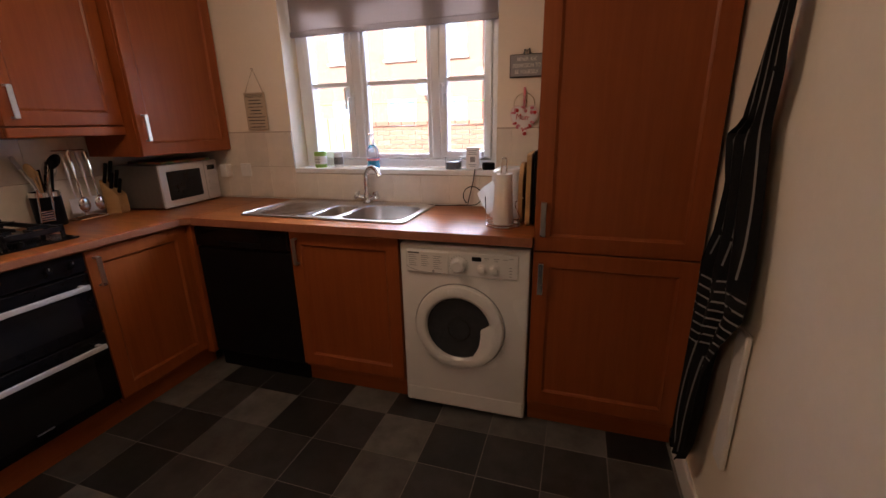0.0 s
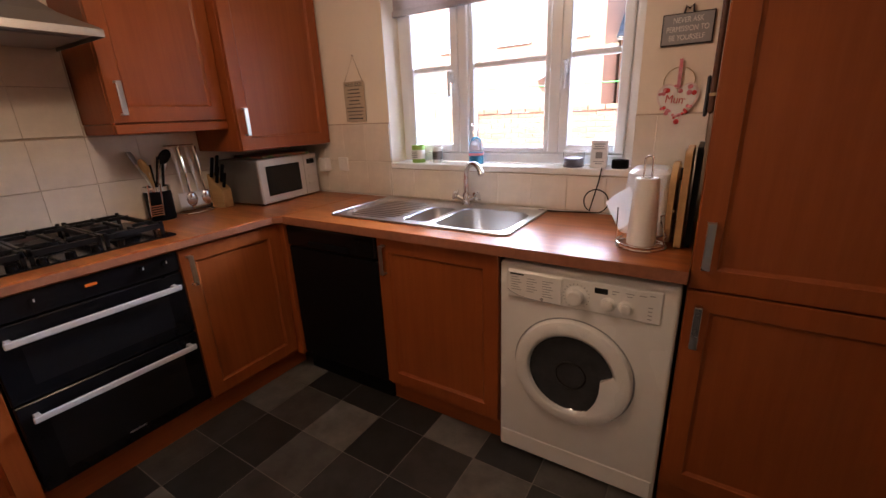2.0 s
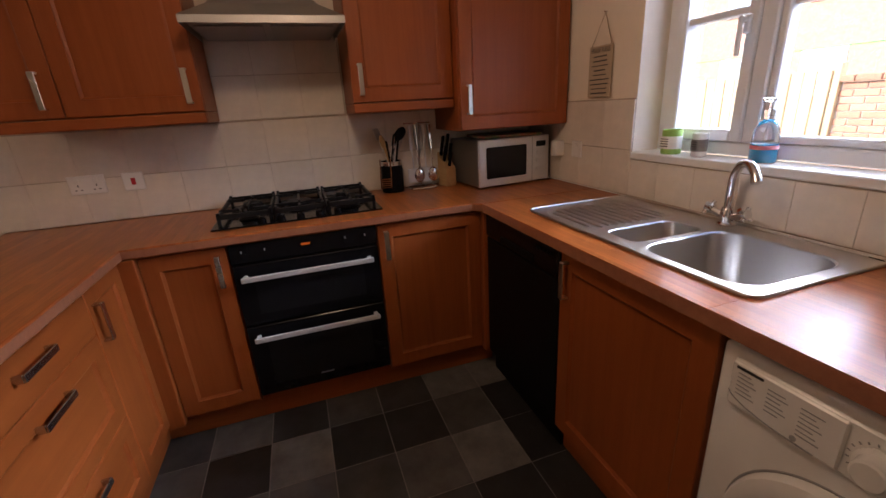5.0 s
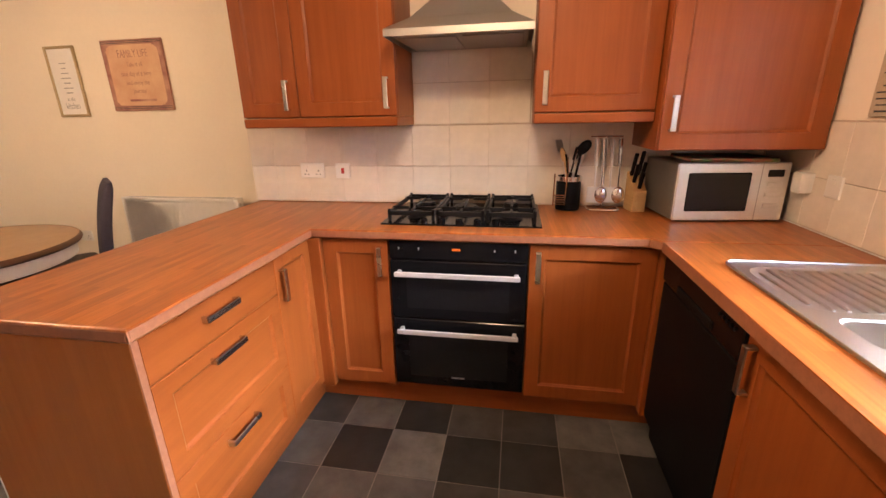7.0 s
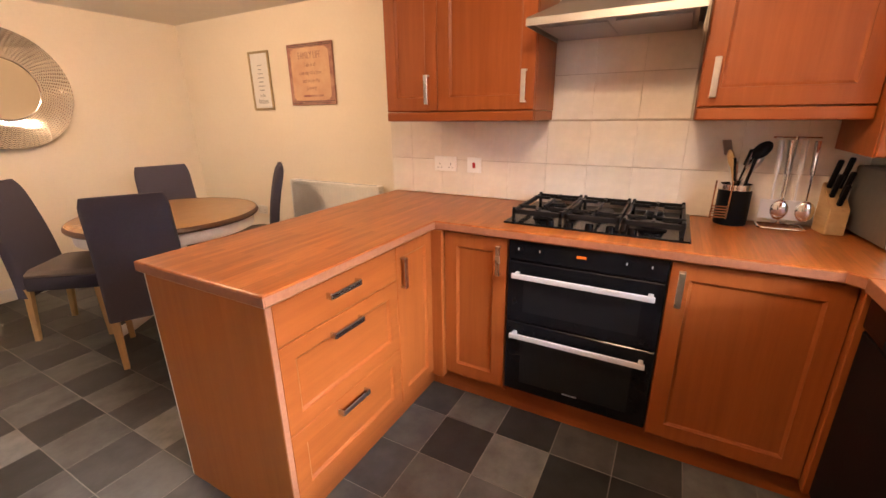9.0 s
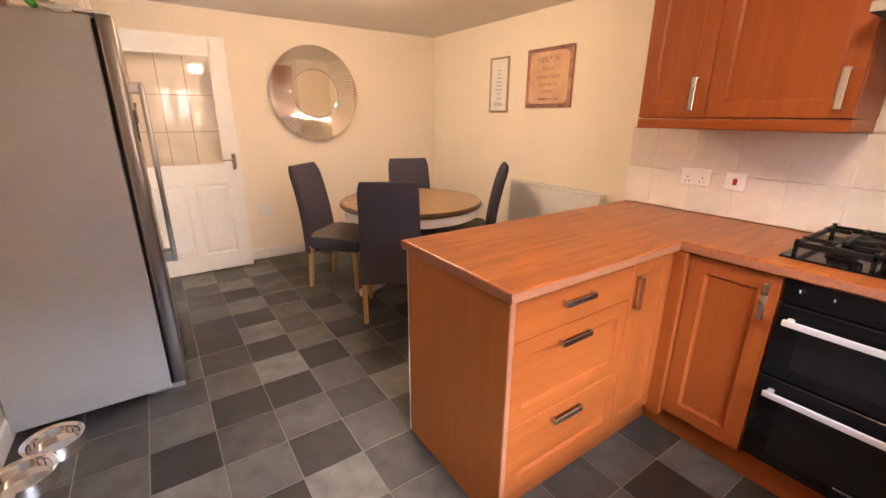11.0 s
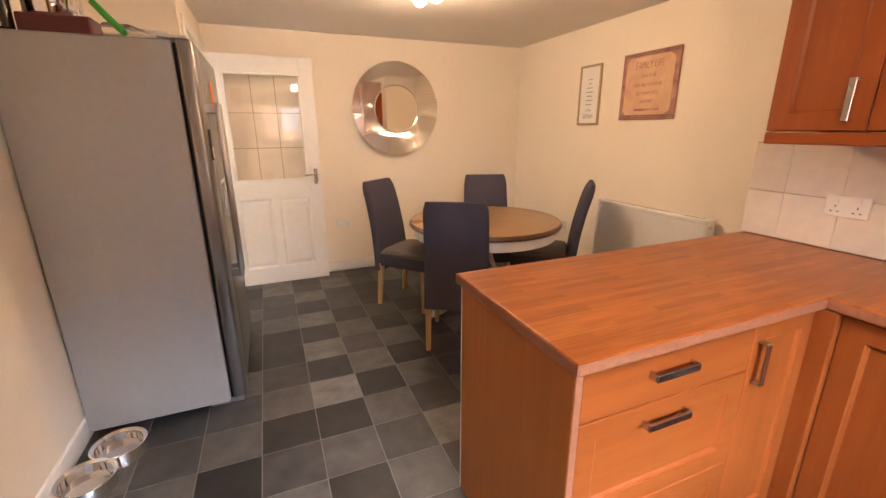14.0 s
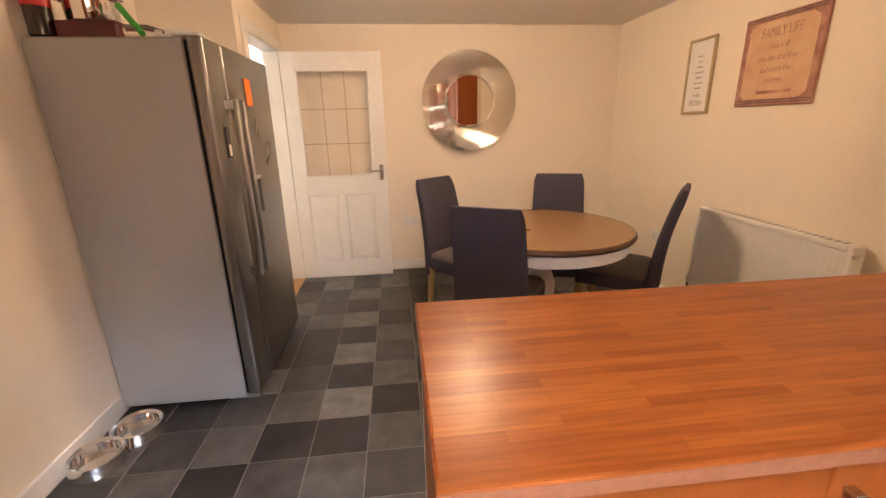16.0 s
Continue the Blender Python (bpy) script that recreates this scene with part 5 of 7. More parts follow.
part("contents", lathe(B(), [(0, 0.003), (0.043, 0.004), (0.0435, 0.040), (0.02, 0.044), (0, 0.043)], 28, t), M["grey_print"], tub, "dark grey contents", True)
part("rim", lathe(B(), [(0.046, 0.0665), (0.050, 0.0665), (0.050, 0.072), (0.046, 0.072), (0.046, 0.0665)], 32, t), M["enamel"], tub, "white rim", True)
carton = empty("carton", "pale printed card carton standing on the window sill", "carton", (-0.480, 2.36, SILL))
turn = pose(-0.480, 2.360, SILL, 0, 0, 8)
part("box", box(B(), -0.035, 0.035, -0.022, 0.022, 0.0, 0.118, 0.001, turn), M["paper"], carton)
for z, w in ((0.100, 0.05), (0.090, 0.04), (0.080, 0.05), (0.024, 0.045), (0.015, 0.03)):
    part("printed_line", box(B(), -w / 2, w / 2, -0.0228, -0.0221, z, z + 0.004, 0, turn), M["grey_print"], carton)
part("printed_mark", box(B(), -0.014, 0.014, -0.0228, -0.0221, 0.040, 0.068, 0, turn), M["stripe"], carton)
jar("round_speaker", "small black round gadget on the window sill", "gadget", -0.385, 2.335, 0.035, 0.036, "black_matt")
soap = empty("soap_bottle", "blue liquid soap in a clear pump bottle", "soap", (-1.09, 2.355, SILL))
t = Matrix.Translation((-1.095, 2.352, SILL))
part("bottle", lathe(B(), [(0, 0), (0.036, 0), (0.039, 0.006), (0.038, 0.06), (0.036, 0.10), (0.024, 0.128), (0.014, 0.137), (0.014, 0.150), (0, 0.150)], 24, t), M["glass"], soap, "clear plastic bottle", True)
part("liquid", lathe(B(), [(0, 0.003), (0.034, 0.004), (0.0365, 0.008), (0.036, 0.062), (0, 0.062)], 24, t), M["blue"], soap, "bright blue liquid", True)
part("front_label", lathe(B(), [(0.0392, 0.045), (0.0392, 0.058)], 24, t), M["pink"], soap, "pink label band", True)
bm = lathe(B(), [(0, 0.150), (0.016, 0.150), (0.016, 0.166), (0.006, 0.168), (0.006, 0.196), (0, 0.196)], 18, t)
box(bm, -1.102, -1.088, 2.312, 2.362, SILL + 0.192, SILL + 0.204, 0.003)
part("pump", bm, M["glass"], soap, "clear pump head", True)

# ---- hanging signs ----
def sign_lines(parent, x0, x1, y, z0, z1, rows, material="dark_print", seed=1):
    g = random.Random(seed)
    for i in range(rows):
        zc = z1 - (i + 0.5) * (z1 - z0) / rows
        w = (x1 - x0) * g.uniform(0.55, 0.95)
        cx = (x0 + x1) / 2
        h = (z1 - z0) / rows * g.uniform(0.2, 0.32)
        part("lettering_bar", box(B(), cx - w / 2, cx + w / 2, y - 0.001, y, zc - h / 2, zc + h / 2), M[material], parent)


Y0 = Y_WIN - 0.0005
sg = empty("hanging_sign", "small hessian word sign hung on a cord", "sign", (-1.9, Y0, 1.45))
part("board", box(B(), -1.926, -1.769, Y0 - 0.015, Y0 - 0.009, 1.345, 1.565, 0.002), M["linen"], sg)
writing("HOUSE RULES", 0.030, Matrix.Translation((-1.8475, Y0 - 0.0155, 1.546)) @ pose(0, 0, 0, 90) @ Matrix.Diagonal((0.68, 1.0, 1, 1)), M["dark_print"], sg)
sign_lines(sg, -1.916, -1.779, Y0 - 0.0152, 1.352, 1.530, 9, "dark_print", 3)
bm = B()
tube(bm, [(-1.915, Y0 - 0.012, 1.563), (-1.840, Y0 - 0.006, 1.698), (-1.780, Y0 - 0.012, 1.563)], 0.002, 6)
part("cord", bm, M["hessian"], sg)
part("nail", rod(B(), (-1.840, Y0 + 0.004, 1.699), (-1.840, Y0 - 0.014, 1.701), 0.003, seg=8), M["pewter"], sg)
sg = empty("wall_sign", "small dark slate word sign on a hook", "sign", (-0.19, Y0, 1.63))
part("board", box(B(), -0.270, -0.110, Y0 - 0.014, Y0 - 0.008, 1.575, 1.675, 0.002), M["grey_print"], sg)
part("edge_frame", box(B(), -0.274, -0.106, Y0 - 0.0095, Y0 - 0.004, 1.571, 1.679, 0.002), M["dark_print"], sg)
for z, words in ((1.654, "NEVER ASK"), (1.625, "PERMISSION TO"), (1.596, "BE YOURSELF")):
    writing(words, 0.026, Matrix.Translation((-0.19, Y0 - 0.0145, z)) @ pose(0, 0, 0, 90) @ Matrix.Diagonal((0.74, 1.0, 1, 1)), M["paper"], sg)
part("bow", tube(B(), [(-0.205, Y0 - 0.012, 1.677), (-0.200, Y0 - 0.012, 1.700), (-0.190, Y0 - 0.012, 1.690), (-0.178, Y0 - 0.012, 1.702), (-0.175, Y0 - 0.012, 1.677)], 0.004, 6), M["dark_print"], sg)
sg = empty("hanging_heart", "pink and cream floral heart plaque on a ribbon", "plaque", (-0.2, Y0, 1.4))
HX, HZ = -0.195, 1.375


def heart(bm, cx, cz, s, y0, y1):
    pts = []
    for i in range(40):
        a = 2 * math.pi * i / 40
        pts.append((cx + s * 0.0625 * 16 * math.sin(a) ** 3 / 1.0, cz + 1.22 * s * 0.0625 * (13 * math.cos(a) - 5 * math.cos(2 * a) - 2 * math.cos(3 * a) - math.cos(4 * a))))
    fa = [bm.verts.new((x, y0, z)) for x, z in pts]
    fb = [bm.verts.new((x, y1, z)) for x, z in pts]
    bm.faces.new(fa)
    bm.faces.new(fb[::-1])
    for i in range(40):
        bm.faces.new((fa[i], fa[(i + 1) % 40], fb[(i + 1) % 40], fb[i]))
    return bm


part("heart", heart(B(), HX, HZ, 0.072, Y0 - 0.012, Y0 - 0.006), M["blush"], sg)
part("cream_face", heart(B(), HX, HZ + 0.001, 0.064, Y0 - 0.0135, Y0 - 0.0121), M["paper"], sg, "cream painted centre")
writing("Mum", 0.040, Matrix.Translation((HX - 0.004, Y0 - 0.0165, HZ + 0.006)) @ pose(0, 0, 0, 90, 0, 0) @ Matrix(((0.9, 0.22, 0, 0), (0, 1, 0, 0), (0, 0, 1, 0), (0, 0, 0, 1))), M["red"], sg)
posies = random.Random(5)
for cx, cz, spread, count in ((-0.047, 0.036, 0.013, 5), (0.047, 0.038, 0.014, 5), (-0.046, -0.020, 0.006, 2), (0.044, -0.020, 0.006, 2), (0.0, -0.062, 0.014, 6), (-0.026, -0.040, 0.008, 3), (0.026, -0.040, 0.008, 3), (0.0, 0.046, 0.012, 3)):
    for k in range(count):
        q = Matrix.Translation((HX + cx + posies.uniform(-spread, spread), Y0 - 0.0135, HZ + cz + posies.uniform(-spread, spread))) @ Matrix.Diagonal((1, 0.3, 1, 1))
        bm = B()
        bmesh.ops.create_icosphere(bm, subdivisions=2, radius=posies.uniform(0.005, 0.010), matrix=q)
        part("rose", bm, M["red"] if posies.random() < 0.3 else M["pink"], sg, "", True)
bm = B()
tube(bm, arc((HX, Y0 - 0.010, HZ + 0.070), (1, 0, 0), (0, 0, 1), 0.052, radians(-10), radians(190), 20), 0.002, 6)
part("wire_loop", bm, M["gold"], sg)
part("ribbon", box(B(), HX - 0.006, HX + 0.006, Y0 - 0.0145, Y0 - 0.0125, HZ + 0.045, HZ + 0.150), M["pink"], sg)
oh = empty("knife_holder", "narrow dark wooden holder hung on the cabinet side", "holder", (-0.09, 2.1, 1.5))
part("back_board", box(B(), -0.088, -0.0695, 2.06, 2.12, 1.33, 1.68, 0.006), M["board_dark"], oh)
part("brass_band", box(B(), -0.0895, -0.0695, 2.058, 2.122, 1.385, 1.395, 0.001), M["gold"], oh)
part("handle_tip", box(B(), -0.100, -0.0885, 2.075, 2.105, 1.32, 1.45, 0.005), M["dark_print"], oh)

# ---- apron ----
ap = empty("apron", "black and white striped apron hanging in folds", "apron", (0.52, 1.36, 0.3))
SIL = [(1.72, 1.270, 1.330), (1.60, 1.266, 1.340), (1.46, 1.261, 1.363), (1.346, 1.285, 1.390), (1.310, 1.278, 1.495), (1.18, 1.252, 1.420), (1.03, 1.219, 1.440), (0.93, 1.208, 1.500),
       (0.85, 1.190, 1.505), (0.73, 1.270, 1.515), (0.62, 1.318, 1.522), (0.50, 1.335, 1.534), (0.33, 1.362, 1.545), (0.27, 1.378, 1.540), (0.18, 1.440, 1.520)]


def outline(z):
    for (z0, a0, b0), (z1, a1, b1) in zip(SIL, SIL[1:]):
        if z1 <= z <= z0:
            f = (z0 - z) / (z0 - z1)
            return a0 + (a1 - a0) * f, b0 + (b1 - b0) * f
    return SIL[-1][1:]


def fold(u, z):
    amp = 0.006 + 0.016 * min(1, (1.72 - z) / 0.5)
    return 0.528 - amp * (1 + math.sin(u * 15 + 1.5 * math.sin(z * 4)))


bm = B()
NU, NZ = 40, 72
gv = []
for j in range(NZ + 1):
    z = 1.72 - 1.54 * j / NZ
    a, b = outline(z)
    gv.append([bm.verts.new((fold(i / NU, z), a + (b - a) * i / NU, z)) for i in range(NU + 1)])
for j in range(NZ):
    for i in range(NU):
        bm.faces.new((gv[j][i], gv[j + 1][i], gv[j + 1][i + 1], gv[j][i + 1]))
bmesh.ops.solidify(bm, geom=list(bm.faces), thickness=-0.004)
part("cloth", bm, M["apron"], ap, "", True)
for k in range(7):
    bm = B()
    u = 0.08 + 0.14 * k
    vs = []
    for j in range(49):
        z = 1.70 - 1.50 * j / 48
        if 0.66 < z < 0.95:
            continue
        a, b = outline(z)
        vs.append(((fold(u, z) - 0.0012, a + (b - a) * u, z), (fold(u + 0.014, z) - 0.0012, a + (b - a) * min(1, u + 0.014), z)))
    g = [[bm.verts.new(p) for p in pr] for pr in vs]
    for p, q in zip(g, g[1:]):
        if abs(p[0].co.z - q[0].co.z) < 0.1:
            bm.faces.new((p[0], q[0], q[1], p[1]))
    part("stripe", bm, M["stripe"], ap, "woven white stripe")
for k in range(8):
    bm = B()
    z0 = 0.90 - 0.032 * k
    g = []
    for i in range(17):
        u = i / 16
        z = z0 - 0.05 * u + 0.035 * abs(math.sin(u * 4.2))
        a, b = outline(z)
        g.append([bm.verts.new((fold(u, z) - 0.0014, a + (b - a) * u, z)), bm.verts.new((fold(u, z - 0.006) - 0.0014, a + (b - a) * u, z - 0.006))])
    for p, q in zip(g, g[1:]):
        bm.faces.new((p[0], q[0], q[1], p[1]))
    part("stripe", bm, M["stripe"], ap, "woven white stripe")
part("hook", tube(B(), [(0.558, 1.300, 1.74), (0.535, 1.300, 1.735), (0.525, 1.300, 1.72), (0.528, 1.300, 1.705)], 0.004, 8), M["pewter"], ap)
pc = box(B(), 0.540, 0.556, 1.215, 1.285, 0.36, 0.80, 0.004)
tagged(part("wall_panel", pc, M["white"]), "narrow white panel fixed low on the wall behind the apron", "panel")

# ---- fridge ----
FX0, FX1, FY_N, FY_S, FH = -0.078, 0.525, -1.302, -2.205, 1.755
fridge = empty("fridge_freezer", "grey side-by-side fridge freezer with steel doors", "fridge", (0.22, -1.75, 0))
part("body", box(B(), FX0, FX1, FY_S, FY_N, 0.03, FH, 0.006), M["fridge_side"], fridge, "grey painted steel case")
part("door_seal", box(B(), FX0 - 0.012, FX0 - 0.0005, FY_S + 0.012, FY_N - 0.010, 0.05, FH - 0.01), M["black_matt"], fridge, "black rubber seal")
SPLIT = -1.500
dl = part("freezer_door", box(B(), FX0 - 0.075, FX0 - 0.0125, SPLIT + 0.004, FY_N, 0.045, FH + 0.008, 0.014, None, 3), M["fridge_front"], fridge, "brushed steel freezer door", True)
dr2 = part("fridge_door", box(B(), FX0 - 0.075, FX0 - 0.0125, FY_S, SPLIT - 0.004, 0.045, FH + 0.008, 0.014, None, 3), M["fridge_front"], fridge, "brushed steel fridge door", True)
for yy, par in ((SPLIT + 0.045, dl), (SPLIT - 0.045, dr2)):
    bm = B()
    box(bm, FX0 - 0.135, FX0 - 0.112, yy - 0.013, yy + 0.013, 0.66, 1.52, 0.006, None, 2)
    for zz in (0.685, 1.495):
        box(bm, FX0 - 0.115, FX0 - 0.072, yy - 0.012, yy + 0.012, zz - 0.022, zz + 0.022, 0.003)
    part("handle", bm, M["fridge_bar"], par, "long straight steel door handle", True)
dp = part("dispenser", box(B(), FX0 - 0.0765, FX0 - 0.06, -1.80, -1.66, 0.93, 1.12, 0.006), M["black"], dr2, "black recessed water dispenser")
part("dispenser_frame", box(B(), FX0 - 0.078, FX0 - 0.072, -1.815, -1.645, 1.122, 1.14, 0.002), M["silver"], dr2)
for fy in (FY_N - 0.06, FY_S + 0.06):
    part("foot", box(B(), FX0 - 0.06, FX0 + 0.10, fy - 0.025, fy + 0.025, 0.0, 0.031, 0.004), M["steel"], fridge, "levelling foot with a steel bracket")
    part("rear_foot", rod(B(), (FX1 - 0.08, fy, 0), (FX1 - 0.08, fy, 0.032), 0.02), M["black_matt"], fridge)
part("hinge_cover", box(B(), FX0 - 0.06, FX0 + 0.05, FY_N - 0.09, FY_N - 0.02, FH + 0.0085, FH + 0.022, 0.004), M["silver"], fridge)
note = box(B(), FX0 - 0.0805, FX0 - 0.0785, -1.835, -1.745, 1.505, 1.640, 0.0005)
tagged(part("door_tag", note, M["orange"]), "orange hanger card stuck on the fridge door", "card")
kb = empty("bottle_opener", "dark metal bottle opener magnet on the fridge", "magnet", (FX0 - 0.08, -1.52, 1.4))
part("plate", box(B(), FX0 - 0.083, FX0 - 0.0755, -1.425, -1.388, 1.26, 1.40, 0.003), M["dark_print"], kb)
part("label", box(B(), FX0 - 0.0845, FX0 - 0.0825, -1.420, -1.393, 1.27, 1.32, 0.0005), M["paper"], kb)
bm = rod(B(), (FX0 - 0.083, -1.83, 1.44), (FX0 - 0.083, -1.855, 1.34), 0.007, 0.005, 8)
rod(bm, (FX0 - 0.083, -1.84, 1.44), (FX0 - 0.086, -1.81, 1.35), 0.005, 0.004, 8)
tagged(part("key_bunch", bm, M["chrome"]), "small bunch of keys hung on the fridge door", "keys")

ft = FH + 0.0005
bot = empty("cola_bottle", "dark cola bottle with a red label", "bottle", (0.46, -1.42, ft))
t = Matrix.Translation((0.475, -1.36, ft))
part("bottle", lathe(B(), [(0, 0), (0.038, 0), (0.046, 0.01), (0.047, 0.11), (0.043, 0.14), (0.046, 0.17), (0.046, 0.24), (0.030, 0.30), (0.015, 0.33), (0.015, 0.345), (0, 0.345)], 28, t), M["cola"], bot, "", True)
part("label_band", lathe(B(), [(0.0475, 0.115), (0.0485, 0.12), (0.0485, 0.215), (0.0475, 0.22)], 28, t), M["red"], bot, "red paper label", True)
part("cap", lathe(B(), [(0.017, 0.325), (0.017, 0.352), (0, 0.353)], 18, t), M["red"], bot)
tin = box(B(), 0.19, 0.425, -1.58, -1.355, ft, ft + 0.072, 0.008, None, 2)
tagged(part("tin_box", tin, M["maroon"]), "dark maroon tin lying on the fridge", "tin")
sp = empty("glass_saucepan", "amber-tinted steel saucepan standing on a tin", "saucepan", (0.26, -1.46, ft + 0.07))
t = Matrix.Translation((0.335, -1.47, ft + 0.072))
part("pan", lathe(B(), [(0, 0), (0.088, 0), (0.095, 0.01), (0.097, 0.115), (0.102, 0.12), (0.100, 0.122), (0.093, 0.118), (0.09, 0.012), (0, 0.010)], 36, t), M["chrome"], sp, "", True)
part("lid", lathe(B(), [(0.100, 0.122), (0.08, 0.134), (0.02, 0.142), (0.012, 0.155), (0.018, 0.165), (0, 0.167)], 36, t), M["glass"], sp, "glass lid", True)
for s in (-1, 1):
    part("side_handle", tube(B(), [(0.335 + s * 0.095, -1.48, ft + 0.165), (0.335 + s * 0.125, -1.475, ft + 0.167), (0.335 + s * 0.125, -1.445, ft + 0.167), (0.335 + s * 0.095, -1.44, ft + 0.165)], 0.005, 8), M["chrome"], sp)
bm = B()
tube(bm, [(0.080, -1.33, ft + 0.014), (0.13, -1.355, ft + 0.07), (0.180, -1.38, ft + 0.130)], 0.013, 10)
tagged(part("spatula", bm, M["green_plastic"], None, "", True), "green plastic spatula handle resting on the tin", "spatula")
ms = empty("bottle_lying", "clear plastic bottle lying on the fridge", "bottle", (0.1, -1.37, ft))
q = Matrix.Translation((0.155, -1.345, ft + 0.027)) @ pose(0, 0, 0, 0, -90, 8)
part("bottle", lathe(B(), [(0, 0), (0.022, 0), (0.026, 0.006), (0.026, 0.09), (0.012, 0.125), (0.012, 0.14), (0, 0.14)], 20, q), M["glass"], ms, "", True)
bx = empty("carton", "pale folded carton lying on the fridge", "carton", (-0.02, -1.5, ft))
bm = box(B(), -0.05, 0.09, -1.60, -1.42, ft, ft + 0.05, 0.003)
part("box", bm, M["paper"], bx)
part("flap", box(B(), -0.10, -0.045, -1.58, -1.44, ft + 0.028, ft + 0.032, 0.001, None), M["paper"], bx)
bm = tube(B(), [(-0.06, -1.36, ft + 0.012), (0.0, -1.34, ft + 0.010), (0.06, -1.335, ft + 0.018), (0.09, -1.34, ft + 0.03)], 0.006, 8)
tagged(part("white_spoon", bm, M["enamel"], None, "", True), "white plastic spoon lying on the fridge", "spoon")


# ---- dining end ----
door = empty("door_1", "white half-glazed panel door standing open against the wall", "door", (-0.01, -3.16, 0), kind="structure")
DX0, DX1, DYF = -0.838, -0.012, -3.165
GX0, GX1, GZ0, GZ1 = -0.722, -0.118, 0.955, 1.852
bm = B()
box(bm, DX0, GX0, DYF - 0.036, DYF, 0.008, DOOR_H, 0.002)
box(bm, GX1, DX1, DYF - 0.036, DYF, 0.008, DOOR_H, 0.002)
box(bm, GX0, GX1, DYF - 0.0357, DYF - 0.0003, GZ1, DOOR_H, 0.001)
box(bm, GX0, GX1, DYF - 0.0357, DYF - 0.0003, 0.80, GZ0, 0.001)
box(bm, GX0, GX1, DYF - 0.0357, DYF - 0.0003, 0.008, 0.165, 0.001)
box(bm, -0.452, -0.388, DYF - 0.0357, DYF - 0.0003, 0.165, 0.80, 0.001)
leaf = part("leaf", bm, M["white"], door)
for a, b in ((GX0, -0.452), (-0.388, GX1)):
    bm = B()
    loft(bm, [[(a, DYF - 0.004, 0.165), (b, DYF - 0.004, 0.165), (b, DYF - 0.004, 0.80), (a, DYF - 0.004, 0.80)],
              [(a + 0.016, DYF - 0.012, 0.181), (b - 0.016, DYF - 0.012, 0.181), (b - 0.016, DYF - 0.012, 0.784), (a + 0.016, DYF - 0.012, 0.784)],
              [(a + 0.045, DYF - 0.004, 0.210), (b - 0.045, DYF - 0.004, 0.210), (b - 0.045, DYF - 0.004, 0.755), (a + 0.045, DYF - 0.004, 0.755)]], True)
    part("raised_panel", bm, M["white"], door)
bm = B()
for a, b, c, d in ((GX0, GX1, GZ0, GZ0 + 0.018), (GX0, GX1, GZ1 - 0.018, GZ1), (GX0, GX0 + 0.018, GZ0 + 0.018, GZ1 - 0.018), (GX1 - 0.018, GX1, GZ0 + 0.018, GZ1 - 0.018)):
    box(bm, a, b, DYF - 0.012, DYF + 0.004, c, d, 0.003)
part("glazing_bead", bm, M["white"], door)
pane = part("pane", box(B(), GX0 + 0.010, GX1 - 0.010, DYF - 0.020, DYF - 0.015, GZ0 + 0.010, GZ1 - 0.010), M["glass"], door, "clear leaded glass pane")
pane.visible_shadow = False
gw, gh = GX1 - GX0 - 0.036, GZ1 - GZ0 - 0.036
for k in (1, 2):
    x = GX0 + 0.018 + gw * k / 3
    part("lead_bar", box(B(), x - 0.003, x + 0.003, DYF - 0.0148, DYF - 0.012, GZ0 + 0.018, GZ1 - 0.018), M["gold"], door, "brass-toned leading")
for z in (1.245, 1.535):
    part("lead_bar", box(B(), GX0 + 0.018, GX1 - 0.018, DYF - 0.0149, DYF - 0.0125, z - 0.003, z + 0.003), M["gold"], door, "brass-toned leading")
hd = B()
box(hd, -0.806, -0.770, DYF, DYF + 0.008, 0.915, 1.055, 0.003)
rod(hd, (-0.788, DYF + 0.006, 1.005), (-0.788, DYF + 0.045, 1.005), 0.009, 0.008, 14)
tube(hd, [(-0.792, DYF + 0.045, 1.005), (-0.74, DYF + 0.050, 1.006), (-0.69, DYF + 0.045, 1.000)], 0.008, 10)
part("door_handle", hd, M["pewter"], door, "satin lever handle on a back plate", True)
for z in (0.25, 1.75):
    part("hinge", rod(B(), (DX1 + 0.006, DYF - 0.018, z - 0.045), (DX1 + 0.006, DYF - 0.018, z + 0.045), 0.007), M["pewter"], door)

frame_ob = empty("door_frame", "white painted door frame of the hall doorway", "door frame", (0.0, -2.75, 0), kind="structure")
for y0, y1 in ((DOOR_Y0 - 0.028, DOOR_Y0), (-2.40, -2.372)):
    part("jamb", box(B(), X_STUB - 0.002, X_STUB + 0.122, y0, y1, 0, DOOR_H + 0.028, 0.002), M["white"], frame_ob)
part("head", box(B(), X_STUB - 0.002, X_STUB + 0.122, DOOR_Y0 + 0.0005, -2.4005, DOOR_H, DOOR_H + 0.028, 0.002), M["white"], frame_ob)
for y0, y1 in ((DOOR_Y0 - 0.085, DOOR_Y0 - 0.012), (-2.388, -2.315)):
    part("architrave", box(B(), X_STUB - 0.018, X_STUB - 0.0025, y0, y1, 0, DOOR_H + 0.085, 0.005, None, 2), M["white"], frame_ob)
part("architrave", box(B(), X_STUB - 0.0178, X_STUB - 0.0025, DOOR_Y0 - 0.011, -2.389, DOOR_H + 0.012, DOOR_H + 0.085, 0.005, None, 2), M["white"], frame_ob)
part("threshold", box(B(), X_STUB - 0.01, X_STUB + 0.12, DOOR_Y0 + 0.001, -2.401, 0.002, 0.010, 0.003), M["oak_floor"], frame_ob, "warm oak threshold strip")

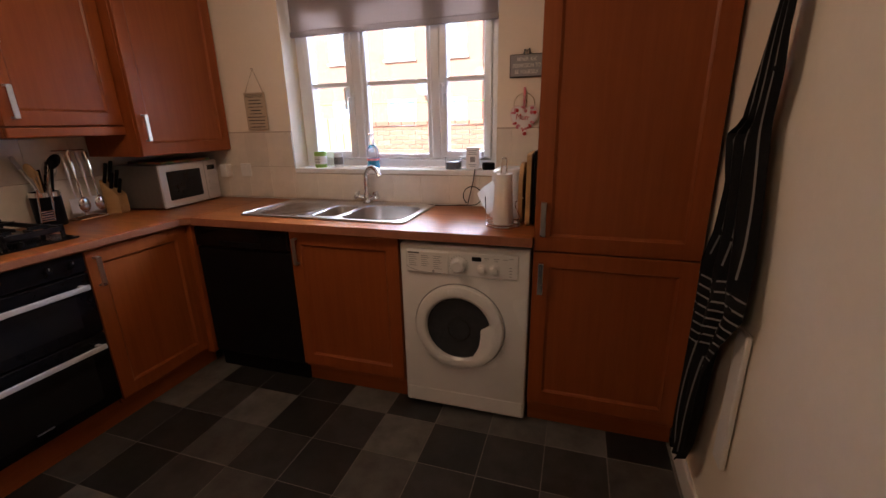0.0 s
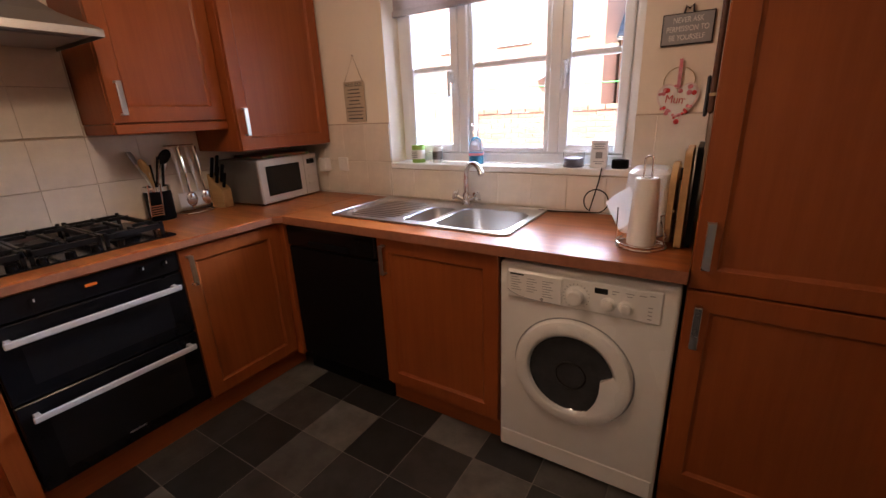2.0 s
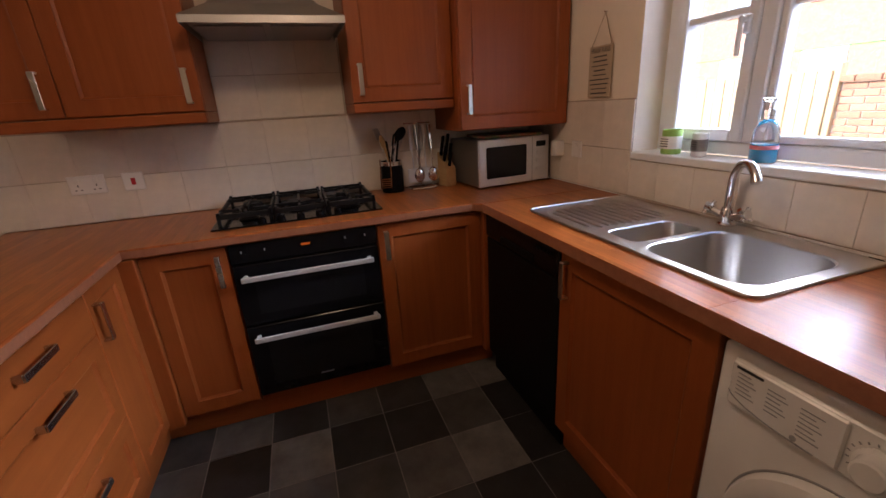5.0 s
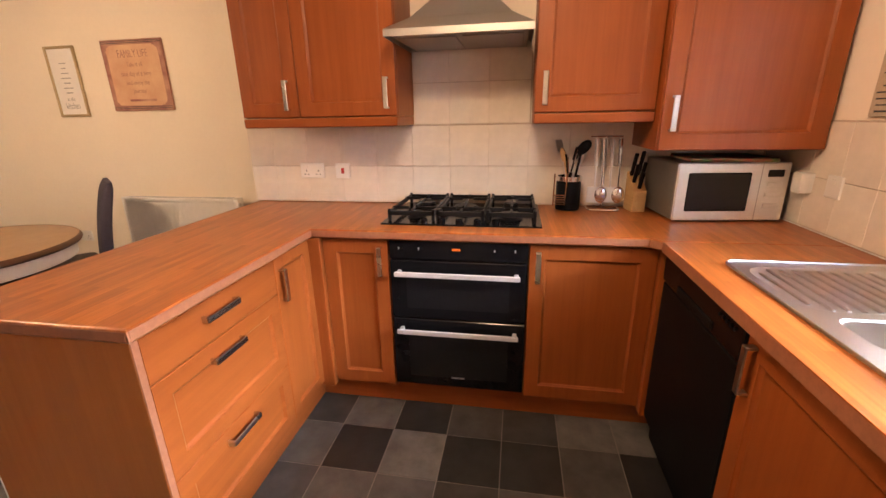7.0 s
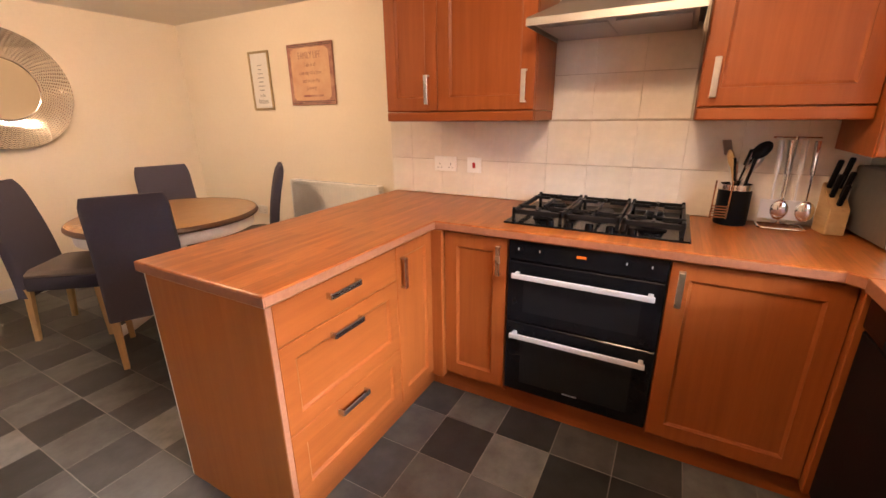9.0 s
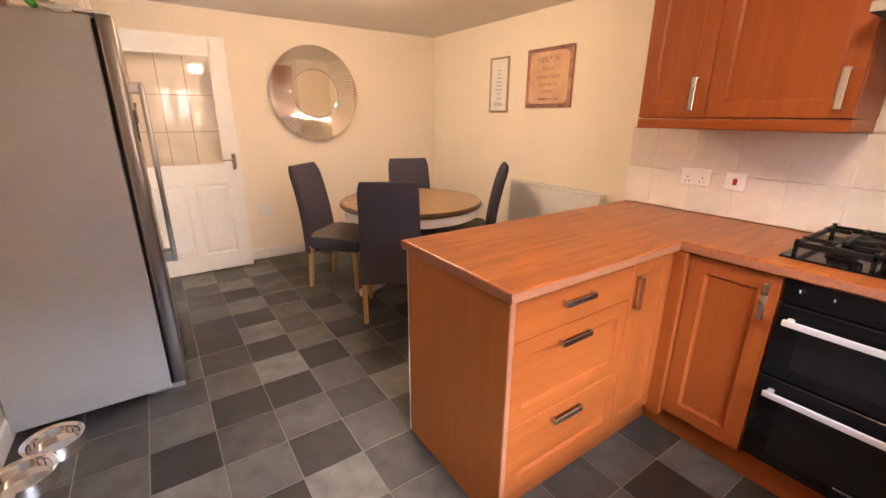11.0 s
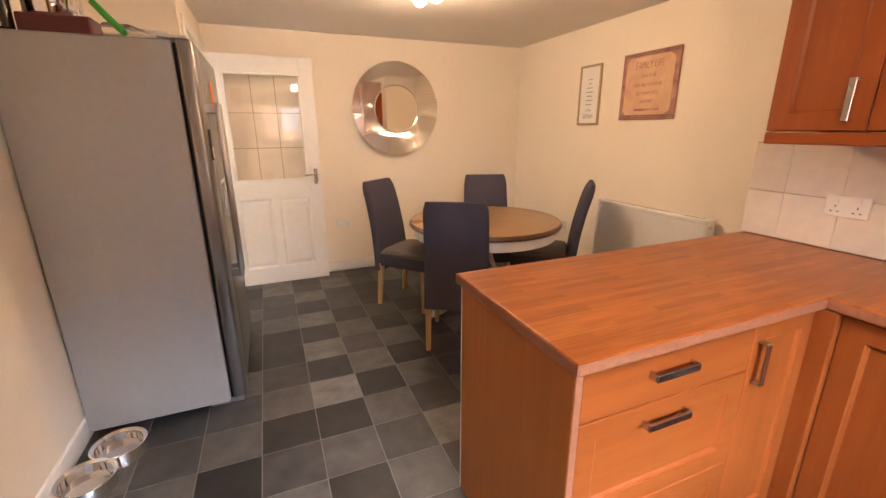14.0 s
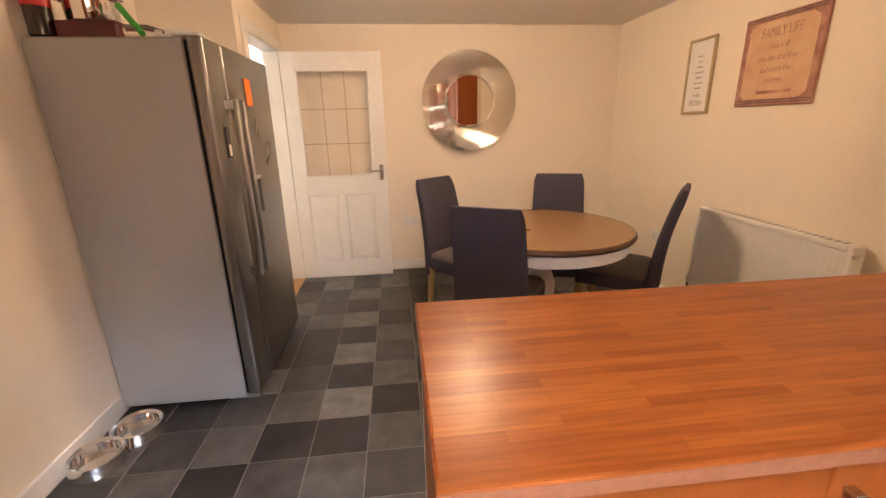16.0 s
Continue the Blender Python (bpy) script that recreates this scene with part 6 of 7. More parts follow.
# round mirror
mir = empty("round_mirror", "large round mirror with a wide ring of mirrored dimples", "mirror", (-1.611, Y_SOUTH, 1.585))
MX, MZ, MR, MI = -1.611, 1.585, 0.434, 0.226
face = Matrix.Translation((MX, Y_SOUTH + 0.016, MZ)) @ pose(0, 0, 0, -90, 0, 2.0)
part("back_disc", lathe(B(), [(0, 0.001), (MR - 0.02, 0.001), (MR - 0.012, 0.012), (0, 0.012)], 64, face), M["dark_print"], mir, "", True)
bm = B()
NR, NA = 15, 84


def ring_point(i, k):
    """A point of the flat ring on a spiral lattice; half steps fall in the middle of a cell."""
    f = i / NR
    r = MI - 0.004 + (MR - MI + 0.004) * f
    a = 2 * math.pi * k / NA + 0.95 * f
    return face @ Vector((r * math.cos(a), r * math.sin(a), 0.038))


grid = [[bm.verts.new(ring_point(i, k)) for k in range(NA)] for i in range(NR + 1)]
rim = [bm.verts.new(face @ Vector(((MR + 0.003) * math.cos(2 * math.pi * k / NA + 0.95), (MR + 0.003) * math.sin(2 * math.pi * k / NA + 0.95), 0.012))) for k in range(NA)]
out = (face.to_3x3() @ Vector((0, 0, 1))).normalized()
for i in range(NR):
    for k in range(NA):
        mid = ring_point(i + 0.5, k + 0.5)
        dent = bm.verts.new(mid - out * 0.0042)
        ring = (grid[i][k], grid[i][(k + 1) % NA], grid[i + 1][(k + 1) % NA], grid[i + 1][k])
        inner = [bm.verts.new(v.co.lerp(mid, 0.30)) for v in ring]
        for n in range(4):
            bm.faces.new((ring[n], ring[(n + 1) % 4], inner[(n + 1) % 4], inner[n]))
            bm.faces.new((inner[n], inner[(n + 1) % 4], dent))
for k in range(NA):
    bm.faces.new((grid[NR][k], grid[NR][(k + 1) % NA], rim[(k + 1) % NA], rim[k]))
part("rippled_ring", bm, M["mirror_ring"], mir, "dimpled mirrored outer ring")
part("centre_glass", lathe(B(), [(0, 0.043), (MI, 0.043), (MI + 0.001, 0.040), (MI + 0.001, 0.020), (0, 0.020)], 64, face), M["mirror"], mir, "flat round centre mirror")
bm = B()
tube(bm, [face @ p for p in arc((0, 0, 0.043), (1, 0, 0), (0, 1, 0), MI - 0.004, 0, 2 * math.pi, 64)], 0.005, 8)
part("inner_band", bm, M["chrome"], mir, "bright inner band", True)

# pictures
def picture_frame(name, label, y0, y1, z0, z1):
    return empty(name, label, "picture", (X_DIN, (y0 + y1) / 2, z0))


XP = X_DIN + 0.0005
pic = picture_frame("word_canvas", "plum and parchment canvas print with lettering", -1.816, -1.320, 1.457, 1.929)
part("canvas", box(B(), XP, XP + 0.018, -1.816, -1.320, 1.457, 1.929, 0.003), M["plum"], pic, "worn plum border")
bm = B()
g = random.Random(9)
loop = [(XP + 0.0188, -1.567 + p[0] + g.uniform(-0.004, 0.004), 1.693 + p[1] + g.uniform(-0.004, 0.004)) for p in rrect(0, 0, 0.212, 0.200, 0.05, 0, 10)]
bm.faces.new([bm.verts.new(p) for p in loop])
part("parchment", bm, M["parchment"], pic, "pale parchment centre")
for z in (1.470, 1.482, 1.905, 1.916):
    part("border_line", box(B(), XP + 0.0178, XP + 0.0192, -1.812, -1.325, z, z + 0.004), M["dark_print"], pic)
text_turn = Matrix(((0, 0, 1, 0), (1, 0, 0, 0), (0, 1, 0, 0), (0, 0, 0, 1)))
t = writing("FAMILY LIFE", 0.066, Matrix.Translation((XP + 0.0195, -1.567, 1.835)) @ text_turn @ Matrix.Diagonal((0.72, 1.1, 1, 1)), M["plum"], pic)
for z, words, size in ((1.765, "Take it all", 0.040), (1.705, "one day at a time", 0.044), (1.645, "and enjoy the", 0.044), (1.590, "journey", 0.044)):
    writing(words, size, Matrix.Translation((XP + 0.0195, -1.567, z)) @ text_turn @ Matrix.Diagonal((0.8, 1.0, 1, 1)), M["plum"], pic)
part("lettering_bar", box(B(), XP + 0.0188, XP + 0.0196, -1.665, -1.445, 1.520, 1.535), M["plum"], pic)
pic = picture_frame("framed_print", "narrow gilt-framed word print", -2.310, -2.052, 1.424, 1.912)
part("mount", box(B(), XP, XP + 0.010, -2.297, -2.065, 1.437, 1.899), M["paper"], pic)
for a, b, c, d in ((-2.310, -2.292, 1.424, 1.912), (-2.070, -2.052, 1.424, 1.912), (-2.292, -2.070, 1.424, 1.442), (-2.292, -2.070, 1.894, 1.912)):
    part("frame_bar", box(B(), XP, XP + 0.020, a, b, c, d, 0.004), M["gold"], pic)
writing("kitchen", 0.058, Matrix.Translation((XP + 0.0112, -2.181, 1.500)) @ text_turn @ Matrix.Diagonal((0.72, 1.1, 1, 1)), M["grey_print"], pic)
g = random.Random(21)
for i in range(7):
    z = 1.590 + 0.034 * i
    w = g.uniform(0.05, 0.11) * (1 - 0.05 * i)
    part("lettering_bar", box(B(), XP + 0.010, XP + 0.0112, -2.181 - w / 2, -2.181 + w / 2, z, z + g.uniform(0.005, 0.009)), M["grey_print"], pic)
writing("in the", 0.040, Matrix.Translation((XP + 0.0112, -2.181, 1.548)) @ text_turn @ Matrix.Diagonal((0.72, 1.0, 1, 1)), M["grey_print"], pic)

# radiator
rad = empty("radiator", "white convector radiator below the pictures", "radiator", (X_DIN + 0.05, -1.41, 0.29))
RY0, RY1, RZ0, RZ1 = -1.878, -0.882, 0.29, 0.828
xf = X_DIN + 0.095
n = 30
step = (RY1 - RY0 - 0.06) / n
bm = B()
prof = [(X_DIN + 0.06, RY0 + 0.027), (xf, RY0 + 0.027)]
for k in range(n):
    y = RY0 + 0.03 + k * step
    prof += [(xf, y + step * 0.05), (xf - 0.0009, y + step * 0.30), (xf - 0.0009, y + step * 0.55), (xf, y + step * 0.78)]
prof += [(xf, RY1 - 0.027), (X_DIN + 0.06, RY1 - 0.027)]
v0 = [bm.verts.new((x, y, RZ0 + 0.022)) for x, y in prof]
v1 = [bm.verts.new((x, y, RZ1 - 0.031)) for x, y in prof]
for i in range(len(prof)):
    j = (i + 1) % len(prof)
    bm.faces.new((v0[i], v0[j], v1[j], v1[i]))
part("front_panel", bm, M["white"], rad)
for y0, y1 in ((RY0, RY0 + 0.026), (RY1 - 0.026, RY1)):
    part("side_panel", box(B(), X_DIN + 0.028, xf + 0.003, y0, y1, RZ0, RZ1, 0.004), M["white"], rad)
bm = box(B(), X_DIN + 0.028, xf + 0.004, RY0 + 0.0265, RY1 - 0.0265, RZ1 - 0.030, RZ1 - 0.001, 0.005)
part("top_grille", bm, M["white"], rad)
for k in range(24):
    y = RY0 + 0.06 + k * 0.0375
    part("grille_slot", box(B(), X_DIN + 0.045, xf - 0.016, y, y + 0.016, RZ1 - 0.002, RZ1 - 0.0002), M["grey_print"], rad)
part("bottom_rail", box(B(), X_DIN + 0.028, xf + 0.002, RY0 + 0.0265, RY1 - 0.0265, RZ0, RZ0 + 0.022, 0.004), M["white"], rad)
for yy in (RY0 + 0.15, RY1 - 0.15):
    part("wall_bracket", box(B(), X_DIN + 0.0005, X_DIN + 0.0275, yy - 0.015, yy + 0.015, RZ0 + 0.05, RZ1 - 0.08), M["white"], rad)
bm = B()
tube(bm, [(X_DIN + 0.06, RY0 + 0.012, RZ0 + 0.01), (X_DIN + 0.06, RY0 - 0.03, RZ0 + 0.008), (X_DIN + 0.06, RY0 - 0.04, RZ0 - 0.02), (X_DIN + 0.06, RY0 - 0.04, 0.002)], 0.008, 8)
part("pipe", bm, M["pewter"], rad)
part("valve", lathe(B(), [(0, 0), (0.018, 0), (0.02, 0.03), (0.014, 0.05), (0, 0.05)], 16, Matrix.Translation((X_DIN + 0.06, RY0 - 0.04, RZ0 - 0.02))), M["white"], rad)
part("air_vent", rod(B(), (X_DIN + 0.085, RY1, RZ1 - 0.045), (X_DIN + 0.085, RY1 + 0.012, RZ1 - 0.045), 0.012, seg=14), M["pewter"], rad)


def socket(m, label, w=0.146, red=False):
    ob = empty("wall_socket", label, "socket")
    pl = part("plate", box(B(), -w / 2, w / 2, -0.009, 0, -0.043, 0.043, 0.004, None, 2), M["white"], ob)
    if red:
        part("rocker", box(B(), -0.009, 0.009, -0.013, -0.008, -0.016, 0.016, 0.002), M["neon"], ob, "red rocker switch")
    else:
        for x in ((-0.036, 0.036) if w > 0.1 else (0.0,)):
            part("rocker", box(B(), x - 0.009, x + 0.009, -0.012, -0.008, 0.010, 0.030, 0.0015), M["white"], ob)
            for dx, dz, hw, hh in ((0, -0.002, 0.002, 0.005), (-0.011, -0.022, 0.004, 0.002), (0.011, -0.022, 0.004, 0.002)):
                part("pin_slot", box(B(), x + dx - hw, x + dx + hw, -0.0096, -0.0085, dz - hh, dz + hh), M["dark_print"], pl)
    ob.matrix_basis = m
    return ob


socket(pose(X_HOB + 0.0075, -0.035, 1.092, 0, 0, 90), "white double socket on the tiled wall")
socket(pose(X_HOB + 0.0075, 0.150, 1.090, 0, 0, 90), "white cooker switch with a red rocker", 0.088, True)
socket(pose(-1.035, Y_SOUTH + 0.0005, 0.487, 0, 0, 180), "white double socket low on the mirror wall")
socket(pose(X_DIN + 0.0005, -2.42, 0.48, 0, 0, 90), "white double socket beside the dining table")

# table
CXT, CYT = -1.835, -1.83
tab = empty("dining_table", "round pedestal table with a brown top and white base", "table", (CXT, CYT, 0))
t = Matrix.Translation((CXT, CYT, 0))
part("tabletop", lathe(B(), [(0, 0.728), (0.53, 0.728), (0.542, 0.733), (0.545, 0.751), (0, 0.752)], 72, t), M["table_top"], tab, "", True)
part("rim", lathe(B(), [(0.53, 0.715), (0.552, 0.718), (0.560, 0.730), (0.556, 0.744), (0.546, 0.7525), (0.543, 0.75)], 72, t), M["table_edge"], tab, "darker turned table rim", True)
part("apron", lathe(B(), [(0.515, 0.64), (0.522, 0.643), (0.522, 0.714), (0.49, 0.716), (0.49, 0.645), (0.515, 0.64)], 72, t), M["white"], tab, "white painted apron", True)
part("pedestal", lathe(B(), [(0, 0.12), (0.075, 0.12), (0.085, 0.15), (0.07, 0.20), (0.095, 0.30), (0.10, 0.38), (0.07, 0.46), (0.06, 0.52), (0.085, 0.60), (0.10, 0.66), (0.10, 0.72), (0, 0.72)], 36, t), M["white"], tab, "white turned pedestal", True)
for k in range(4):
    a = radians(-8 + 90 * k)
    d = Vector((math.cos(a), math.sin(a), 0))
    s = Vector((-d.y, d.x, 0))
    bm = B()
    loops = []
    for r, zc, hw, hh in ((0.05, 0.19, 0.035, 0.06), (0.15, 0.16, 0.035, 0.05), (0.26, 0.10, 0.034, 0.042), (0.36, 0.05, 0.036, 0.035), (0.43, 0.034, 0.040, 0.033), (0.455, 0.027, 0.030, 0.026)):
        c = Vector((CXT, CYT, zc)) + d * r
        loops.append([c + s * hw * math.cos(b) * (1 if abs(math.cos(b)) < 0.8 else 0.95) + Vector((0, 0, hh * math.sin(b))) for b in [2 * math.pi * i / 12 for i in range(12)]])
    loft(bm, loops, True, True)
    part("foot", bm, M["white"], tab, "white carved table foot", True)


# chairs
def chair():
    """A skirted high-back dining chair: seat at the origin, facing +y."""
    ob = empty("dining_chair", "navy fabric high-back dining chair with pale wooden legs", "chair", group="chairs round the table")
    seat = B()
    box(seat, -0.215, 0.215, -0.19, 0.235, 0.345, 0.435, 0.012, None, 2)
    part("seat_skirt", seat, M["fabric"], ob, "", True)
    cush = B()
    loft(cush, [rrect(0, 0.022, 0.213, 0.212, 0.03, 0.436), rrect(0, 0.022, 0.216, 0.215, 0.04, 0.452), rrect(0, 0.022, 0.205, 0.204, 0.06, 0.474), rrect(0, 0.02, 0.15, 0.15, 0.06, 0.484)], True, True)
    part("seat", cush, M["seat_fabric"], ob, "grey-brown seat cushion", True)
    back = B()
    loops = []
    for i in range(17):
        f = i / 16
        z = 0.30 + 0.70 * f
        yc = -0.222 - 0.015 * f - 0.105 * f * f
        hw = 0.207 - 0.018 * f
        th = 0.036 - 0.006 * f
        if i == 16:
            hw, th = hw - 0.016, th * 0.45
        elif i == 15:
            hw, th = hw - 0.003, th * 0.9
        loops.append([(p[0], yc + p[1], z) for p in rrect(0, 0, hw, th, min(0.022, th * 0.9), 0, 4)])
    loft(back, loops, True, True)
    part("backrest", back, M["fabric"], ob, "", True)
    for sx in (-1, 1):
        for yy, lean in ((0.195, 0.0), (-0.195, -0.035)):
            lg = B()
            x = sx * 0.185
            loft(lg, [rrect(x, yy + lean, 0.014, 0.014, 0.003, 0.0, 2), rrect(x, yy, 0.020, 0.020, 0.003, 0.36, 2)], True, True)
            part("leg", lg, M["beech"], ob, "square tapered pale wood leg")
    return ob


def facing_turn(fx, fy):
    return math.degrees(math.atan2(-fx, fy))


first = chair()
seats = [(-1.508, -1.557, -0.49, -0.87), (-1.42, -2.26, -0.64, 0.77), (-2.085, -2.18, 0.32, 0.95), (-2.40, -1.87, 0.78, -0.62)]
for x, y, fx, fy in seats[1:]:
    copy_thing(first, pose(x, y, 0, 0, 0, facing_turn(fx, fy)))
first.matrix_basis = pose(seats[0][0], seats[0][1], 0, 0, 0, facing_turn(*seats[0][2:]))


# ceiling lamps
def ceiling_lamp(x, y):
    ob = empty("ceiling_light", "three-bulb ceiling light with frosted glass shades", "ceiling light", (x, y, CEIL), "ceiling lights")
    part("rose", lathe(B(), [(0, -0.03), (0.05, -0.03), (0.06, -0.01), (0.06, -0.0005), (0, -0.0005)], 28, Matrix.Translation((x, y, CEIL))), M["chrome"], ob, "", True)
    for k in range(3):
        a = 2 * math.pi * k / 3 + 0.5
        px, py = x + 0.07 * math.cos(a), y + 0.07 * math.sin(a)
        part("arm", tube(B(), [(x, y, CEIL - 0.02), ((x + px) / 2, (y + py) / 2, CEIL - 0.032), (px, py, CEIL - 0.03)], 0.006, 8), M["chrome"], ob, "", True)
        part("bulb_holder", lathe(B(), [(0, 0), (0.020, 0), (0.020, 0.030), (0, 0.030)], 18, Matrix.Translation((px, py, CEIL - 0.055))), M["chrome"], ob, "", True)
        bm = lathe(B(), [(0, -0.074), (0.020, -0.070), (0.036, -0.056), (0.042, -0.038), (0.036, -0.018), (0.020, -0.004), (0, 0.0)], 24, Matrix.Translation((px, py, CEIL - 0.056)))
        g = part("bulb", bm, M["glow"], ob, "lit warm bulb", True)
        g.visible_shadow = False


ceiling_lamp(*DINING_LAMP)
ceiling_lamp(*KITCHEN_LAMP)

# bin and dog bowls
bin_ob = empty("pedal_bin", "black plastic pedal bin with a domed lid", "bin", (0.36, -0.06, 0))
t = Matrix.Translation((0.385, 0.030, 0))
part("body", lathe(B(), [(0, 0), (0.125, 0), (0.13, 0.01), (0.145, 0.66), (0.145, 0.675), (0, 0.675)], 40, t), M["black_matt"], bin_ob, "", True)
part("lid", lathe(B(), [(0.147, 0.676), (0.152, 0.685), (0.152, 0.712), (0.140, 0.730), (0.09, 0.740), (0, 0.743)], 40, t), M["black"], bin_ob, "glossy black lid", True)
part("lid_catch", box(B(), 0.235, 0.255, -0.04, -0.005, 0.68, 0.705, 0.004), M["black_matt"], bin_ob)
part("pedal", box(B(), 0.235, 0.27, -0.01, 0.06, 0.008, 0.02, 0.004), M["black_matt"], bin_ob)
for x, y, lb in ((0.425, -0.945, "stainless steel dog bowl with a flared rim"), (0.360, -1.125, "stainless steel dog bowl beside the fridge")):
    bm = lathe(B(), [(0.108, 0.0), (0.110, 0.004), (0.098, 0.055), (0.106, 0.060), (0.100, 0.063), (0.088, 0.054), (0.080, 0.018), (0, 0.014)], 48, Matrix.Translation((x, y, 0.001)))
    tagged(part("dog_bowl", bm, M["chrome"], None, "", True), lb, "dog bowl", "dog bowls")

# ---- outside the window ----
GZ = -0.35
structure("ground", box(B(), -300, 300, 2.61, 600, GZ - 0.2, GZ), M["paving"], "pale paved yard outside the window", "ground")
gwall = empty("garden_wall", "orange-red brick garden wall outside the window", "garden wall", (0, 6.6, GZ), kind="structure")
part("wall_core", box(B(), -3.32, 6.0, 6.512, 6.71, GZ, 1.345), M["mortar"], gwall, "pale mortar core")
fen = empty("fence", "pale upright timber board fence in the yard", "fence", (-3, 6.4, GZ))
for k in range(22):
    x = -6.25 + 0.135 * k
    part("board", box(B(), x, x + 0.125, 6.42 + 0.008 * (k % 2), 6.445 + 0.008 * (k % 2), GZ, 1.47 + 0.006 * (k % 3), 0.003), M["fence"], fen)
for x in (-6.30, -3.31):
    part("post", box(B(), x, x + 0.09, 6.455, 6.545, GZ, 1.55, 0.006), M["fence"], fen)


def house(name, label, x0, x1, y0, y1, eave, ridge, rows, along):
    ob = empty(name, label, "house", ((x0 + x1) / 2, (y0 + y1) / 2, GZ))
    part("wall", box(B(), x0, x1, y0, y1, GZ, eave), M["brick_far"], ob)
    bm = B()
    ym = (y0 + y1) / 2
    for s in (-1, 1):
        courses = 14
        for c in range(courses):
            f0, f1 = c / courses, (c + 1) / courses
            ya, yb = ym + s * (y1 - y0 + 0.5) / 2 * (1 - f0), ym + s * (y1 - y0 + 0.5) / 2 * (1 - f1)
            za, zb = eave + (ridge - eave) * f0, eave + (ridge - eave) * f1
            n = max(4, int((x1 - x0) / 0.45))
            for k in range(n):
                xa, xb = x0 - 0.2 + (x1 - x0 + 0.4) * k / n, x0 - 0.2 + (x1 - x0 + 0.4) * (k + 1) / n - 0.01
                q = [bm.verts.new(p) for p in ((xa, ya, za + 0.05), (xb, ya, za + 0.05), (xb, yb, zb + 0.02), (xa, yb, zb + 0.02))]
                bm.faces.new(q)
                q2 = [bm.verts.new(p) for p in ((xa, ya, za), (xb, ya, za), (xb, ya, za + 0.05), (xa, ya, za + 0.05))]
                bm.faces.new(q2)
    roof = part("roof", bm, M["roof"], ob, "grey tiled roof")
    bm = B()
    for xx in (x0, x1 - 0.2):
        a = [bm.verts.new((xx, y0, eave)), bm.verts.new((xx, y1, eave)), bm.verts.new((xx, ym, ridge))]
        b = [bm.verts.new((xx + 0.2, y0, eave)), bm.verts.new((xx + 0.2, y1, eave)), bm.verts.new((xx + 0.2, ym, ridge))]
        bm.faces.new(a)
        bm.faces.new(b[::-1])
        for i in range(3):
            bm.faces.new((a[i], b[i], b[(i + 1) % 3], a[(i + 1) % 3]))
    part("gable", bm, M["brick_far"], ob)
    part("gutter", rod(B(), (x0 - 0.2, y0 - 0.12, eave), (x1 + 0.2, y0 - 0.12, eave), 0.06, seg=8), M["white"], ob)
    for z in rows:
        for x in along:
            win = part("window", box(B(), x - 0.55, x + 0.55, y0 - 0.03, y0 + 0.05, z, z + 1.15), M["upvc"], ob, "white framed window")
            for dx in (-0.27, 0.27):
                part("pane", box(B(), x + dx - 0.22, x + dx + 0.22, y0 - 0.036, y0 - 0.028, z + 0.07, z + 1.08), M["pane_sky_tint"], win)
            part("sill", box(B(), x - 0.62, x + 0.62, y0 - 0.09, y0 - 0.031, z - 0.07, z - 0.001), M["white"], ob)
    return ob


h1 = house("brick_house", "tall orange brick house with white windows", -16, -3.2, 15.0, 22.0, 5.6, 8.6, (1.1, 3.6), (-13.5, -11, -8.5, -6.2, -4.3))
h2 = house("brick_house", "lower orange brick house with a grey roof", -3.1, 14, 17.0, 24.0, 3.6, 6.8, (1.3,), (-1.6, 1.2, 4.0, 7.0))
dish = empty("satellite_dish", "grey satellite dish on the brick house wall", "satellite dish", (-5.2, 14.9, 2.5))
part("dish", lathe(B(), [(0, 0.0), (0.15, 0.03), (0.30, 0.11), (0.30, 0.12), (0.15, 0.045), (0, 0.012)], 28, Matrix.Translation((-5.25, 14.75, 2.6)) @ pose(0, 0, 0, 75, 0, 25)), M["grey_print"], dish, "", True)
part("bracket", rod(B(), (-5.25, 14.78, 2.58), (-5.25, 15.02, 2.40), 0.025), M["grey_print"], dish)
lin = empty("washing_line", "thin green washing line across the yard", "washing line", (-2.5, 5.2, 1.6))
part("line", rod(B(), (-4.5, 5.6, 1.66), (0.5, 5.0, 1.60), 0.006, seg=6), M["green_plastic"], lin)
part("post", rod(B(), (-4.5, 5.6, GZ), (-4.5, 5.6, 1.75), 0.025), M["pewter"], lin)
part("far_post", rod(B(), (0.5, 5.0, GZ), (0.5, 5.0, 1.7), 0.025), M["pewter"], lin)

# ---- tiles and bricks, one by one ----
tile_field(GW, (X_HOB + 0.004, 0, 0), 90, Y_JOG + 0.004, Y_WIN - 0.014, TOP + 0.002, 1.332, 0.148)
tile_field(GH, (X_HOB + 0.004, 0, 0), 90, 0.578, 1.187, 1.335, 1.79, 0.148)
tile_field(GN, (0, Y_WIN - 0.004, 0), 0, X_HOB + 0.014, WIN_L - 0.001, TOP + 0.007, 1.332, -0.599, step=0.172)
tile_field(GN, (0, Y_WIN - 0.004, 0), 0, WIN_L, WIN_R, TOP + 0.007, SILL - 0.033, -0.599, step=0.172)
tile_field(GN, (0, Y_WIN - 0.004, 0), 0, WIN_R + 0.001, -0.071, TOP + 0.007, 1.332, -0.599, step=0.172)

PX0, PY0, PITCHX, PITCHY = 0.030, -0.377, 0.2535, 0.2458
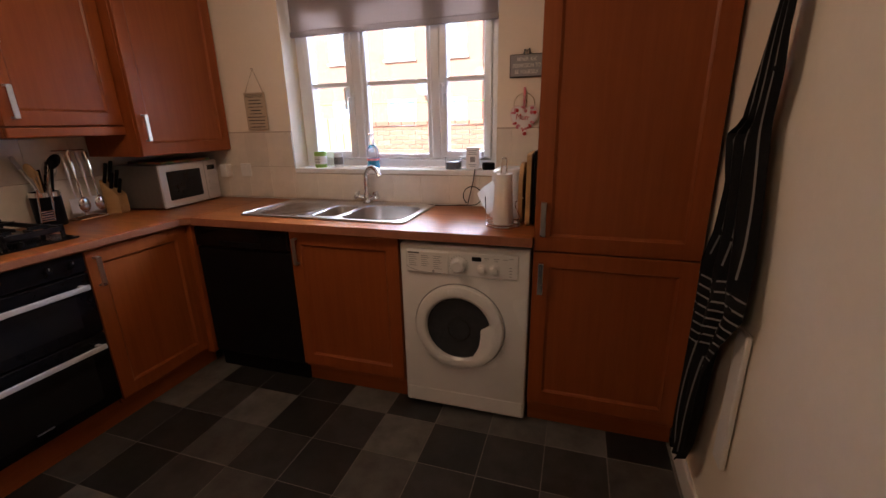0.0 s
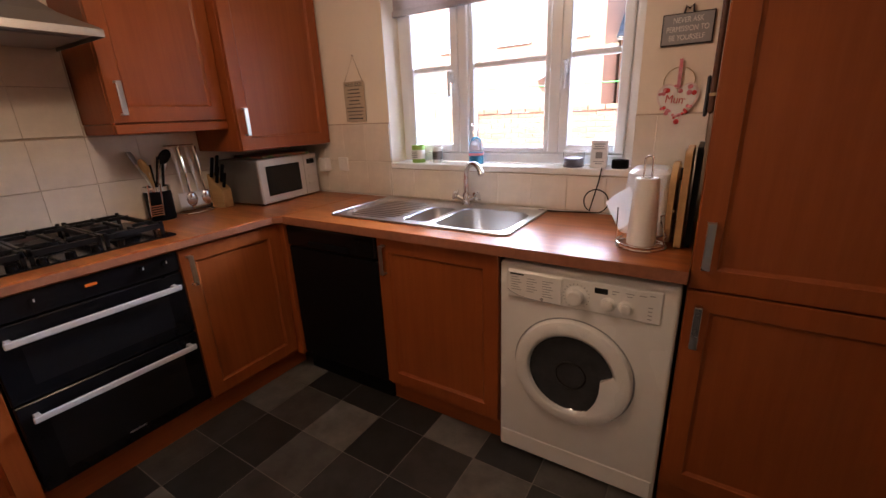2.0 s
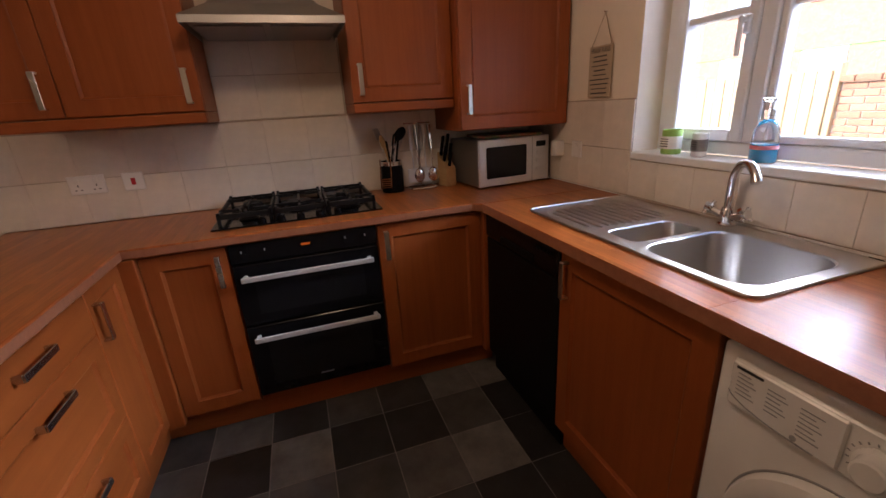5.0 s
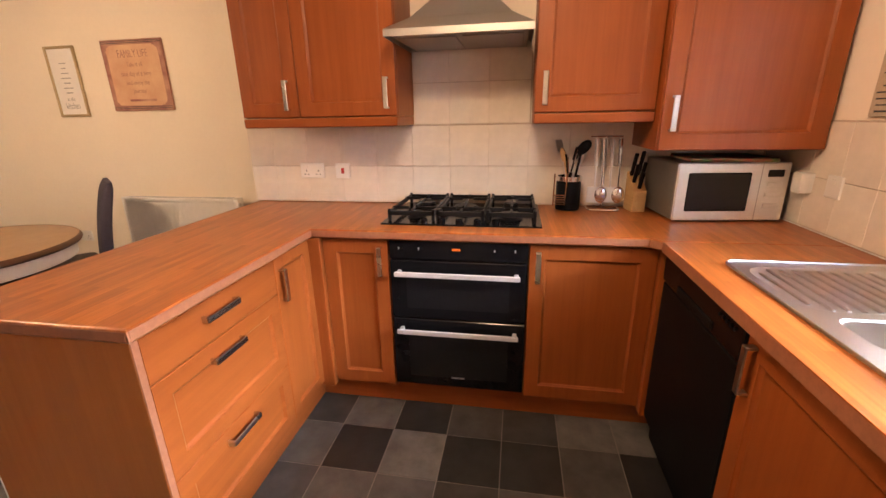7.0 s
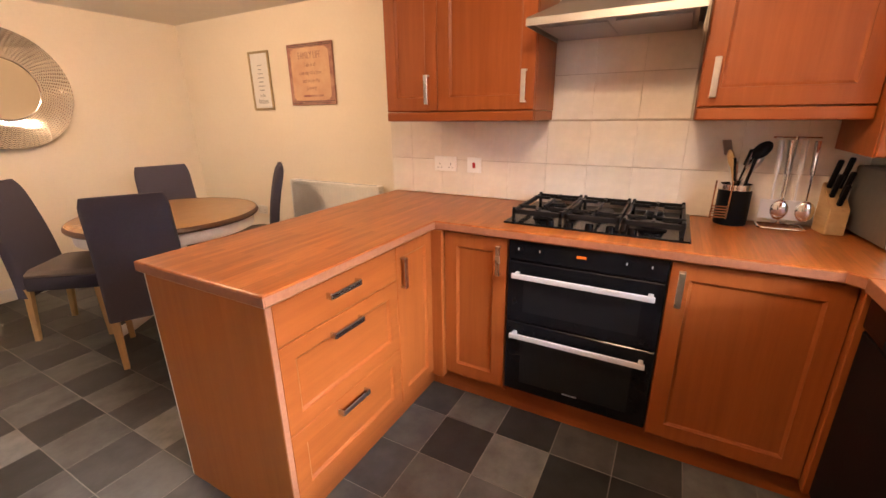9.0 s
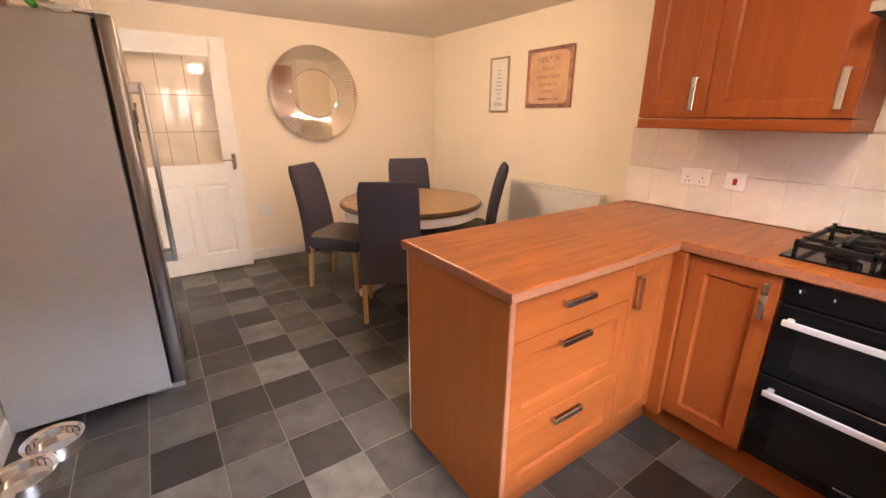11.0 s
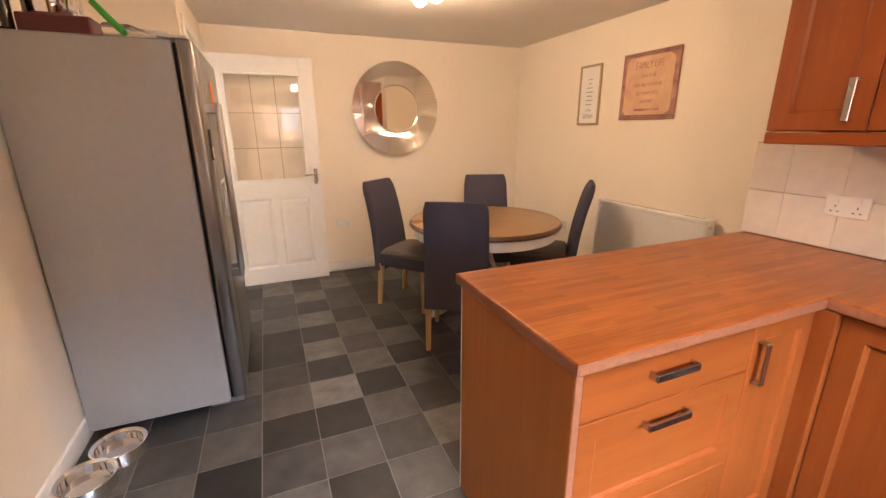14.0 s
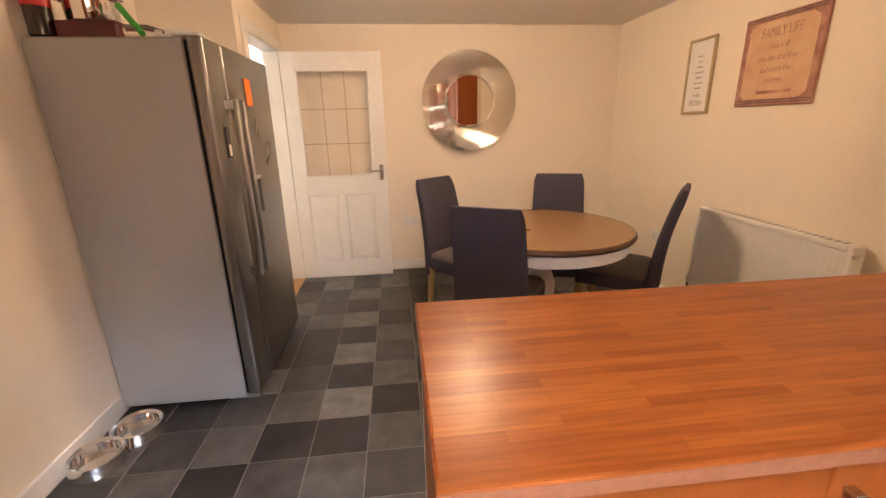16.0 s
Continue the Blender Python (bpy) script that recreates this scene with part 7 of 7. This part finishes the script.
# shades of the tiles (d charcoal, g dark, m mid, l pale) by row, columns -8 to 1
LAID = {-9: "gmgdgdgmgg", -8: "mgdgdlmgmg", -7: "dgmdmddgdm", -6: "gmdmglddmg", -5: "mdgdmdgmgd", -4: "dmgmdlmgdg", -3: "gdmgmddmgm", -2: "mgdlgmgdmg",
        -1: "gmdgmdmlgd", 0: "mdgmgldmdg", 1: "gmdgmgdgmd", 2: "gmgmdgmdgm", 3: "mdmgdmgdmg", 4: "dlmdgmdgmd", 5: "mdgmdgmgdm", 6: "gdmgdmgdmg"}
shades = random.Random(11)
cut = {}
for i in range(-13, 3):
    for j in range(-13, 12):
        x0, y0 = PX0 + i * PITCHX, PY0 + j * PITCHY
        x1, y1 = x0 + PITCHX, y0 + PITCHY
        if x1 < X_DIN or x0 > X_EAST - 0.02 or y1 < Y_SOUTH or y0 > 1.76:
            continue
        if (x1 < -1.95 and y0 > -0.36) or (y1 < 0.17 and y0 > -0.36 and x1 < -0.98) or (x0 > -0.08 and y1 < -1.36 and y0 > -2.2) or (x0 > 0.05 and y1 < -2.2):
            continue
        a, b, c, d = max(x0, X_DIN), min(x1, X_EAST - 0.02), max(y0, Y_SOUTH), y1
        if b - a < 0.02 or d - c < 0.02:
            continue
        row = LAID.get(j, "")
        tone = row[i + 8] if row and 0 <= i + 8 < 10 else shades.choice("dgml")
        key = (round(b - a, 3), round(d - c, 3), tone)
        if key not in cut:
            cut[key] = mesh_of(box(B(), 0.0022, key[0] - 0.0022, 0.0022, key[1] - 0.0022, -0.002, 0.0, 0.0006), M["slate_" + tone], "floor_tile")
        me = cut[key]
        ob = new("floor_tile", me)
        ob.parent = floor
        ob.location = (a, c, 0.0)

brick_mesh = mesh_of(box(B(), 0, 0.213, -0.012, 0.09, 0, 0.064, 0.003), M["brick"], "brick")
for c in range(14):
    for k in range(21):
        ob = new("brick", brick_mesh)
        ob.parent = gwall
        ob.matrix_parent_inverse = PLACE[gwall].inverted()
        ob.location = (-3.31 + 0.2235 * k + (0.111 if c % 2 else 0.0), 6.512, 0.32 + 0.0735 * c)
cap_mesh = mesh_of(box(B(), 0, 0.213, -0.05, 0.24, 0, 0.065, 0.006), M["brick"], "coping_brick")
for k in range(26):
    ob = new("coping_brick", cap_mesh)
    ob.parent = gwall
    ob.matrix_parent_inverse = PLACE[gwall].inverted()
    ob.location = (-3.31 + 0.2235 * k, 6.512, 1.35)
